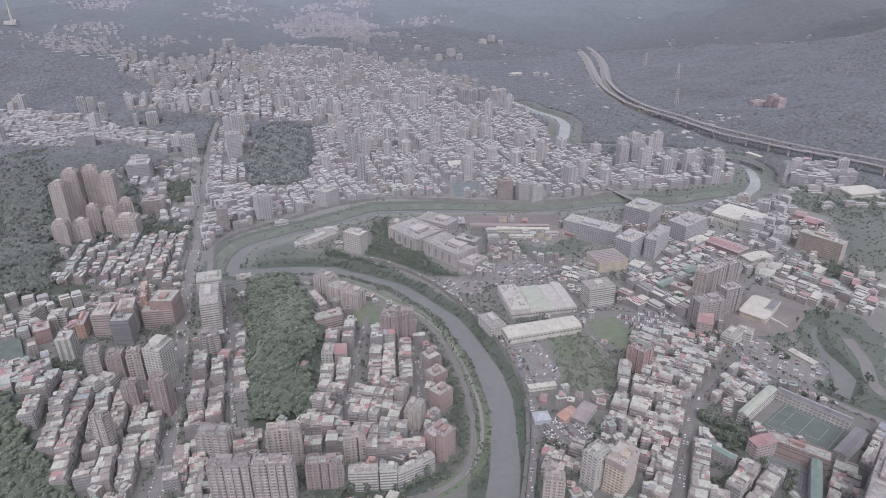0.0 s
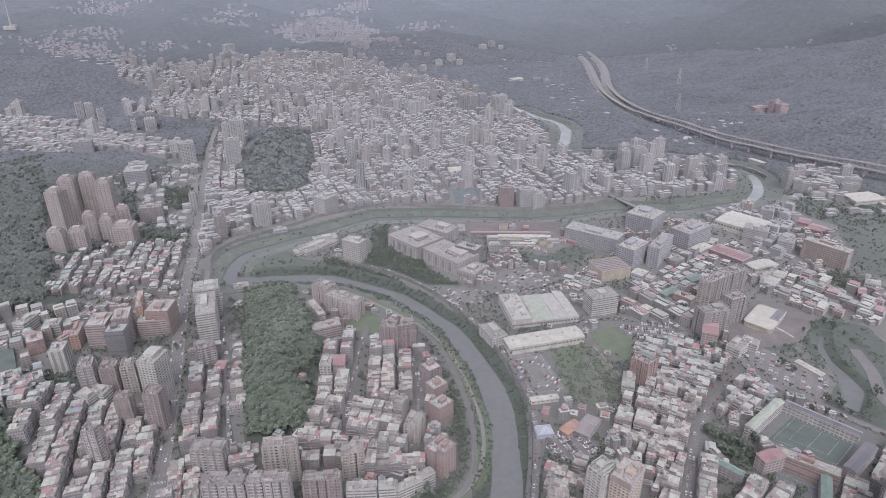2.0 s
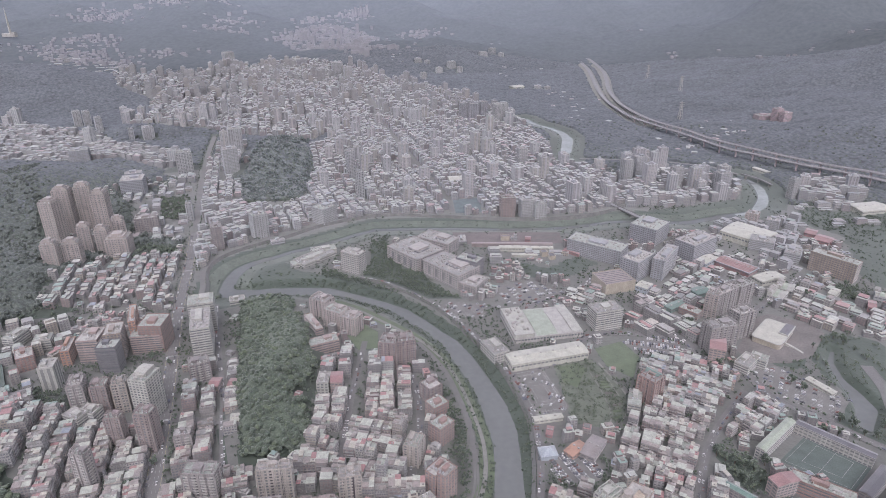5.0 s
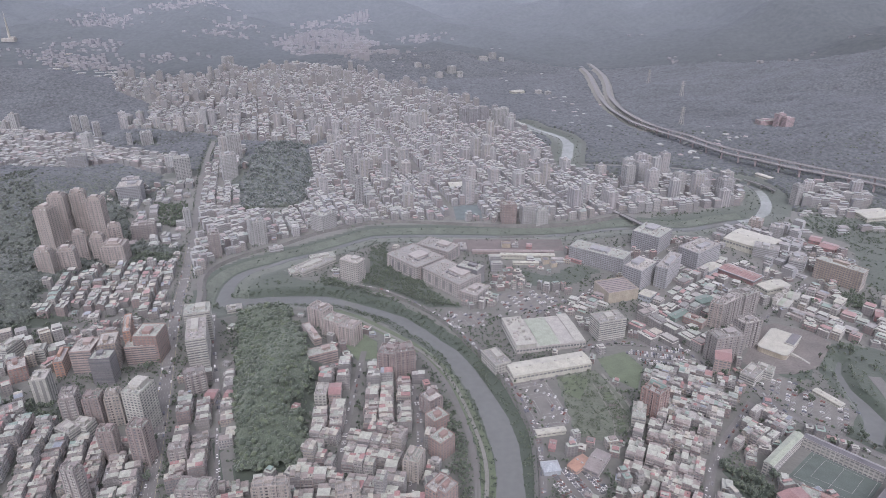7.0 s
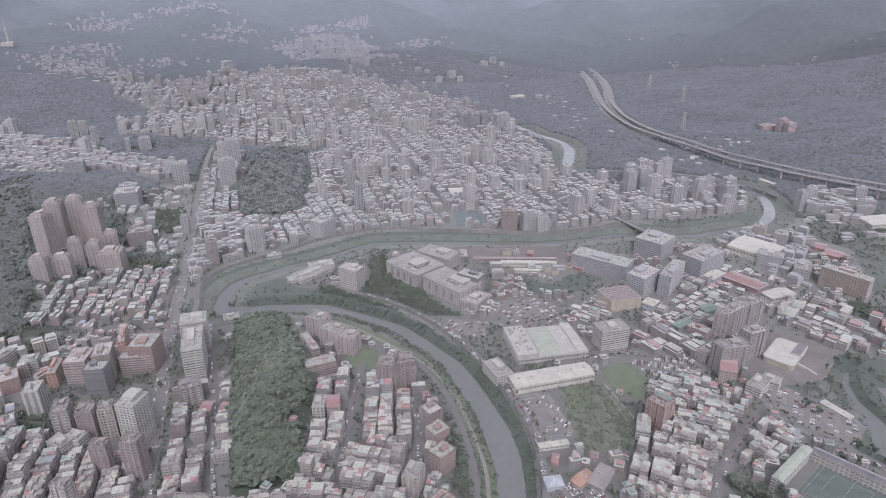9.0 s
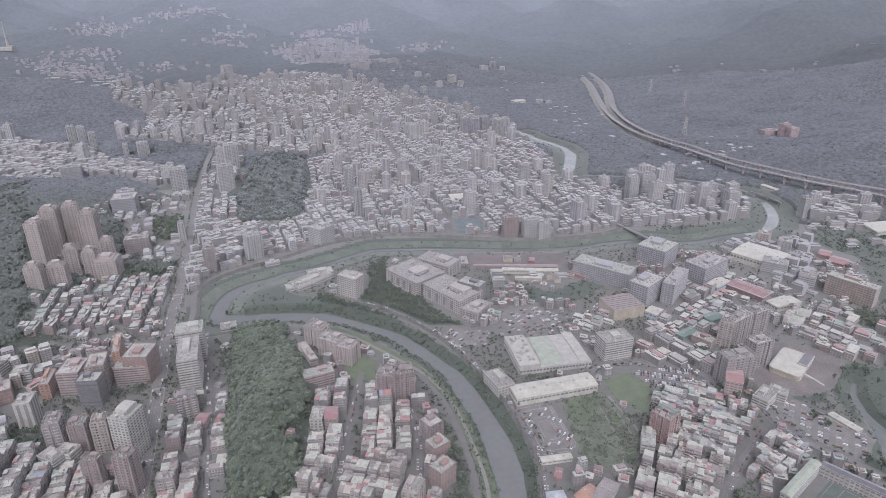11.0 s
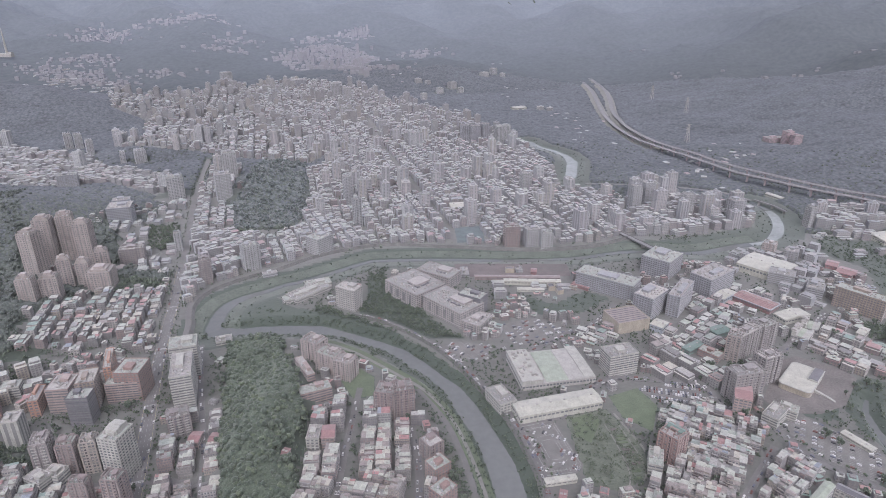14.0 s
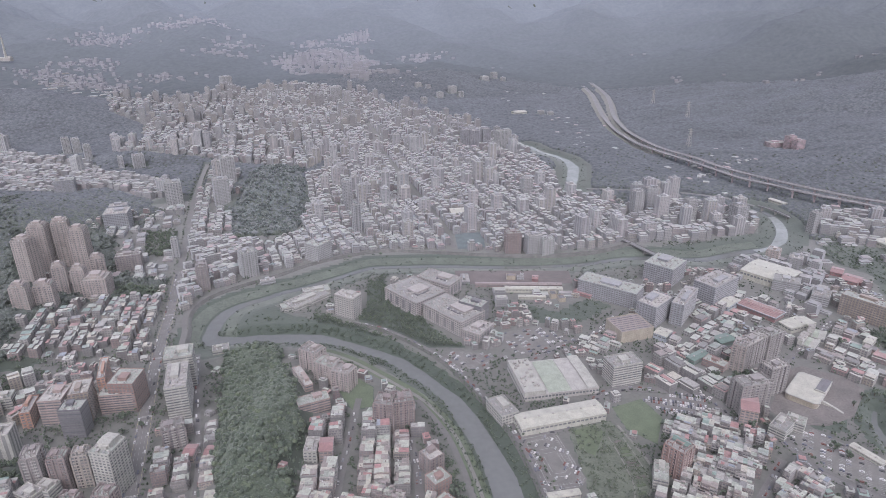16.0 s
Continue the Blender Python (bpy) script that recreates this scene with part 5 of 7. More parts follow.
for sg in (-1, 1):
    draped("grass_bank", p[:, :2] + sides_of(p) * sg * (p[:, 2:] + 13), [sg * 12, sg * 5, -sg * 2, -sg * 8], M["bank_grass"], "green grassy bank of the upper river", "grass", 0.35)
for k, (name, (half, pts)) in enumerate(ROADS.items()):
    p, up = smooth_line(pts), 0.006 * k
    if name == "river_path":
        draped("path", p, [half, -half], M["paving"], "pale riverside cycle path on the grassy bank", "path", 0.22)
        draped("grass_verge", p, [-half - 0.3, -4.5, -6.5, -8.5], M["lawn"], "bright green grass between the path and the river", "grass", 0.16)
        draped("grass_verge", p, [5.5, 4, half + 0.3], M["lawn"], "bright green grass beside the riverside path", "grass", 0.16)
    elif name == "railway":
        draped("railway", p, [half, -half], M["asphalt"], "dark railway bed curving beside the river", "railway", 0.4)
    else:
        ribbon("road", p, [(half + 0.9, -0.5), (half + 0.9, 0.32 + up), (half, 0.32 + up), (half, 0.18 + up), (-half, 0.18 + up), (-half, 0.32 + up), (-half - 0.9, 0.32 + up), (-half - 0.9, -0.5)], M["asphalt"],
               "grey asphalt road with raised kerbs", "road")


p = smooth_line(NORTH_LEVEE[1])
ribbon("levee_wall", p, [(-9.0, -1.5), (-5.4, 4.6), (-4.6, 4.6), (-4.3, -0.5)], M["levee"], "weathered concrete flood wall beside the levee road", "wall")
p = smooth_line(LEVEE_ROAD[1])
ribbon("levee_wall", p, [(8.0, -1.5), (5.0, 3.6), (4.4, 3.6), (4.1, -0.5)], M["levee"], "weathered concrete flood wall beside the levee road", "wall")


def road_bridge(pts, half, z):
    line = smooth_line(pts, 6)
    nrm = sides_of(line)
    thing = tagged(new("road_bridge"), "grey concrete road bridge over the river channel", "bridge")
    for name, offs in (("deck", [(half, -1.2), (half, 0), (-half, 0), (-half, -1.2), (half, -1.2)]), ("railing", [(half - 0.3, 0), (half - 0.3, 1.1), (half, 1.1), (half, 0)]), ("railing", [(-half, 0), (-half, 1.1), (0.3 - half, 1.1), (0.3 - half, 0)])):
        v = [(line[i, 0] + nrm[i, 0] * o, line[i, 1] + nrm[i, 1] * o, z + dz) for i in range(len(line)) for o, dz in offs]
        m = len(offs)
        me = bpy.data.meshes.new(name)
        me.from_pydata(v, [], [(i * m + k, i * m + k + 1, (i + 1) * m + k + 1, (i + 1) * m + k) for i in range(len(line) - 1) for k in range(m - 1)])
        me.materials.append(M["lane_deck"])
        part(name, me, None, thing)
    for i in range(2, len(line) - 1, 5):
        g0 = ground_z(line[i, 0], line[i, 1]) - 1
        part("pier", Shape().box(line[i, 0], line[i, 1], g0, half * 1.4, 1.6, z - 1.1 - g0), M["concrete"], thing)


for pts in (BRIDGE_STATION, BRIDGE_VALLEY):
    road_bridge(pts, 5 if pts is BRIDGE_STATION else 3.5, 3.5)


def slab(name, poly, mat, label, category, up=0.12):
    zs = [ground_z(x, y) for x, y in poly]
    v = [(x, y, max(zs) + up) for x, y in poly] + [(x, y, min(zs) - 1) for x, y in poly]
    n = len(poly)
    me = bpy.data.meshes.new(name)
    me.from_pydata(v, [], [tuple(range(n))] + [(i, n + i, n + (i + 1) % n, (i + 1) % n) for i in range(n)])
    me.materials.append(mat)
    structure(name, me, label, category)


for poly in (YARD_CARS, YARD_MARKET, YARD_EAST, YARD_PARK, YARD_STATION, YARD_SQUARE):
    slab("parking_lot", poly, M["yard"], "grey asphalt open car park", "car park")
slab("sports_court", COURT_GREEN, M["court"], "faded green painted school sports court", "court")
slab("sports_court", COURT_WEST, M["court"], "faded blue-green sports court beside houses", "court")
slab("sports_court", COURT_NORTH, M["blue_court"], "dull blue school sports court by the levee", "court")
slab("rail_yard", RAIL_YARD, M["rust"], "rust-brown railway yard beside the levee", "yard")
for k in range(5):
    draped("railway_track", smooth_line([(146.0, 1030 - 5.5 * k), (196.0, 1028.5 - 5.8 * k)]), [0.8, -0.8], M["levee"], "dark railway track on rusty ballast", "track", 0.4)
slab("bare_lot", BARE_LOT, M["bare_earth"], "bare brown earth lot round a low hall", "yard")
slab("school_yard", COURT_LOWER, M["lower_court"], "dull grey-green school yard", "yard")

for poly in (LAWN_GREEN, LAWN_BEND, LAWN_GARDEN):
    slab("lawn", poly, M["lawn"], "mown green lawn between houses", "lawn", 0.08)

slab("rough_meadow", SCRUB_GARDENS, M["meadow"], "rough mottled green meadow with shrubs", "grass", 0.06)
slab("lawn", GARDEN_FIELD, M["lawn"], "greener grass patch beside a long shed", "lawn", 0.11)
for k, pts in enumerate(GARDEN_PATHS):
    half = (0.6, 1.3, 0.6)[k]
    draped("path", smooth_line(pts), [half, -half], M["paving"], "pale trodden path between garden beds", "path", 0.45)
bed_rnd = random.Random(8)
for k in range(15):
    y = 624 - 5.0 * k
    a, b = (float(np.interp(y, [p[1] for p in line[::-1]], [p[0] for p in line[::-1]])) for line in (GARDEN_PATHS[0], GARDEN_PATHS[2]))
    bed = new("garden_bed", Shape().box(0, 0, -0.4, (b - a) * bed_rnd.uniform(0.55, 0.75), bed_rnd.uniform(2.2, 3.6), 1.15).mesh("garden_bed", M[bed_rnd.choice(("bare_earth", "lawn", "meadow"))]))
    bed.matrix_basis = pose((a + b) / 2 + bed_rnd.uniform(-0.6, 0.6), y, ground_z(a, y), 0, 0, 9)
    tagged(bed, "low planted vegetable bed between narrow paths", "garden bed", "allotment beds")

# ---- landmark buildings ----
STYLES = dict(
    white_office=("white", "grid", "white painted office block with a raised white roof hall"), twin_white=("white", "stripe", "white office block with two dark vertical window shafts"),
    pink_office=("rose", "band", "rose-tiled office block with ribbon windows"), brown_grid=("mauve", "grid", "mauve-brown tiled office block with square windows"),
    brick_grid=("brick", "grid", "brick-red tiled block with small windows"), orange_core=("orange", "grid", "narrow office block clad in orange tiles"),
    dark_glass=("dark", "band", "dark blue-black glazed block"), white_slab=("white", "band", "off-white concrete block with ribbon windows"),
    grey_balcony=("grey", "balcony", "grey tiled apartment tower with stacked balconies"), brown_balcony=("brown", "balcony", "brown tiled apartment tower with stacked balconies"),
    beige_balcony=("beige", "balcony", "beige tiled apartment tower with stacked balconies"), pink_balcony=("pink", "balcony", "pinkish tiled apartment block with balconies"),
    brick_balcony=("brick", "balcony", "brick-red apartment tower with balconies"), white_box=("pale", "grid", "pale slab block with a grid of windows in the river bend"),
    campus=("campus", "grid", "pink-grey institutional block with courtyard roofs"), low_white=("white", "band", "low white pavilion with a flat roof"),
    pale_shed=("pale", "shed", "large factory hall with pale green-grey sheet roof"), white_shed=("cream_sheet", "shed", "long shed with a white sheet roof"), grey_shed=("grey", "shed", "market hall with a grey sheet roof"),
    blue_shed=("blue", "shed", "small hall with a pale blue pyramid roof"), orange_shed=("orange", "shed", "low shed with an orange-brown sheet roof"),
    red_shed=("red", "shed", "low shed with a faded red sheet roof"), white_block=("white", "grid", "white block with a flat roof"), cream_box=("cream", "blank", "cream windowless hall with a dark ribbed roof"),
    grey_grid=("bluegrey", "grid", "blue-grey factory office block with rows of windows"), cream_hall=("pale", "blank", "low cream hall with rounded corners and a dark roof panel"),
    blue_hall=("blue", "shed", "low works hall with pale blue sheet walls"), teal_hall=("teal", "shed", "low works hall with a faded teal sheet roof"),
    dark_hall=("brown", "shed", "long low platform canopy with a dark brown roof"),
    brick_hall=("brick", "band", "low brick-red block with a grey flat roof"),
    red_roofed=("rose", "redroof", "rose walled block with a red sheet roof"), green_school=("pale", "greenroof", "long school wing with a faded green roof"),
    brick_school=("brick", "band", "long brick-red school wing with galleries"), dark_school=("grey", "darkroof", "school wing with a dark flat roof"),
    colonnade=("pale", "darkroof", "narrow pale gallery wing of a school"), teal_school=("grey", "tealroof", "wing with a teal-green sheet roof"),
    striped_tower=("white", "striped", "white apartment tower with dark balcony stripes"), tan_tower=("tan", "grid", "tan tiled apartment tower with square windows"),
    mauve_balcony=("ashen", "balcony", "grey-mauve tiled apartment block with stacked balconies"),
    hill_block=("dusty", "grid", "dusty pink institutional block on the wooded slope"),
    pink_tower=("pink", "balcony", "pink tiled high-rise apartment tower"), pale_tower=("pale", "balcony", "pale high-rise apartment tower"), dark_grid=("bluegrey", "balcony", "dark blue-grey high-rise apartment tower"),
)


def facade(w, d, z, high, bay, share, out=0.1, sides=(0, 1, 2, 3)):
    """One storey's windows: a proud pane in every bay of the chosen sides."""
    s = Shape()
    for k in sides:
        run, dist = (w, d / 2) if k % 2 == 0 else (d, w / 2)
        n = max(1, int(run / bay))
        for i in range(n):
            u = (i + 0.5) * run / n - run / 2
            pos = ((u, -dist), (dist, u), (u, dist), (-dist, u))[k]
            size = (run / n * share, out * 2) if k % 2 == 0 else (out * 2, run / n * share)
            s.box(pos[0], pos[1], z, size[0], size[1], high)
            s.f[-6:] = [f for f, keep in zip(s.f[-6:], (False, True, *((k != 2, k != 3, k != 0, k != 1)))) if keep] if out < 0.3 else s.f[-6:]
    return s


def stacked(shape, n, step):
    """The shape repeated n times upwards."""
    out = Shape()
    for i in range(n):
        k = len(out.v)
        out.v += [(a, b, c + i * step) for a, b, c in shape.v]
        out.f += [tuple(q + k for q in f) for f in shape.f]
    return out


def landmark(style, x, y, turn, w, d, h):
    """A larger building of its own style; x, y is the middle of its foot."""
    wall_key, kind, label = STYLES[style]
    # beyond 1000 m pale walls take the copy with haze in its colour
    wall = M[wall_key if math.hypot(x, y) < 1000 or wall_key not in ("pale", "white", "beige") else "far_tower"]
    z0 = min(ground_z(x + dx, y + dy) for dx in (-w / 3, w / 3) for dy in (-d / 3, d / 3))
    thing = new("apartment_building" if kind in ("balcony", "striped") else "warehouse" if kind == "shed" else "office_building")
    thing.matrix_basis = pose(x, y, z0 - 0.3, 0, 0, turn)
    tagged(thing, label, "building")
    if style in ("pink_tower", "pale_tower"):
        w, d = 0.7 * w, min(d, 0.62 * w)
    rnd = random.Random(int(x * 13 + y * 7))
    body = Shape().box(0, 0, -1.0, w, d, h + 1.0)
    n = max(1, round(h / 3.2))
    fl = h / n
    if style == "pale_shed":
        part("wall", body, wall, thing)
        part("roof", Shape().gable(-w * 0.02, 0, h, w * 0.3, d * 0.96, 1.2), M["moss"], thing, "pale green sheet roof bay")
        part("roof", Shape().gable(w * 0.24, 0, h, w * 0.2, d * 0.96, 1.0), M["pale"], thing, "pale sheet roof bay")
        part("roof", Shape().gable(w * 0.42, d * 0.02, h + 0.8, w * 0.15, d * 1.02, 1.0), M["white"], thing, "white sheet roof bay")
        wing = part("office_wing", Shape().box(-w * 0.36, 0, h, w * 0.28, d, 5), M["white"], thing, "white office wing with a cluttered roof")
        junk = Shape()
        for k in range(26):
            junk.box(-w * 0.36 + rnd.uniform(-0.12, 0.12) * w, rnd.uniform(-0.45, 0.45) * d, h + 5, rnd.uniform(1, 5), rnd.uniform(1, 5), rnd.uniform(0.8, 3))
        part("roof_plant", junk, M["concrete"], wing, kind="stuff")
        part("window_band", facade(w + 0.1, d + 0.1, h * 0.45, 2.2, 4, 0.7), M["glass"], thing, kind="stuff")
        return
    if style == "cream_hall":
        def rounded(z, a, b, r, high):
            out, n = Shape(), 28
            for top in (z, z + high):
                for k in range(n):
                    t = 2 * math.pi * (k + 0.5) / n
                    out.v.append((math.copysign(a / 2 - r, math.cos(t)) + r * math.cos(t), math.copysign(b / 2 - r, math.sin(t)) + r * math.sin(t), top))
            out.f += [tuple(range(n, 2 * n)), tuple(range(n - 1, -1, -1))] + [(k, (k + 1) % n, n + (k + 1) % n, n + k) for k in range(n)]
            return out
        part("wall", rounded(-1, w, d, 6, h + 1), M["cream"], thing)
        part("rim", rounded(h, w + 1.6, d + 1.6, 6.8, 0.7), M["white"], thing, "white rounded rim")
        part("roof", rounded(h + 0.7, w - 1.2, d - 1.2, 5.4, 0.12), M["cream_sheet"], thing)
        part("window_band", facade(w - 12, d, h * 0.45, 1.8, 3.2, 0.6, 0.1, (0, 2)), M["glass"], thing, kind="stuff")
        panel = part("roof_panel", Shape().box(w * 0.23, -d * 0.34, h + 0.8, 30, 11.5, 1.6), M["white"], thing, "raised white roof edge")
        part("panel_cover", Shape().gable(w * 0.23, -d * 0.34, h + 2.4, 28, 9.8, 0.7), M["dark"], panel, "dark glazed cover")
        ramp, side = Shape(), []
        for k in range(11):
            u, v, top = -10 - 0.04 * k * k, -d / 2 - 0.1 - k * 2.3, 3.6 - 0.32 * k
            ramp.v += [(u - 1.6, v, -0.5), (u + 1.6, v, -0.5), (u + 1.6, v, top), (u - 1.6, v, top)]
            side.append(4 * k)
        ramp.f += [(0, 1, 2, 3), (43, 42, 41, 40)] + [(k + (i + 1) % 4, k + i, k + 4 + i, k + 4 + (i + 1) % 4) for k in side[:-1] for i in range(4)]
        part("ramp", ramp, M["white"], thing, "white curved entrance ramp")
        return
    if kind == "shed":
        part("wall", body, wall, thing)
        if style == "red_shed" and w > 40:
            seam = Shape()
            for k in range(-3, 4):
                seam.box(0, k * d / 7.4, h, w + 0.6, 0.7, min(2.5, d * 0.08) * (1 - abs(k) * 2 / 7.4) + 0.55)
            part("roof_seam", seam, M["brick"], thing, "darker red standing seams", kind="stuff")
            part("roof_edge", Shape().ring(0, 0, h - 0.6, w + 3, d + 3, 1.4, 1.0), M["blue"], thing, "pale blue sheet eaves")
        if style == "blue_shed":
            part("roof", Shape().hip(0, 0, h, w + 1.5, d + 1.5, 5), wall, thing, "pale blue pyramid roof")
            return
        part("roof", Shape().gable(0, 0, h, w + 1, d + 1, min(2.5, d * 0.08)), M["cream_sheet"] if style == "blue_hall" else wall, thing)
        vents = Shape()
        for i in range(max(2, int(w / 14))):
            vents.box((i + 0.5) * w / max(2, int(w / 14)) - w / 2, 0, h + min(2.5, d * 0.08) - 0.2, 2.2, 1.6, 1.2)
        part("roof_vent", vents, M["concrete"], thing, kind="stuff")
        part("window_band", facade(w, d, h * 0.55, h * 0.2, 5, 0.7), M["glass"], thing, kind="stuff")
        return
    if kind in ("balcony", "striped"):
        rib = Shape()
        for side, run, dist in ((0, w, d / 2), (1, d, w / 2)):
            m = max(2, int(run / 4.6))
            for i in range(m + 1):
                u = i * run / m - run / 2
                for sg in (-1, 1):
                    rib.box(*((u, sg * dist) if side == 0 else (sg * dist, u)), -1, 1.5 if side == 0 else 1.3, 1.3 if side == 0 else 1.5, h + 1)
        part("facade_relief", rib, wall, thing, kind="stuff")
    par = Shape()
    par.ring(0, 0, h, w + 0.3, d + 0.3, 0.35, 1.1)
    part("wall", body, wall, thing)
    part("parapet", par, wall, thing)
    roofs = dict(redroof="red", greenroof="moss", darkroof="dark", tealroof="teal")
    if kind in roofs:
        part("roof", Shape().gable(0, 0, h + 0.6, max(w, d) + 1, min(w, d) + 1, 1.8) if w >= d else Shape().gable(0, 0, h + 0.6, w + 1, d + 1, 1.8), M[roofs[kind]], thing)
    else:
        deck = part("roof", Shape().box(0, 0, h, w - 0.6, d - 0.6, 0.15), M["brown" if style == "cream_box" else "deck"], thing)
        if kind != "blank":
            a, b = w * rnd.uniform(0.25, 0.4), d * rnd.uniform(0.3, 0.5)
            px, py = rnd.uniform(-0.2, 0.2) * w, rnd.uniform(-0.1, 0.2) * d
            house = part("penthouse", Shape().box(px, py, h + 0.1, a, b, 3.4).box(px, py, h + 3.5, a + 0.6, b + 0.6, 0.3), wall, thing)
            for k in range(2):
                part("water_tank", Shape().prism(px + a * (k - 0.5) * 1.0, py - b * 0.8 if abs(py - b * 0.8) < d / 2 - 1.5 else py, h + (0.1 if abs(py - b * 0.8) < d / 2 - 1.5 else 3.8), 0.9, 2.0), M["tank"], house)
    if kind not in ("blank", "shed") and kind not in roofs:
        junk = Shape()
        for k in range(max(4, int(w * d / 40))):
            junk.box(rnd.uniform(-0.44, 0.44) * w, rnd.uniform(-0.42, 0.42) * d, h + 0.1, rnd.uniform(0.8, 3.2), rnd.uniform(0.8, 3.2), rnd.uniform(0.6, 2.2))
        part("roof_plant", junk, M["concrete"], deck, "grey rooftop machines and sheds", kind="stuff")
    if kind in ("balcony", "striped") and h > 22:
        part("roof_frame", Shape().ring(-w * 0.3, 0, h + 3.2, w * 0.3, d * 0.8, 0.7, 0.7).box(-w * 0.43, -d * 0.37, h, 0.7, 0.7, 3.3).box(-w * 0.17, -d * 0.37, h, 0.7, 0.7, 3.3).box(-w * 0.43, d * 0.37, h, 0.7, 0.7, 3.3).box(-w * 0.17, d * 0.37, h, 0.7, 0.7, 3.3)
             .ring(w * 0.3, 0, h + 3.2, w * 0.3, d * 0.8, 0.7, 0.7).box(w * 0.43, -d * 0.37, h, 0.7, 0.7, 3.3).box(w * 0.17, -d * 0.37, h, 0.7, 0.7, 3.3), wall, thing, kind="stuff")
    if style == "tan_tower":
        part("crown_band", Shape().ring(0, 0, h - 6, w + 0.8, d + 0.8, 0.6, 6.6), M["brown"], thing, "brown tiled top storeys")
        for k in (-1, 1):
            part("turret", Shape().prism(k * w * 0.28, k * d * 0.2, h, 3.6, 5.5, 8).prism(k * w * 0.28, k * d * 0.2, h + 5.5, 4.0, 0.5, 8), M["beige"], thing, "octagonal tiled rooftop turret")
    if style == "brick_balcony":
        part("roof_cover", Shape().gable(0, d * 0.2, h + 3, w * 0.9, d * 0.5, 1.0), M["teal"], thing, "teal sheet metal roof cover")
    if style == "pink_tower":
        part("crown_storey", Shape().box(0, 0, h, w * 0.7, d * 0.7, 3.2).box(0, 0, h + 3.2, w * 0.42, d * 0.45, 4).ring(0, 0, h + 3.2, w * 0.72, d * 0.72, 0.5, 1.2), wall, thing)
    if style == "white_office":
        part("roof_hall", Shape().box(0, d * 0.12, h, w * 0.62, d * 0.62, 5).gable(0, d * 0.12, h + 5, w * 0.62, d * 0.62, 1.2), M["white"], thing)
    if style == "campus" and w > 20:
        part("light_well", Shape().ring(w * 0.12, 0, h + 0.15, w * 0.3, d * 0.4, 0.8, 1.6).box(w * 0.12, 0, h + 0.2, w * 0.26, d * 0.34, 0.1), M["dark"], deck)
        shaft = Shape()
        for u in (-0.3, -0.1, 0.1, 0.3):
            shaft.box(u * w, -d / 2, h * 0.2, w * 0.07, 0.5, h * 0.6)
            shaft.box(u * w, d / 2, h * 0.2, w * 0.07, 0.5, h * 0.6)
            shaft.box(w / 2, u * d, h * 0.2, 0.5, d * 0.07, h * 0.6)
        part("window_shaft", shaft, M["glass"], thing, kind="stuff")
    if kind == "blank":
        ribs = Shape()
        for i in range(7):
            ribs.box((i - 3) * w / 8, 0, h + 0.1, 0.8, d * 0.9, 0.5)
        part("roof_rib", ribs, M["dark"] if style == "cream_box" else M["concrete"], thing, kind="stuff")
    elif kind == "stripe":
        sh = Shape()
        for u in (-0.22, 0.22):
            sh.box(u * w, -d / 2, 1, w * 0.2, 0.3, h - 1.5)
        for u in (-0.25, 0.05, 0.3):
            sh.box(w / 2, u * d, 1, 0.3, d * 0.12, h - 1.5)
        part("window_shaft", sh, M["glass"], thing)
    else:
        spec = dict(grid=(3.6, 0.55, 0.48), band=(6.0, 0.92, 0.42), balcony=(3.0, 0.68, 0.56), striped=(5.0, 0.95, 0.5)).get(kind, (4.0, 0.7, 0.45))
        me = facade(w, d, 0.9, fl * spec[2], spec[0], spec[1]).mesh("window_band", M["glass"])
        far_off = math.hypot(x, y) > 900
        if far_off:
            part("glazing", stacked(facade(w, d, 0.9, fl * spec[2], spec[0], spec[1]), n, fl), M["glass"], thing, kind="stuff")
        for i in range(0 if far_off else n):
            part("window_band", me, None, thing, at=(0, 0, i * fl), kind="stuff")
        if kind == "balcony" and not far_off:
            # slot: flat dark strips on the wall, painting the shade of recesses
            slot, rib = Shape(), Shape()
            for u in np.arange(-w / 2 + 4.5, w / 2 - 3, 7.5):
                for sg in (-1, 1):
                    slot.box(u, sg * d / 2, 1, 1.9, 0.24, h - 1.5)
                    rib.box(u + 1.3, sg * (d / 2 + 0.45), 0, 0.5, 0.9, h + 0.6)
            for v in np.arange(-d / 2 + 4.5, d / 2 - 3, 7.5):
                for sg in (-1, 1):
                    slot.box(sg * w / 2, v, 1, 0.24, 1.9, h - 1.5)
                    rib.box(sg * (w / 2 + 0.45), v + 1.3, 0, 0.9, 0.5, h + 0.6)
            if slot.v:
                part("window_shaft", slot, M["recess_shade"], thing, "flat dark strips painted as shaded recesses", kind="stuff")
                part("fin", rib, wall, thing, kind="stuff")
        if kind in ("balcony", "striped"):
            bal = facade(w, d, -0.1, 1.1, 6.0 if kind == "balcony" else 7.0, 0.62 if kind == "balcony" else 0.96, 0.75, (0, 1, 2, 3)).mesh("balcony_band", M["pale"] if style in ("striped_tower", "grey_balcony") else wall)
            if far_off:
                part("balcony_tier", stacked(facade(w, d, fl - 0.1, 1.1, 6.0, 0.62, 0.75), n - 1, fl), wall, thing, kind="stuff")
            for i in range(1, 1 if far_off else n):
                part("balcony_band", bal, None, thing, at=(0, 0, i * fl), kind="stuff")
        elif kind in ("band", "grid"):
            led = Shape().box(0, 0, -0.15, w + 0.6, d + 0.6, 0.3).mesh("ledge", wall)
            if far_off:
                part("ledge_tier", stacked(Shape().box(0, 0, fl - 0.15, w + 0.6, d + 0.6, 0.3), n - 1, fl), wall, thing, kind="stuff")
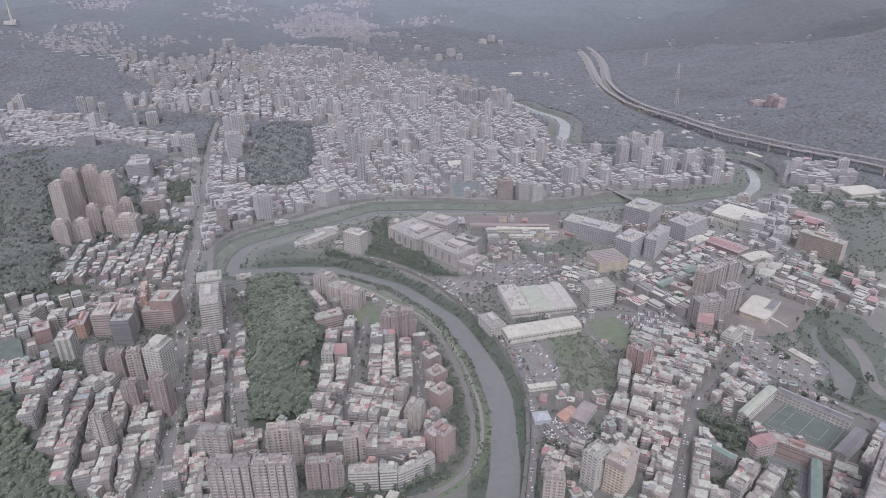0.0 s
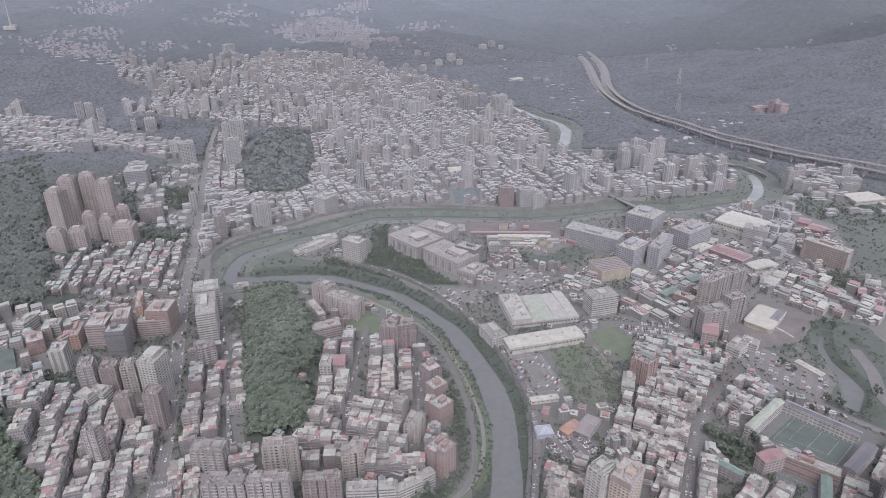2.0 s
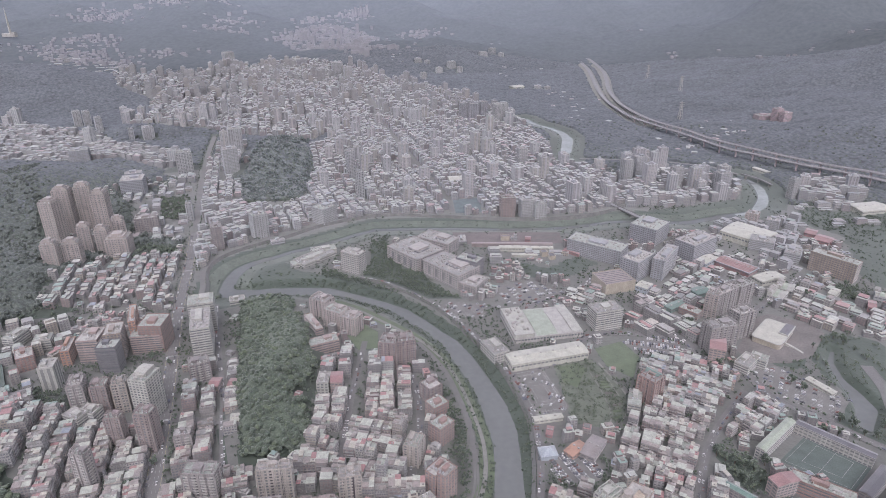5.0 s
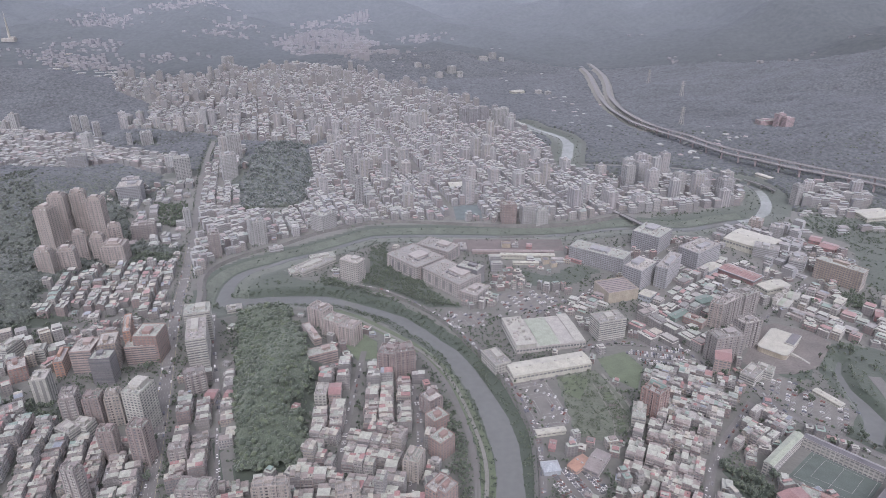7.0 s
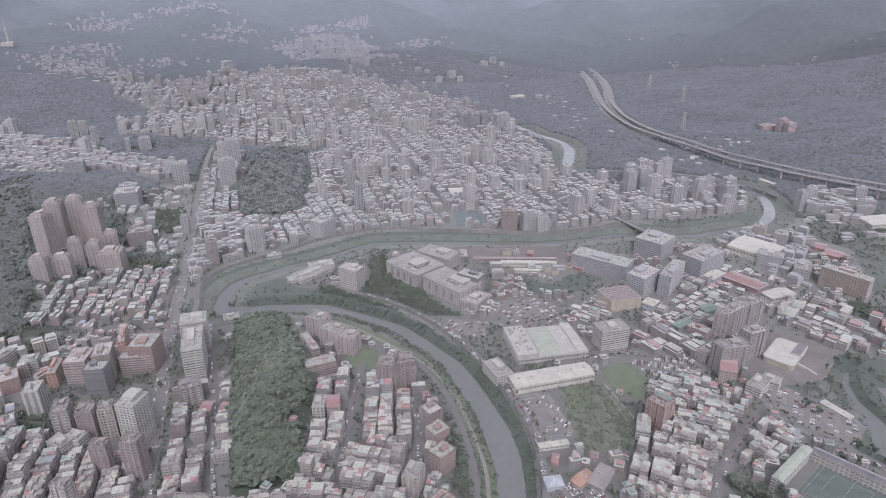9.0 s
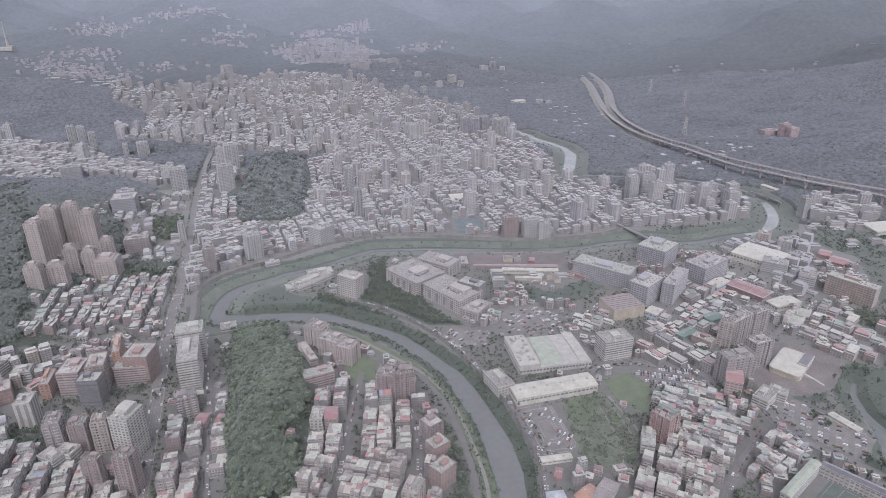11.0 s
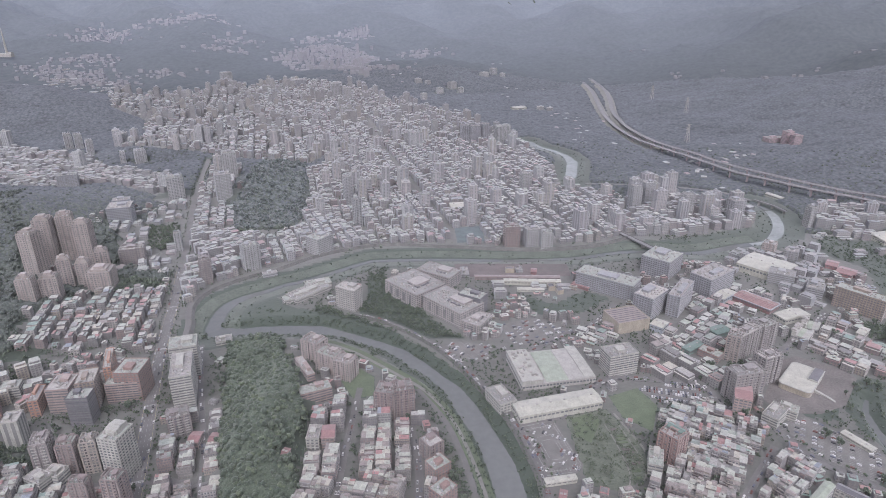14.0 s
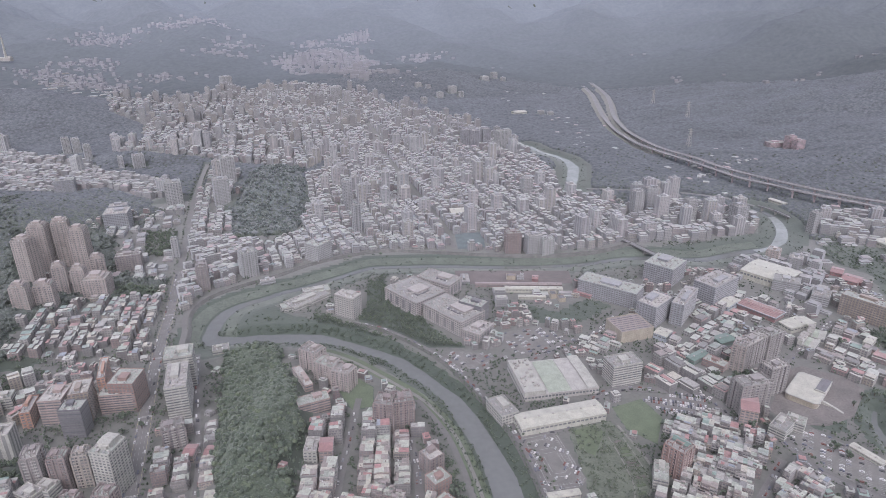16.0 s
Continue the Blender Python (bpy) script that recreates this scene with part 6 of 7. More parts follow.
            for i in range(1, 1 if far_off else n):
                part("ledge", led, None, thing, at=(0, 0, i * fl))


TAKEN = []
for group in MARKS:
    for row in group:
        landmark(*row)
        TAKEN.append((row[1], row[2], radians(row[3]), row[4] / 2, row[5] / 2))
TAKEN = np.array(TAKEN)


def clear(x, y, r):
    """Where no landmark, road, yard or river bank lies within r of the places."""
    ok = np.ones(x.shape, bool)
    for tx, ty, tt, tw, td in TAKEN:
        c, s = math.cos(tt), math.sin(tt)
        u, v = np.abs((x - tx) * c + (y - ty) * s), np.abs((y - ty) * c - (x - tx) * s)
        ok &= (u > tw + r) | (v > td + r)
    for half, pts in ROADS.values():
        ok &= along([(*p, half) for p in pts], x, y) > r + 1.5
    for line, bank in zip(WATERS, (20, 33, 28, 6)):
        ok &= along(line, x, y) > bank
    for poly in YARDS:
        ok &= ~inside(poly, x, y)
    return ok


# ---- town houses: rows along streets ----
HOUSES = {}


def house_template(w, d, n, kind):
    """Meshes of a town house of n storeys: wall, balconies, windows, sheet roof, rooftop room, canopy and tank."""
    key = (w, d, n, kind)
    if key not in HOUSES:
        rnd = random.Random(w * 1000 + n * 10 + kind)
        h = n * 3.1
        wall = Shape().box(0, 0, -1, w, d, h + 1)
        rail = Shape().ring(0, 0, h, w, d, 0.3, 1.0)
        for i in range(1, n):
            if rnd.random() < 0.8:
                rail.box(rnd.uniform(-0.05, 0.05) * w, -d / 2 - 0.5, i * 3.1 - 0.1, w * rnd.uniform(0.6, 0.95), 1.0, rnd.choice((0.25, 0.9, 1.0)))
            if rnd.random() < 0.6:
                rail.box(rnd.uniform(-0.2, 0.2) * w, d / 2 + 0.3, i * 3.1 + 0.4, w * rnd.uniform(0.2, 0.5), 0.6, 1.9)
        win = Shape()
        for i in range(n):
            f = facade(w, d, i * 3.1 + 0.95, 1.45, rnd.choice((1.9, 2.3, 2.8)), rnd.choice((0.5, 0.6, 0.7)), 0.08, (0, 1, 2, 3))
            k = len(win.v)
            win.v += f.v
            win.f += [tuple(a + k for a in q) for q in f.f]
        for i in range(1, n):
            rail.box(0, 0, i * 3.1 - 0.15, w + 0.3, d + 0.3, 0.22)
            for side in (-1, 1):
                if rnd.random() < 0.6:
                    rail.box(side * (w / 2 + 0.25), rnd.uniform(-0.35, 0.35) * d, i * 3.1 + rnd.uniform(0.2, 1.2), 0.5, rnd.uniform(0.8, 2.2), rnd.uniform(0.6, 1.5))
        roof, shed = Shape(), Shape()
        cols = [(-w / 2, w / 2)] if w < 7 or kind == 3 else [(-w / 2, rnd.uniform(-0.1, 0.1) * w)]
        cols = cols if len(cols[0]) and cols[0][1] == w / 2 else cols + [(cols[0][1], w / 2)]
        back = (0.48, 0.5, 0.5, 0.5, 0.42)[kind]
        front = (-0.42, -0.02, 0.12, -0.5, -0.5)[kind]
        for x0, x1 in cols:
            cut = rnd.uniform(front + 0.2, back - 0.2) if back - front > 0.5 else back
            for y0, y1 in ((front, cut), (cut, back)):
                if y1 - y0 < 0.1 or (kind != 3 and rnd.random() < 0.12):
                    continue
                lift = (0.9 if kind == 3 else 2.2) + rnd.uniform(-0.3, 0.5)
                cx, cy, sx, sy = (x0 + x1) / 2, (y0 + y1) / 2 * d, x1 - x0, (y1 - y0) * d
                roof.gable(cx, cy, h + lift, sx * 1.01, sy * 1.02, rnd.uniform(0.15, 0.7), 0.16, lean=rnd.choice((0.0, 0.9, -0.9, 0.3)))
                shed.box(cx, cy, h, sx * 0.9, sy * 0.86, lift + 0.05)
                if rnd.random() < 0.5:
                    shed.box(cx + rnd.uniform(-0.3, 0.3) * sx, cy + rnd.uniform(-0.3, 0.3) * sy, h + lift + 0.1, rnd.uniform(0.6, 1.6), rnd.uniform(0.6, 1.4), rnd.uniform(0.7, 1.3))
        deck = Shape().box(0, 0, h, w - 0.6, d - 0.6, 0.12)
        a = -1 if kind in (1, 2) else 1
        for k in range(8):
            deck.box(rnd.uniform(-0.44, 0.44) * w, a * -d * rnd.uniform(0.15, 0.45), h + 0.1, rnd.uniform(0.5, 2.2), rnd.uniform(0.5, 1.8), rnd.uniform(0.5, 1.9))
        canopy = Shape().gable(rnd.uniform(-0.2, 0.2) * w, -d * 0.36, h + 2.0, w * rnd.uniform(0.4, 0.7), d * 0.26, 0.3, lean=0.9).box(0, -d * 0.34, h, w * 0.3, d * 0.15, 2.1)
        for k in range(5):
            rail.box(rnd.uniform(-0.4, 0.4) * w, rnd.choice((-1, 1)) * (d / 2 + 0.3), rnd.randint(0, max(0, n - 1)) * 3.1 + rnd.uniform(0.3, 2.0), rnd.uniform(0.7, 1.4), 0.6, rnd.uniform(0.6, 0.9))
        tank = Shape().prism(-w * 0.3, -d * 0.3, h, 0.75, 1.9).prism(-w * 0.3, -d * 0.3, h + 1.9, 0.75, 0.35, 8, 0.3)
        HOUSES[key] = [wall.mesh("wall", M["house"]), rail.mesh("balcony_tier", M["house"]), win.mesh("glazing", M["glass"]), deck.mesh("roof_deck", M["deck"]), roof.mesh("roof", M["roof"]),
                       shed.mesh("rooftop_room", M["house"]), canopy.mesh("canopy", M["roof"]), tank.mesh("water_tank", M["tank"])]
    return HOUSES[key]


NUMBER = ("one", "two", "three", "four", "five", "six", "seven", "eight", "nine", "ten", "eleven", "twelve")


def town_house(x, y, z, turn, w, d, n, kind):
    wall, rail, win, deck, roof, shed, canopy, tank = house_template(w, d, n, kind)
    thing = new("town_house")
    thing.matrix_basis = pose(x, y, z, 0, 0, turn)
    tagged(thing, "%s-storey concrete town house with %s" % (NUMBER[min(n, 12) - 1], ("a gabled sheet metal rooftop cover", "a sheet metal lean-to on top", "an open roof deck and small room", "a low sheet metal roof", "a long sheet metal rooftop shelter")[kind]),
           "house", "terraced houses")
    part("wall", wall, None, thing)
    part("balcony_tier", rail, None, thing, kind="stuff")
    part("glazing", win, None, thing, kind="stuff")
    if kind == 3:
        part("roof", roof, None, thing)
        return
    floor = part("roof_deck", deck, None, thing)
    room = part("rooftop_room", shed, None, thing)
    part("roof", roof, None, room)
    if kind in (1, 2):
        part("canopy", canopy, None, floor)
    else:
        part("water_tank", tank, None, floor)


class Heap:
    """Many small buildings joined into one mesh; each keeps one colour choice for walls and one for roofs."""

    def __init__(self):
        self.v, self.f, self.m, self.p, self.n = [], [], [], [], 0

    def add(self, pts, faces, mats, picks):
        self.v += pts
        self.f += [tuple(i + self.n for i in f) for f in faces]
        self.m += mats
        self.p += picks
        self.n += len(pts)

    def block(self, x, y, z, turn, sx, sy, z0, z1, mats, wall=0.5, roof=0.5):
        c, s = math.cos(turn), math.sin(turn)
        pts = [(x + a * c - b * s, y + a * s + b * c, z + k) for k in (z0, z1) for a, b in ((-sx / 2, -sy / 2), (sx / 2, -sy / 2), (sx / 2, sy / 2), (-sx / 2, sy / 2))]
        self.add(pts, [(4, 5, 6, 7)] + [(i, (i + 1) % 4, 4 + (i + 1) % 4, 4 + i) for i in range(4)], mats, [roof] + [wall] * 4)

    def copy(self, me, m, slot, pick):
        self.add([tuple(m @ v.co) for v in me.vertices], [tuple(p.vertices) for p in me.polygons], [slot] * len(me.polygons), [pick] * len(me.polygons))

    def finish(self, name, mats, label, category):
        if not self.n:
            return
        me = bpy.data.meshes.new(name)
        me.from_pydata(self.v, [], self.f)
        for m in mats:
            me.materials.append(m)
        me.polygons.foreach_set("material_index", np.array(self.m, np.int32))
        at = me.attributes.new("pick", "FLOAT", "FACE")
        at.data.foreach_set("value", np.array(self.p, np.float32))
        tagged(new(name, me), label, category, kind="stuff")


GAPS, NEAR, TOWERS = [], [], []


def fill(zone):
    rnd = random.Random(int(abs(zone["area"][0][0]) * 10))
    turn = radians(zone["turn"])
    c, s = math.cos(turn), math.sin(turn)
    rot = [(x * c + y * s, y * c - x * s) for x, y in zone["area"]]
    us, vs = [p[0] for p in rot], [p[1] for p in rot]
    d, heap, plots = zone["depth"], Heap(), []
    v, row = min(vs) + d / 2, 0
    while v < max(vs):
        u = min(us) + rnd.uniform(0, 6)
        run_h, left = rnd.randint(*zone["storeys"]), rnd.randint(2, 6)
        while u < max(us):
            w = round(rnd.uniform(*zone["unit"]))
            vv = v + rnd.uniform(-0.8, 0.8) * zone.get("loose", 1)
            left -= 1
            if left < 0:
                run_h, left = rnd.randint(*zone["storeys"]), rnd.randint(2, 7)
                u += rnd.choice((0, 0, 0, 2, 5))
            n = max(1, run_h + rnd.choice((0, 0, 0, 1, -1)))
            plots.append(((u + w / 2) * c - vv * s, (u + w / 2) * s + vv * c, w, n, row))
            u += w + (rnd.uniform(0, 1.2) * zone["loose"] if "loose" in zone else 0)
        row += 1
        v += d + (1.0 if row % 2 else rnd.uniform(*zone.get("street", (3.5, 5.5))))
    X, Y = np.array([p[0] for p in plots]), np.array([p[1] for p in plots])
    ok = inside(zone["area"], X, Y) & clear(X, Y, 4)
    for poly in CLUMPS:
        ok &= ~inside(poly, X, Y)
    Z = height(X, Y)
    for i in np.nonzero(ok)[0]:
        x, y, w, n, row = plots[i]
        z = float(Z[i])
        spin = turn + rnd.gauss(0, 0.03) * zone.get("loose", 1)
        bunch = math.sin(x * 0.017 + 0.6) * math.sin(y * 0.013 + x * 0.006) + 0.5 * math.sin(y * 0.031 - x * 0.011)
        tall = rnd.random() < zone["tower"] * (1 if zone["near"] else 1.7 if bunch > 0.45 else 0.22)
        if rnd.random() < zone.get("gaps", 0.06):
            GAPS.append((x, y))
        elif zone["near"]:
            n = min(11, n + rnd.randint(3, 6)) if tall else n
            NEAR.append((x, y, z, math.degrees(spin) + (180 if row % 2 else 0), w, d if w % 2 else d - 1.5, n, rnd.choice((0, 0, 1, 3, 3, 2, 4))))
        else:
            tones = zone.get("roofs", range(22))
            a, b = rnd.random(), (rnd.choice(tones) + 0.5) / 22
            if "walls" in zone:
                a = (rnd.choice(zone["walls"]) + 0.5) / 10
            if tall:
                a = (rnd.choice((2, 4, 5, 7, 1)) + 0.5) / 10
            h = rnd.triangular(7, 19, 10) * 3.1 if tall else n * 3.1
            ww, dd = (rnd.uniform(15, 24), rnd.uniform(14, 18)) if tall else (w - 0.1, d * rnd.uniform(0.8, 1.05))
            if tall and len(TOWERS) < 240 and y < 1900:
                TOWERS.append((x, y, z, math.degrees(spin), ww, dd, h))
                continue
            heap.block(x, y, z, spin, ww, dd, -2, h, [1, 0, 0, 0, 0], a, 0.33 if tall else b)
            if tall:
                for k in range(3):
                    heap.block(x + (k - 1) * ww * 0.3 * c, y + (k - 1) * ww * 0.3 * s, z, spin, ww * 0.16, dd + 1.6, -1, h + 0.8, [0] * 5, a, a)
                heap.block(x, y, z, spin, ww * 0.4, dd * 0.4, h, h + 4, [1, 0, 0, 0, 0], a, 0.33)
            else:
                k = rnd.uniform(0.35, 0.95)
                o = rnd.uniform(-0.5, 0.5) * (1 - k) * d
                heap.block(x - o * s, y + o * c, z, spin, ww * rnd.uniform(0.7, 0.98), dd * k, h, h + rnd.uniform(1.0, 3.0), [1, 0, 0, 0, 0], a, (rnd.choice(tones) + 0.5) / 22)
                if k < 0.7:
                    o = rnd.uniform(-0.3, 0.3) * d
                    heap.block(x - o * s, y + o * c, z, spin, ww * rnd.uniform(0.2, 0.5), dd * 0.25, h, h + rnd.uniform(1.0, 2.5), [1, 0, 0, 0, 0], a, rnd.random())
    # farther zones take copies with haze put into colour or glow
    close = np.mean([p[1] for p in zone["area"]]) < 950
    heap.finish("town_houses", [M["works"], M["row_roof"]] if close else [M["haze_glow_wall"], M["haze_glow_roof"]] if zone is SLOPE_PINK else [M["far"], M["far_roof"]], "dense rows of small concrete town houses with sheet roofs", "houses")


for zone in ZONES:
    fill(zone)
# town towers: haze put into the wall and rib colours
M["tower"] = material("tower_wall", hazed([(0.36, 0.345, 0.34), (0.34, 0.31, 0.275), (0.32, 0.31, 0.315), (0.27, 0.26, 0.265), GREY, (0.37, 0.335, 0.325), (0.39, 0.385, 0.38), (0.26, 0.23, 0.235)]), sheen=0.55, tint=(0.9, 0.94, 1.0), amount=0.4,
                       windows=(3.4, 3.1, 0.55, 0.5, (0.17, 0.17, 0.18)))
M["rib"] = material("tower_rib", hazed([(0.36, 0.345, 0.34), (0.34, 0.315, 0.29), (0.32, 0.31, 0.315), (0.39, 0.385, 0.38)]), sheen=0.55, tint=(0.9, 0.94, 1.0), streak=0.4)


def apartment_tower(x, y, z, turn, w, d, h):
    thing = tagged(new("apartment_tower"), "%s apartment tower with vertical ribs among low houses" % ("slim pale" if w < 16 else "broad pale"), "building", "town towers")
    thing.matrix_basis = pose(x, y, z, 0, 0, turn)
    rnd = random.Random(int(x * 3 + y))
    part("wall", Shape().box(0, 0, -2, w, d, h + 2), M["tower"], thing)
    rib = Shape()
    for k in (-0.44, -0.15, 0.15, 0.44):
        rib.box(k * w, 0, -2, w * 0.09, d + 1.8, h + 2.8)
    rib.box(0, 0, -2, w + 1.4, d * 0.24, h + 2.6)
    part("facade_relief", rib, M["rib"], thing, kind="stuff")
    part("roof", Shape().ring(0, 0, h, w, d, 0.4, 1.1).box(0, 0, h, w - 0.8, d - 0.8, 0.2), M["deck"], thing)
    a = rnd.uniform(-0.2, 0.2) * w
    part("penthouse", Shape().box(a, 0, h, w * 0.4, d * 0.45, 3.4).box(a, 0, h + 3.4, w * 0.25, d * 0.3, 2.4), M["rib"], thing)


for p in TOWERS:
    apartment_tower(*p)
NEAR.sort(key=lambda p: math.hypot(p[0], p[1]))
for p in NEAR[:300]:
    town_house(*p)
rows_heap = Heap()
for i, (x, y, z, turn, w, d, n, kind) in enumerate(NEAR[300:]):
    wall, rail, win, deck, roof, shed, canopy, tank = house_template(w, d, n, kind)
    m, a, b = pose(x, y, z, 0, 0, turn), (i * 0.618) % 1, (i * 0.377) % 1
    for me, slot, pick in ((wall, 0, a), (rail, 0, a), (win, 2, 0), (roof, 1, b)) + (((deck, 3, 0), (shed, 0, a)) if kind != 3 else ()) + (((canopy, 1, 1 - b),) if kind in (1, 2) else ()):
        rows_heap.copy(me, m, slot, pick)
rows_heap.finish("terraced_houses", [M["row_wall"], M["row_roof"], M["glass"], M["deck"]], "further terraces of concrete town houses with sheet metal roofs", "houses")


# ---- trees ----
def lump(rnd, subdiv):
    bm = bmesh.new()
    bmesh.ops.create_icosphere(bm, subdivisions=subdiv, radius=1)
    for p in bm.verts:
        p.co *= rnd.uniform(0.72, 1.25)
    v, f = np.array([p.co[:] for p in bm.verts]), [tuple(p.index for p in q.verts) for q in bm.faces]
    bm.free()
    return v, f


def wood(name, places, sizes, lumps, mat, label, subdiv=1, flat=1.0, fine=False):
    """A stand of trees: each crown is several uneven leafy lumps of its own."""
    rnd = random.Random(len(places))
    kinds = [lump(rnd, subdiv) for _ in range(10)]
    vs, fs, n = [], [], 0
    zs = height(places[:, 0], places[:, 1])
    for (x, y), z, r in zip(places, zs, sizes):
        for k in range(lumps):
            a, q = rnd.uniform(0, 6.28), rnd.uniform(0.05 if fine else 0.2, 0.8) * (lumps > 1)
            v, f = rnd.choice(kinds)
            s = r * (rnd.uniform(0.14, 0.36) if fine else rnd.uniform(0.24, 0.52)) if lumps > 1 else r
            ca, sa = math.cos(a), math.sin(a)
            m = np.array([[ca, -sa, 0], [sa, ca, 0], [0, 0, flat * rnd.uniform(0.8, 1.15)]])
            vs.append(v @ m.T * s + (x + q * r * ca, y + q * r * sa, z + r * (0.75 + (rnd.uniform(-0.15, 0.62 - 0.4 * q * q) if fine else rnd.uniform(-0.2, 0.5) if lumps > 1 else 0.0))))
            fs.append(np.array(f) + n)
            n += len(v)
    me = bpy.data.meshes.new(name)
    me.from_pydata(np.vstack(vs).tolist(), [], np.vstack(fs).tolist())
    me.materials.append(mat)
    me.polygons.foreach_set("use_smooth", np.full(len(me.polygons), not fine))
    return tagged(new(name, me), label, "trees", kind="stuff")


def scatter(poly, gap, rng):
    p = np.array(poly)
    lo, hi = p.min(0), p.max(0)
    n = int((hi - lo).prod() / gap ** 2)
    q = rng.uniform(lo, hi, (n, 2))
    return q[inside(poly, q[:, 0], q[:, 1])]


def understorey(poly, step, lift, mat):
    """The closed, uneven leaf surface between the crowns of a wood."""
    lo, hi = np.array(poly).min(0), np.array(poly).max(0)
    gx, gy = np.meshgrid(np.arange(lo[0], hi[0], step), np.arange(lo[1], hi[1], step), indexing="ij")
    n, x, y = gx.shape[1], gx.ravel(), gy.ravel()
    x, y = x + rng.uniform(-0.3, 0.3, len(x)) * step, y + rng.uniform(-0.3, 0.3, len(y)) * step
    ok = inside(poly, x, y) & clear(x, y, 2)
    z = height(x, y) + np.where(ok, lift * rng.uniform(0.6, 1.2, len(x)), -1)
    i, j = np.meshgrid(np.arange(gx.shape[0] - 1), np.arange(n - 1), indexing="ij")
    f = np.stack([i * n + j, (i + 1) * n + j, (i + 1) * n + j + 1, i * n + j + 1], -1).reshape(-1, 4)
    f = f[ok[f].all(1)]
    used, f = np.unique(f, return_inverse=True)
    me = bpy.data.meshes.new("understorey")
    me.from_pydata(np.stack([x, y, z], 1)[used].tolist(), [], f.reshape(-1, 4).tolist())
    me.polygons.foreach_set("use_smooth", np.ones(len(me.polygons), bool))
    me.materials.append(mat)
    tagged(new("understorey", me), "closed leaf canopy of a wooded hill", "trees", kind="stuff")


rng = np.random.default_rng(3)
for poly, gap in ((WOOD_BEND, 5.0), (WOOD_SOUTHWEST, 5.0), (WOOD_WEST, 10), (WOOD_TOWERS, 10), (WOOD_TOWN, 11)):
    q = scatter(poly, gap, rng)
    q = q[clear(q[:, 0], q[:, 1], 2)]
    if gap < 7:
        understorey(poly, 3.5, 6.4, M["leaves"])
        wood("woodland", q, gap * rng.uniform(0.7, 1.35, len(q)), 4, M["leaves"], "dense dark green broadleaf woodland on a small hill", subdiv=2, flat=0.8)
    else:
        leaf = M["hazed_wood_leaves" if poly is WOOD_TOWN else "mid_leaves"]
        understorey(poly, 6, 4.5, leaf)
        wood("woodland", q, (6.5 if poly is WOOD_TOWN else 5) * rng.uniform(0.75, 1.3, len(q)), 3, leaf, "dense dark green broadleaf woodland on a small hill")
        edge = np.array([np.array(a) + (np.array(b) - a) * k for a, b in zip(poly, poly[1:] + poly[:1]) for k in rng.uniform(0, 1, int(math.dist(a, b) / 7))])
        edge += rng.normal(0, 7, edge.shape)
        edge = edge[clear(edge[:, 0], edge[:, 1], 2)]
        wood("woodland_edge", edge, rng.uniform(3, 6, len(edge)), 3, leaf, "uneven fringe of broadleaf trees round a wooded hill")
for poly, gap in ((SCRUB_BEND, 8), (SCRUB_STATION, 8), (SCRUB_QUAY, 3.4), (GREEN_BEND, 11), (GREEN_CAMPUS, 4.4), (GREEN_NORTH, 9), (SCRUB_GARDENS, 5.0), (SCRUB_EAST, 6), (LAWN_EAST, 10), (PARK_EAST, 8), (GARDEN_SCHOOL, 4.2), (WOOD_PARK, 6), (BELT_QUAY, 4.5)):
    q = scatter(poly, gap, rng)
    q = q[clear(q[:, 0], q[:, 1], 2)]
    wood("shrubs", q, rng.uniform(1.2, 3.6, len(q)) * (1.3 if poly in (BELT_QUAY, SCRUB_QUAY, GREEN_CAMPUS) else 1.5 if poly is GARDEN_SCHOOL else 1), 6, M["garden_leaves" if poly in (SCRUB_GARDENS, PARK_EAST) else "leaves"], "scattered green shrubs and small trees on waste ground", fine=True)
for poly in CLUMPS:
    q = scatter(poly, 5.0 if poly is not CLUMP_HALL else 8.0, rng)
    q = q[clear(q[:, 0], q[:, 1], 1.5)]
    if len(q):
        wood("tree_clump", q, rng.uniform(2.6, 4.8, len(q)), 8, M["leaves"], "clump of green broadleaf trees between buildings", fine=True)


def bank_bushes():
    out = []
    for line, near_edge, far_edge, n in ((MAIN_ARM, 1, 16, 1700), (UPPER_ARM, 4, 30, 380), (FAR_LOOP, 3, 18, 120), (POND, 1, 8, 90)):
        p = smooth_line(line)
        nrm = sides_of(p)
        for _ in range(n):
            i, sg = rng.integers(len(p)), rng.choice((-1, 1))
            q = p[i, :2] + nrm[i] * sg * (p[i, 2] + rng.uniform(near_edge, far_edge)) + rng.uniform(-3, 3, 2)
            if min(along(w_, q[:1], q[1:])[0] for w_ in WATERS) > 1 and all(along([(*a, half) for a in pts], q[:1], q[1:])[0] > 1 for half, pts in ROADS.values()):
                out.append(q)
    out = np.array(out)
    wood("bank_shrubs", out, rng.uniform(1.2, 3.2, len(out)), 4, M["leaves"], "green shrubs along the grassy river banks", fine=True)


bank_bushes()


def distance():
    """The farthest ridges, made pale by haze painted in as a glow."""
    ang, rad = np.radians(np.arange(46, 134.1, 0.3)), np.arange(2960, 5500, 19.0)
    x, y = np.outer(rad, np.cos(ang)).ravel(), np.outer(rad, np.sin(ang)).ravel()
    n = len(ang)
    i, j = np.meshgrid(np.arange(len(rad) - 1), np.arange(n - 1), indexing="ij")
    me = bpy.data.meshes.new("backdrop")
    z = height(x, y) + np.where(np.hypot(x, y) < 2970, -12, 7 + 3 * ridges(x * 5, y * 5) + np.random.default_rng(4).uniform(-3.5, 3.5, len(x)))
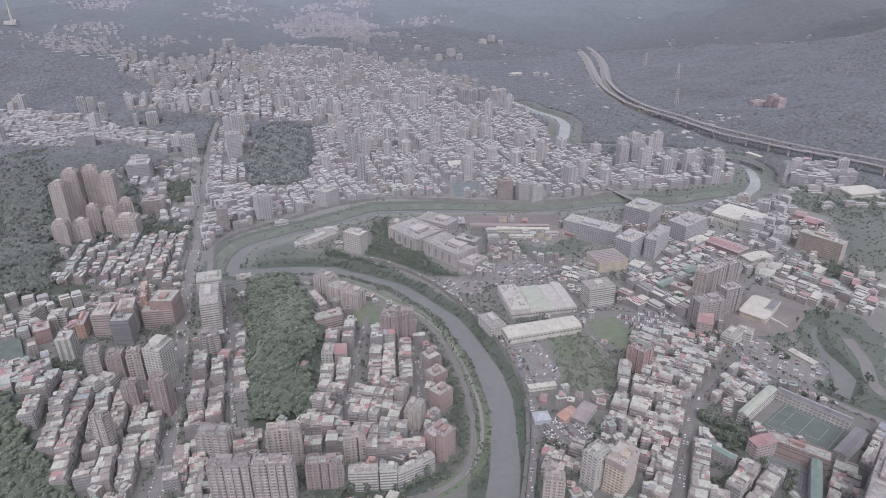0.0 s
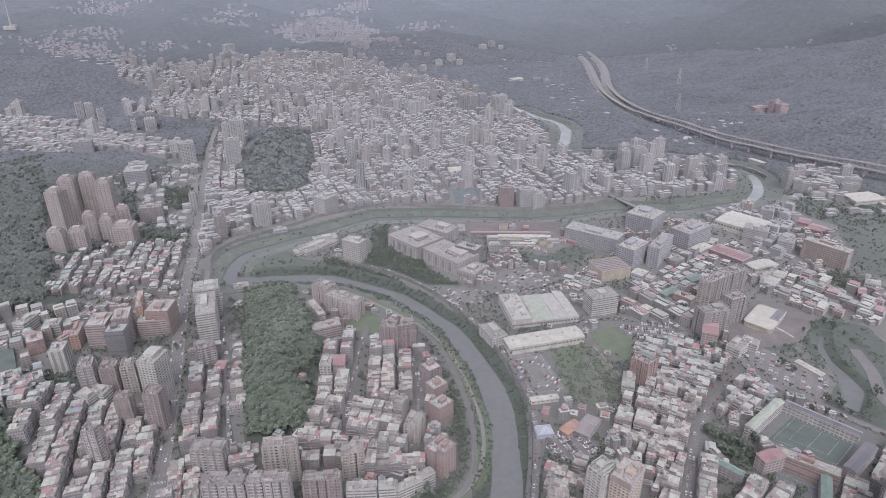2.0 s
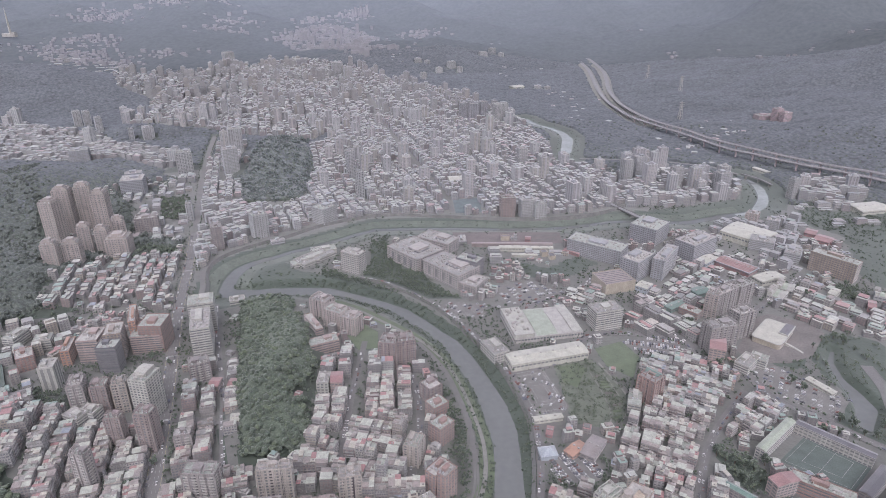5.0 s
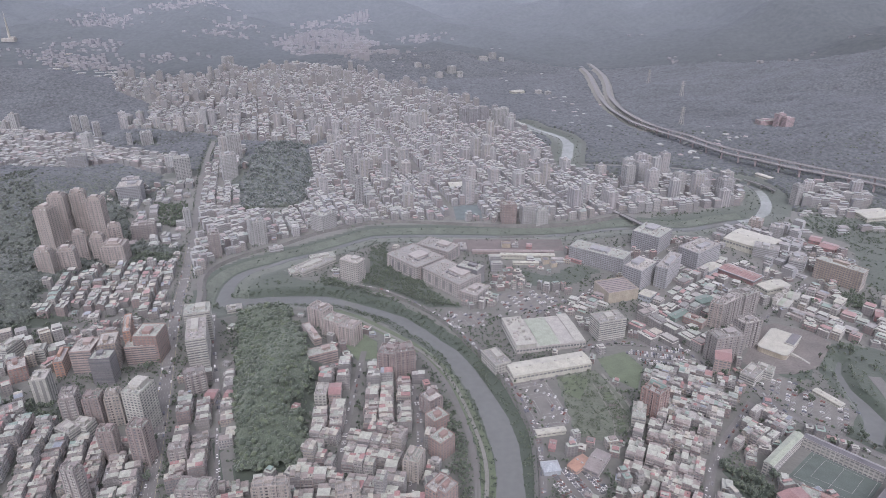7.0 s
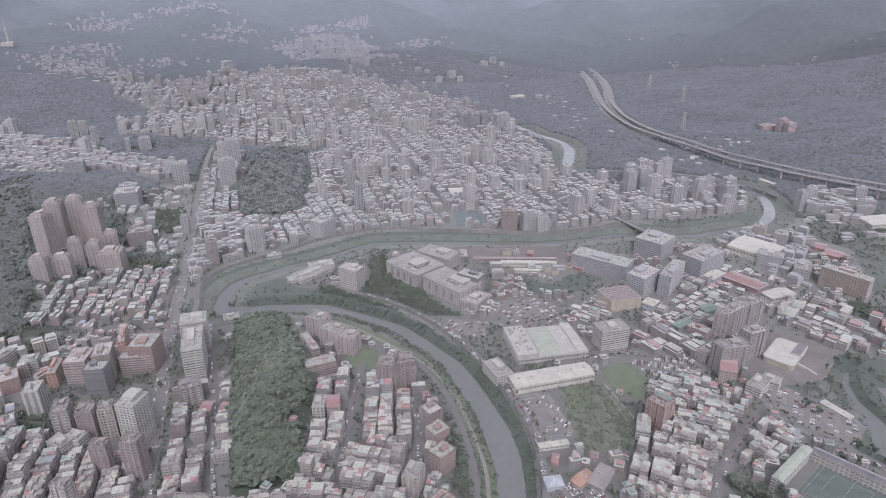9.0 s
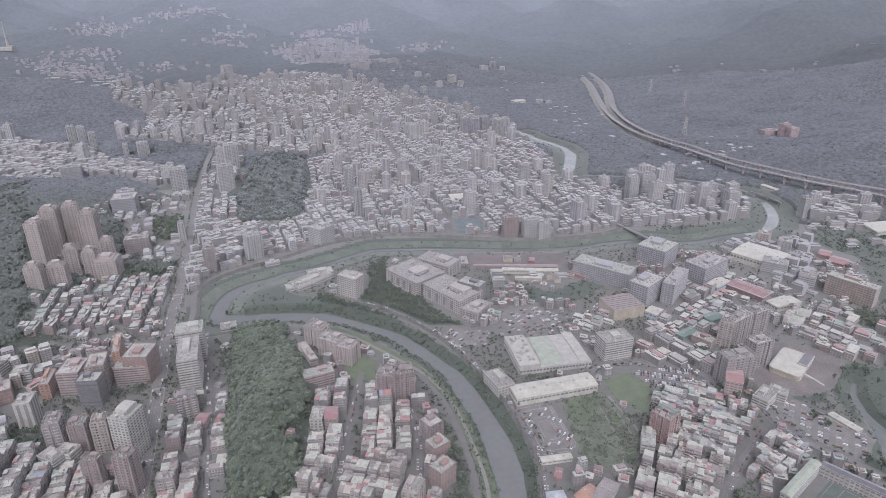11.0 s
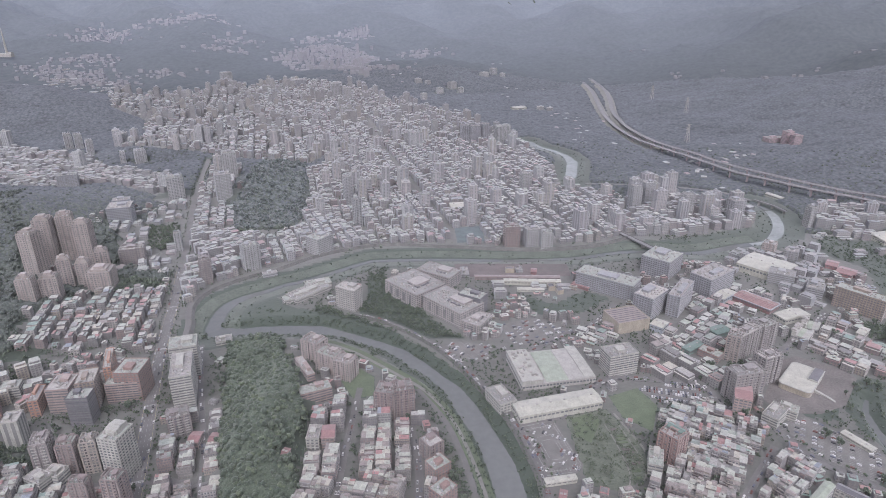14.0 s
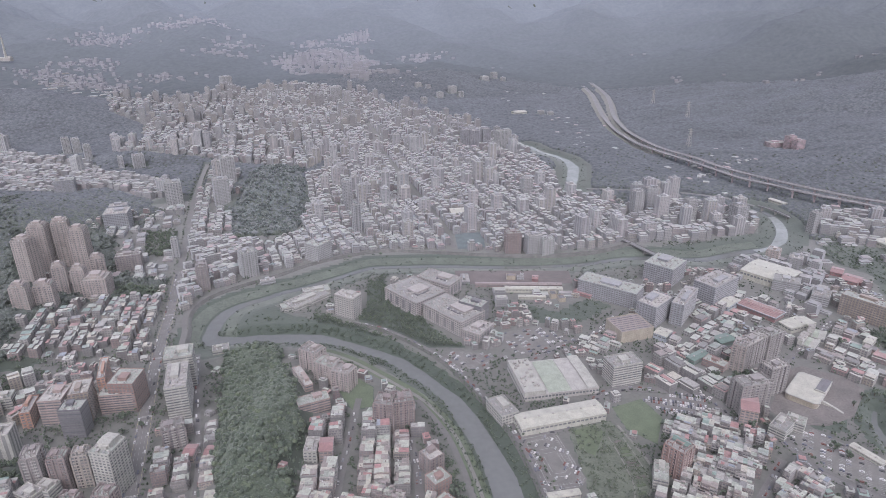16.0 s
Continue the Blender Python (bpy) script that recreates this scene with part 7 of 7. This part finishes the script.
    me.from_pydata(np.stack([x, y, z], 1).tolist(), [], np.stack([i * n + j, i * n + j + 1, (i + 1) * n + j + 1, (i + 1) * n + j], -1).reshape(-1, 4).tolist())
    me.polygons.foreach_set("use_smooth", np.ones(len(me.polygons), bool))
    me.materials.append(haze_glow_material("haze_glow_distance", (0.033, 0.041, 0.038), (0.085, 0.094, 0.09)))
    structure("backdrop", me, "farthest wooded ridges with haze painted as glow", "backdrop")


distance()


def wooded(x, y):
    """Where closed forest covers the slopes and the farther hills."""
    r = np.hypot(x, y)
    ok = (mountain(x, y) > 1) | (r > 1350)
    for poly in WOODS[2:]:
        ok |= inside(poly, x, y)
    for zone in ZONES:
        ok &= ~inside(zone["area"], x, y)
    for poly in (LAWN_EAST, FIELD_TOWN):
        ok &= ~inside(poly, x, y)
    for line, bank in zip(WATERS, (20, 36, 34, 10)):
        ok &= along(line, x, y) > bank
    for half, pts in ROADS.values():
        ok &= along([(*p, half) for p in pts], x, y) > 6
    for half, pts in (MOTORWAY, MOTORWAY_EAST):
        ok &= along([(*p[:2], half) for p in pts[:9]], x, y) > 11
    for tx, ty, tt, tw, td in TAKEN:
        ok &= np.hypot(x - tx, y - ty) > 0.8 * (tw + td)
    return ok


def slopes():
    """A closed canopy of uneven crowns, with single taller trees standing out of it."""
    ang, rad = np.radians(np.arange(49, 131, 0.15)), 780 * 1.0034 ** np.arange(0, 397)
    n = len(ang)
    R = np.outer(rad, np.ones(n)) * (1 + rng.uniform(-0.0012, 0.0012, (len(rad), n)))
    A = ang + rng.uniform(-0.0009, 0.0009, (len(rad), n))
    x, y = (R * np.cos(A)).ravel(), (R * np.sin(A)).ravel()
    ok = wooded(x, y)
    lift = np.where(ok, rng.uniform(2.0, 5.0, len(x)) + np.where(np.hypot(x, y) < 1500, rng.uniform(-2, 2.5, len(x)), 0) + 1.0 * rng.uniform(0, 1, len(x)) ** 3 * np.hypot(x, y) / 800, -3)
    z = height(x, y) + lift
    i, j = np.meshgrid(np.arange(len(rad) - 1), np.arange(n - 1), indexing="ij")
    f = np.stack([i * n + j, i * n + j + 1, (i + 1) * n + j + 1, (i + 1) * n + j], -1).reshape(-1, 4)
    f = f[ok[f].any(1)]
    used, f = np.unique(f, return_inverse=True)
    f = f.reshape(-1, 4)
    me = bpy.data.meshes.new("mountain_forest")
    me.from_pydata(np.stack([x, y, z], 1)[used].tolist(), [], f.tolist())
    me.polygons.foreach_set("use_smooth", np.ones(len(me.polygons), bool))
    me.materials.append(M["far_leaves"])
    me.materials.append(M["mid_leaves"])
    # farther faces take the leaves with more haze in their colour
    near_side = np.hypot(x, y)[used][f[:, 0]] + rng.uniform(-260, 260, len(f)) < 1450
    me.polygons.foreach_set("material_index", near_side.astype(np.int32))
    tagged(new("mountain_forest", me), "continuous grey-green forest on the mountain slopes", "trees", kind="stuff")
    m = 14000
    ang, r = np.radians(rng.uniform(50, 130, m)), np.exp(rng.uniform(np.log(800), np.log(1900), m))
    x, y = r * np.cos(ang), r * np.sin(ang)
    ok = wooded(x, y)
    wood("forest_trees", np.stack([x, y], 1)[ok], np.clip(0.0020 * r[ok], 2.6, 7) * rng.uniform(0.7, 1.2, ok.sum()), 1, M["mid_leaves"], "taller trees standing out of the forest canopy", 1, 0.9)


slopes()


# ---- motorway viaduct ----
def viaduct(half, pts, label):
    p = smooth_line(pts, 20)
    thing = tagged(new("viaduct"), label, "bridge")
    top = p[:, 2]
    nrm = sides_of(p)
    for name, offs, mat in (("deck", [(half, -0.4), (half, 0), (-half, 0), (-half, -0.4), (half, -0.4)], M["lane_deck"]),
                            ("girder", [(half * 0.8, -1.5), (half * 0.8, -0.3), (-half * 0.8, -0.3), (-half * 0.8, -1.5), (half * 0.8, -1.5)], M["girder"]),
                            ("barrier", [(half - 0.3, 0), (half - 0.3, 1.1), (half, 1.1), (half, -1)], M["rail"]), ("barrier", [(-half, -1), (-half, 1.1), (0.3 - half, 1.1), (0.3 - half, 0)], M["rail"])):
        v = [(p[i, 0] + nrm[i, 0] * o, p[i, 1] + nrm[i, 1] * o, top[i] + dz) for i in range(len(p)) for o, dz in offs]
        m = len(offs)
        me = bpy.data.meshes.new(name)
        me.from_pydata(v, [], [(i * m + k, i * m + k + 1, (i + 1) * m + k + 1, (i + 1) * m + k) for i in range(len(p) - 1) for k in range(m - 1)])
        me.materials.append(mat)
        part(name, me, None, thing)
    low = p[top < 15.5]
    n = len(low)
    ribbon("embankment", low, [(half + 13, -9.5), (half + 1, -0.6), (-half - 1, -0.6), (-half - 13, -9.5)], M["verge"], "dry grassy motorway embankment", "embankment",
           z=low[:, 2] - np.clip((np.arange(n) / n - 0.65) / 0.35, 0, 1) * 12)
    for i in range(int(n * 0.8), len(p), 2):
        g0 = ground_z(p[i, 0], p[i, 1]) - 1
        part("pier", Shape().box(p[i, 0], p[i, 1], g0, 3, 3, top[i] - 1.9 - g0).box(p[i, 0], p[i, 1], top[i] - 2.5, half * 1.5, 2.6, 1.0), M["girder"], thing)


viaduct(*MOTORWAY, "grey motorway viaduct on piers with dull red girders")
viaduct(*MOTORWAY_EAST, "second carriageway viaduct with dull red girders")


# ---- trees standing singly ----
def tree_template(seed, r, tall):
    rnd = random.Random(seed)
    crown = bmesh.new()
    for k in range(16):
        a, q = rnd.uniform(0, 6.28), rnd.uniform(0.1, 0.75) * r
        m = pose(q * math.cos(a), q * math.sin(a), tall - r * 0.3 + rnd.uniform(-0.6, 0.6) * r, rnd.uniform(0, 90), 0, rnd.uniform(0, 90))
        bmesh.ops.create_icosphere(crown, subdivisions=1, radius=r * rnd.uniform(0.25, 0.45), matrix=m)
    for p in crown.verts:
        p.co += Vector((rnd.uniform(-0.3, 0.3), rnd.uniform(-0.3, 0.3), rnd.uniform(-0.3, 0.3)))
    me = bpy.data.meshes.new("crown")
    crown.to_mesh(me)
    crown.free()
    me.materials.append(M["leaves"])
    trunk = Shape().prism(0, 0, -0.5, 0.35, tall - r * 0.6, 7, 0.5)
    for k in range(4):
        trunk.prism(0.7 * math.cos(k * 1.7), 0.7 * math.sin(k * 1.7), tall - r * 1.4, 0.14, r, 5, 0.4)
    return trunk.mesh("trunk", M["bark"]), me


TREES = [tree_template(i, r, t) for i, (r, t) in enumerate(((3.2, 7), (4.2, 9), (5.0, 11), (2.6, 6)))]


def lone_tree(x, y, k):
    trunk, crown = TREES[k % 4]
    thing = tagged(new("tree"), ("broadleaf street tree with a rounded green crown", "large leafy green tree with an uneven crown")[k % 2], "tree", "street trees")
    thing.matrix_basis = pose(x, y, ground_z(x, y), 0, 0, k * 47)
    part("trunk", trunk, None, thing)
    part("crown", crown, None, thing)


k = 0
for spots in (TREES_STREET, TREES_GARDEN, TREES_PARK, TREES_QUAY, TREES_EAST, TREES_SCHOOL):
    for x, y in spots:
        lone_tree(x, y, k)
        k += 1


def between():
    """Trees and small sheds on the odd plots between streets."""
    n = 30000
    ang, r = np.radians(rng.uniform(52, 128, n)), np.exp(rng.uniform(np.log(390), np.log(1450), n))
    x, y = r * np.cos(ang), r * np.sin(ang)
    ok = mountain(x, y) < 1
    for zone in ZONES:
        ok &= ~inside(zone["area"], x, y)
    for poly in (*GREENS, *YARDS, *CLUMPS):
        ok &= ~inside(poly, x, y)
    keep = np.nonzero(ok & clear(x, y, 3.5))[0]
    leafy = np.sin(x / 31 + np.sin(y / 43)) + np.sin(y / 37 + 2 * np.sin(x / 57)) > np.where(x < -300, -0.5, 0.2)
    t = [i for i in keep if leafy[i]]
    q = [np.stack([x[t], y[t]], 1)]
    for half, pts in (AVENUE, AVENUE_NORTH, PARK_ROAD, FACTORY_ROAD, LEVEE_ROAD, RAILWAY, STATION_ROAD):
        line = smooth_line(pts, 7)
        nrm = sides_of(line)
        for sg in (-1, 1):
            p = line + nrm * sg * (half + 2.4 + rng.uniform(0, 2, (len(line), 1)))
            q.append(p[(rng.random(len(line)) < 0.85) & (line[:, 1] < 1900)])
    q = np.vstack(q)
    wood("town_trees", np.vstack([q, np.array(GAPS)]) if GAPS else q, rng.uniform(2.0, 4.8, len(q) + len(GAPS)), 3, M["leaves"], "green trees on plots between the buildings", fine=True)
    spots = []
    houses = np.array([(p[0], p[1]) for p in NEAR])
    for zone in ZONES:
        if zone["near"]:
            p = scatter(zone["area"], 6.0, rng)
            p = p[clear(p[:, 0], p[:, 1], 1.5)] if len(p) else p
            spots += [a for a in p if np.hypot(*(houses - a).T).min() > 8.2]
    spots = np.array(spots)
    wood("courtyard_trees", spots, rng.uniform(1.6, 3.8, len(spots)), 7, M["leaves"], "small green trees in gaps between the houses", fine=True)
    heap = Heap()
    taken = []
    roomy = clear(x, y, 8.5) & (along(MAIN_ARM, x, y) > 42) & (along(UPPER_ARM, x, y) > 55)
    for dx, dy in ((7, 0), (-7, 0), (0, 7), (0, -7)):
        for poly in (*YARDS, *GREENS):
            roomy &= ~inside(poly, x + dx, y + dy)
    for i in keep:
        if not leafy[i] and all(abs(x[i] - a) + abs(y[i] - b) > 11 for a, b in taken):
            if roomy[i] and rng.random() < 0.8:
                taken.append((x[i], y[i]))
                g, a, b, tall, turn = ground_z(x[i], y[i]), rng.uniform(6, 13), rng.uniform(5, 10), rng.choice((3, 4, 6.5, 7, 9.5, 12.5)), radians(rng.choice((-20, 12, 16, 70)))
                tone = rng.random()
                heap.block(x[i], y[i], g, turn, a, b, -1, tall, [1, 0, 0, 0, 0], tone, rng.random())
                heap.block(x[i] + rng.uniform(-1, 1), y[i] + rng.uniform(-1, 1), g, turn, a * rng.uniform(0.4, 0.8), b * rng.uniform(0.4, 0.8), tall, tall + rng.uniform(0.8, 2.6), [1, 0, 0, 0, 0], tone, rng.random())
    heap.finish("sheds", [M["works"], M["row_roof"]], "small houses and sheds with sheet roofs between the yards", "houses")


between()


# ---- cars ----
def car_parts():
    body = Shape().box(0, 0, 0.35, 4.4, 1.75, 0.6)
    cab, n = Shape(), 0
    cab.v = [(-1.9, -0.8, 0.95), (1.2, -0.8, 0.95), (1.2, 0.8, 0.95), (-1.9, 0.8, 0.95), (-1.3, -0.65, 1.5), (0.5, -0.65, 1.5), (0.5, 0.65, 1.5), (-1.3, 0.65, 1.5)]
    cab.f = [(0, 1, 5, 4), (1, 2, 6, 5), (2, 3, 7, 6), (3, 0, 4, 7), (4, 5, 6, 7)]
    top = Shape().box(-0.4, 0, 1.48, 1.9, 1.35, 0.06)
    wheel = Shape().prism(0, 0, 0, 0.33, 0.22, 8)
    wheel.v = [(a, c, b) for a, b, c in wheel.v]
    return body.mesh("body", M["car"]), cab.mesh("cabin_glass", M["glass"]), top.mesh("car_roof", M["car"]), wheel.mesh("wheel", M["tyre"])


CAR = car_parts()


def car(x, y, z, turn):
    thing = tagged(new("car"), "parked car on grey asphalt in plain paint", "car", "cars")
    thing.matrix_basis = pose(x, y, z, 0, 0, turn)
    body = part("body", CAR[0], None, thing)
    part("cabin_glass", CAR[1], None, thing)
    for dx in (-1.35, 1.35):
        for dy in (-0.92, 0.7):
            part("wheel", CAR[3], None, thing, at=(dx, dy, 0.33))


def car_places():
    rnd, out = random.Random(8), []
    for poly, turn in ((YARD_MARKET, 25), (YARD_CARS, 60), (YARD_EAST, 75), (YARD_PARK, -30), (YARD_STATION, 40), (YARD_SQUARE, 20)):
        p = np.array(poly)
        lo, hi = p.min(0) - 30, p.max(0) + 30
        c, s = math.cos(radians(turn)), math.sin(radians(turn))
        mid = (lo + hi) / 2
        for i in range(-16, 17):
            for j in range(-30, 31):
                u, v = i * 8.2 + (2.6 if i % 2 else 0), j * 2.6
                x, y = mid[0] + u * c - v * s, mid[1] + u * s + v * c
                if inside(poly, np.array([x]), np.array([y]))[0] and rnd.random() < (0.9 if poly is YARD_MARKET or poly is YARD_EAST else 0.3):
                    out.append((x, y, ground_z(x, y) + 0.12, turn + rnd.choice((0, 180))))
    for half, pts in (AVENUE, MARKET_STREET, PARK_ROAD, LEVEE_ROAD, BEND_STREET_EAST, HILL_LANE, FACTORY_ROAD, STATION_ROAD, BEND_STREET):
        line = smooth_line(pts, 9)
        nrm = sides_of(line)
        for i in range(1, len(line) - 1):
            for sg in (-1, 1):
                if rnd.random() < 0.5 and line[i, 1] < 1200:
                    q = line[i] + nrm[i] * sg * (half - 1.2 if rnd.random() < 0.7 else half * 0.4)
                    d = line[i + 1] - line[i - 1]
                    out.append((q[0], q[1], max(0, ground_z(q[0], q[1])) + 0.24, math.degrees(math.atan2(d[1], d[0]))))
    return out


CARS = sorted(car_places(), key=lambda c: math.hypot(c[0], c[1]))
for c in CARS[:170]:
    car(*c)
lot = Heap()
for x, y, z, turn in CARS[170:]:
    a = radians(turn)
    lot.block(x, y, z, a, 4.4, 1.75, 0.15, 0.95, [0, 0, 0, 0, 0], *[(x * 7 + y * 3) % 1] * 2)
    lot.block(x - 0.35 * math.cos(a), y - 0.35 * math.sin(a), z, a, 2.2, 1.5, 0.95, 1.45, [0, 1, 1, 1, 1], *[(x * 7 + y * 3) % 1] * 2)
M["far_car"] = material("far_car_paint", [(0.6, 0.6, 0.6), (0.5, 0.5, 0.5), (0.08, 0.08, 0.09), (0.25, 0.25, 0.27), (0.62, 0.61, 0.6), (0.15, 0.16, 0.2), (0.4, 0.4, 0.4), (0.2, 0.09, 0.08)], share=True, rough=0.3, amount=0.1, bump=0.0)
lot.finish("parked_cars", [M["far_car"], M["glass"]], "rows of parked cars on asphalt", "cars")


# ---- pylons, mast and scattered buildings on the slopes ----
def bar(shape, a, b, t):
    """A square bar from a to b."""
    a, b = Vector(a), Vector(b)
    q = (b - a).to_track_quat("Z", "Y").to_matrix()
    n = len(shape.v)
    shape.v += [tuple(p + q @ Vector((i * t / 2, j * t / 2, 0))) for p in (a, b) for i, j in ((-1, -1), (1, -1), (1, 1), (-1, 1))]
    shape.f += [(n + i, n + (i + 1) % 4, n + 4 + (i + 1) % 4, n + 4 + i) for i in range(4)] + [(n + 3, n + 2, n + 1, n), (n + 4, n + 5, n + 6, n + 7)]


def pylon(x, y, h):
    thing = tagged(new("power_pylon"), "grey lattice steel power pylon on a wooded slope", "pylon", "power pylons")
    thing.matrix_basis = pose(x, y, ground_z(x, y) - 1, 0, 0, 20)
    legs, arms = Shape(), Shape()
    for i, j in ((-1, -1), (1, -1), (1, 1), (-1, 1)):
        bar(legs, (i * 5, j * 5, 0), (i * 1, j * 1, h), 1.0)
    for k in range(6):
        a, b = 5 - 4 * k / 6, 5 - 4 * (k + 1) / 6
        for sg in (-1, 1):
            bar(legs, (-a, sg * a, h * k / 6), (b, sg * b, h * (k + 1) / 6), 0.5)
            bar(legs, (sg * a, a, h * k / 6), (sg * b, -b, h * (k + 1) / 6), 0.5)
    for f in (0.72, 0.84, 0.95):
        bar(arms, (-9, 0, h * f), (9, 0, h * f), 0.9)
    part("lattice", legs, M["pale"], thing, kind="stuff")
    part("cross_arm", arms, M["pale"], thing, kind="stuff")


for x, y in PYLONS:
    pylon(x, y, 55)


def mast(x, y):
    thing = tagged(new("broadcast_mast"), "tall pale mast on a low grey base building", "mast")
    thing.matrix_basis = pose(x, y, ground_z(x, y) + (11 if math.hypot(x, y) > 3350 else -1))
    part("base_building", Shape().box(0, 0, 0, 60, 25, 16).box(14, 4, 16, 24, 16, 6), M["pale"], thing)
    part("shaft", Shape().prism(5, 0, 16, 6, 90, 10, 0.45), M["white"], thing)
    part("spire", Shape().prism(5, 0, 106, 1.6, 26, 8, 0.4), M["white"], thing)


mast(*MAST[0])


def slope_buildings():
    heap, far, rnd = Heap(), Heap(), random.Random(5)
    for cx, cy in SLOPE_CLUSTERS:
        away = math.hypot(cx, cy) > 2900
        for _ in range((34 if cx < 0 else 6) if away else 9):
            x, y = (cx + rnd.gauss(0, 75), cy + rnd.gauss(0, 32)) if away else (cx + rnd.gauss(0, 45), cy + rnd.gauss(0, 60))
            if away or math.hypot(x, y) > 2950:
                far.block(x, y, ground_z(x, y) + 8, rnd.uniform(-0.4, 0.4), rnd.uniform(10, 24 if cx < 0 else 15), rnd.uniform(9, 14), -30, rnd.choice((3, 4, 5, 6, 8, 15) if cx < 0 else (3, 4, 5)), [1, 0, 0, 0, 0], 0.5, 0.5)
            else:
                heap.block(x, y, ground_z(x, y), rnd.uniform(0, 3), rnd.uniform(8, 20), rnd.uniform(8, 13), -30, rnd.uniform(3, 7), [1, 0, 0, 0, 0], rnd.choice((0.25, 0.6, 0.1)), rnd.choice((0.01, 0.17, 0.47, 0.7)))
    for k in range(6):
        far.block(-520 + 16 * k, 3890 + 9 * (k % 3), ground_z(-480, 3890) + 8, 0.3, 13, 13, -30, 40 + 9 * (k % 2) + 3 * k, [1, 0, 0, 0, 0], 0.5, 0.5)
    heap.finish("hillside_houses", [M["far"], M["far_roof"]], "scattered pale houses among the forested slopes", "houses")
    far.finish("backdrop_houses", [M["haze_glow_wall"], M["haze_glow_roof"]], "far settlements with haze painted as glow", "houses")


slope_buildings()


# ---- painted markings ----
M["paint"] = material("road_paint", [(0.4, 0.4, 0.39)], amount=0.6, grain=1.5)
M["yellow"] = material("yellow_paint", [(0.45, 0.4, 0.25)], amount=0.5, grain=1.5)


def strips(name, rows, mat, label):
    """Thin painted bars of (x, y, z, turn, length, width)."""
    s = Shape()
    for x, y, z, turn, l, w in rows:
        n = len(s.v)
        s.box(0, 0, 0, l, w, 0.02)
        c, k = math.cos(turn), math.sin(turn)
        s.v[n:] = [(x + a * c - b * k, y + a * k + b * c, z + e) for a, b, e in s.v[n:]]
    tagged(new(name, s.mesh(name, mat)), label, "marking", kind="stuff")


def markings():
    dashes, edges = [], []
    for half, pts in (AVENUE, PARK_ROAD, MARKET_STREET, FACTORY_ROAD, LEVEE_ROAD):
        line = smooth_line(pts, 8)
        nrm = sides_of(line)
        for i in range(len(line) - 1):
            d = line[i + 1] - line[i]
            a, z = math.atan2(d[1], d[0]), max(0, ground_z(line[i, 0], line[i, 1])) + 0.31
            if line[i, 1] < 1150:
                for o in ((-half * 0.5, 0, half * 0.5) if half > 6 else (0,)):
                    dashes.append((line[i, 0] + nrm[i, 0] * o, line[i, 1] + nrm[i, 1] * o, z, a, 3.6, 0.22))
                if half > 6:
                    for o in (-half + 0.5, half - 0.5):
                        edges.append((line[i, 0] + nrm[i, 0] * o, line[i, 1] + nrm[i, 1] * o, z, a, 8.5, 0.25))
                    if i % 14 == 5:
                        for k in range(int(half * 1.7)):
                            o = -half + 0.8 + k * 1.15
                            dashes.append((line[i, 0] + nrm[i, 0] * o, line[i, 1] + nrm[i, 1] * o, z, a, 3.2, 0.55))
    strips("lane_markings", dashes, M["paint"], "worn white lane dashes and crossings on asphalt")
    strips("edge_lines", edges, M["yellow"], "worn yellow edge lines on asphalt")
    bays = []
    for poly, turn in ((YARD_MARKET, 25), (YARD_EAST, 75), (YARD_PARK, -30), (YARD_STATION, 40)):
        p = np.array(poly)
        mid = (p.min(0) + p.max(0)) / 2
        c, k = math.cos(radians(turn)), math.sin(radians(turn))
        for i in range(-14, 15):
            for j in range(-30, 31):
                u, v = i * 8.2 + (2.6 if i % 2 else 0), j * 2.6 + 1.3
                x, y = mid[0] + u * c - v * k, mid[1] + u * k + v * c
                if inside(poly, np.array([x]), np.array([y]))[0]:
                    bays.append((x, y, 0.13 + ground_z(x, y), radians(turn), 5.0, 0.22))
    mid = np.array(YARD_CARS).mean(0)
    p = np.array(YARD_CARS)
    for f in (0.93, 0.8, 0.5, 0.36):
        ring = mid + (p - mid) * f
        for k, (a, b) in enumerate(zip(ring, np.roll(ring, -1, 0))):
            d, m = b - a, (a + b) / 2
            bays.append((m[0], m[1], 0.13 + ground_z(*m), math.atan2(d[1], d[0]), float(np.hypot(*d)) * (0.96 if f > 0.6 else 0.8), 0.3))
            if f == 0.8:
                for t in np.arange(0.1, 0.9, 3.0 / float(np.hypot(*d))):
                    e = a + d * t
                    bays.append((e[0], e[1], 0.13 + ground_z(*e), math.atan2(d[1], d[0]) + 1.57, 5.0, 0.2))
    strips("parking_bays", bays, M["paint"], "worn white parking bay lines")
    lines = []
    for poly in (COURT_GREEN, COURT_LOWER):
        p = np.array(poly)
        for f in (0.9, 0.55):
            q = p.mean(0) + (p - p.mean(0)) * f
            for a, b in zip(q, np.roll(q, -1, 0)):
                m, d = (a + b) / 2, b - a
                lines.append((m[0], m[1], 0.14 + max(ground_z(*a) for a in poly), math.atan2(d[1], d[0]), float(np.hypot(*d)), 0.22))
        a, b = (p[0] + p[1]) / 2, (p[2] + p[3]) / 2
        lines.append((*((a + b) / 2), 0.14 + max(ground_z(*a) for a in poly), math.atan2(*(b - a)[::-1]), float(np.hypot(*(b - a))) * 0.9, 0.22))
    strips("court_lines", lines, M["paint"], "white boundary lines on the school courts")


markings()
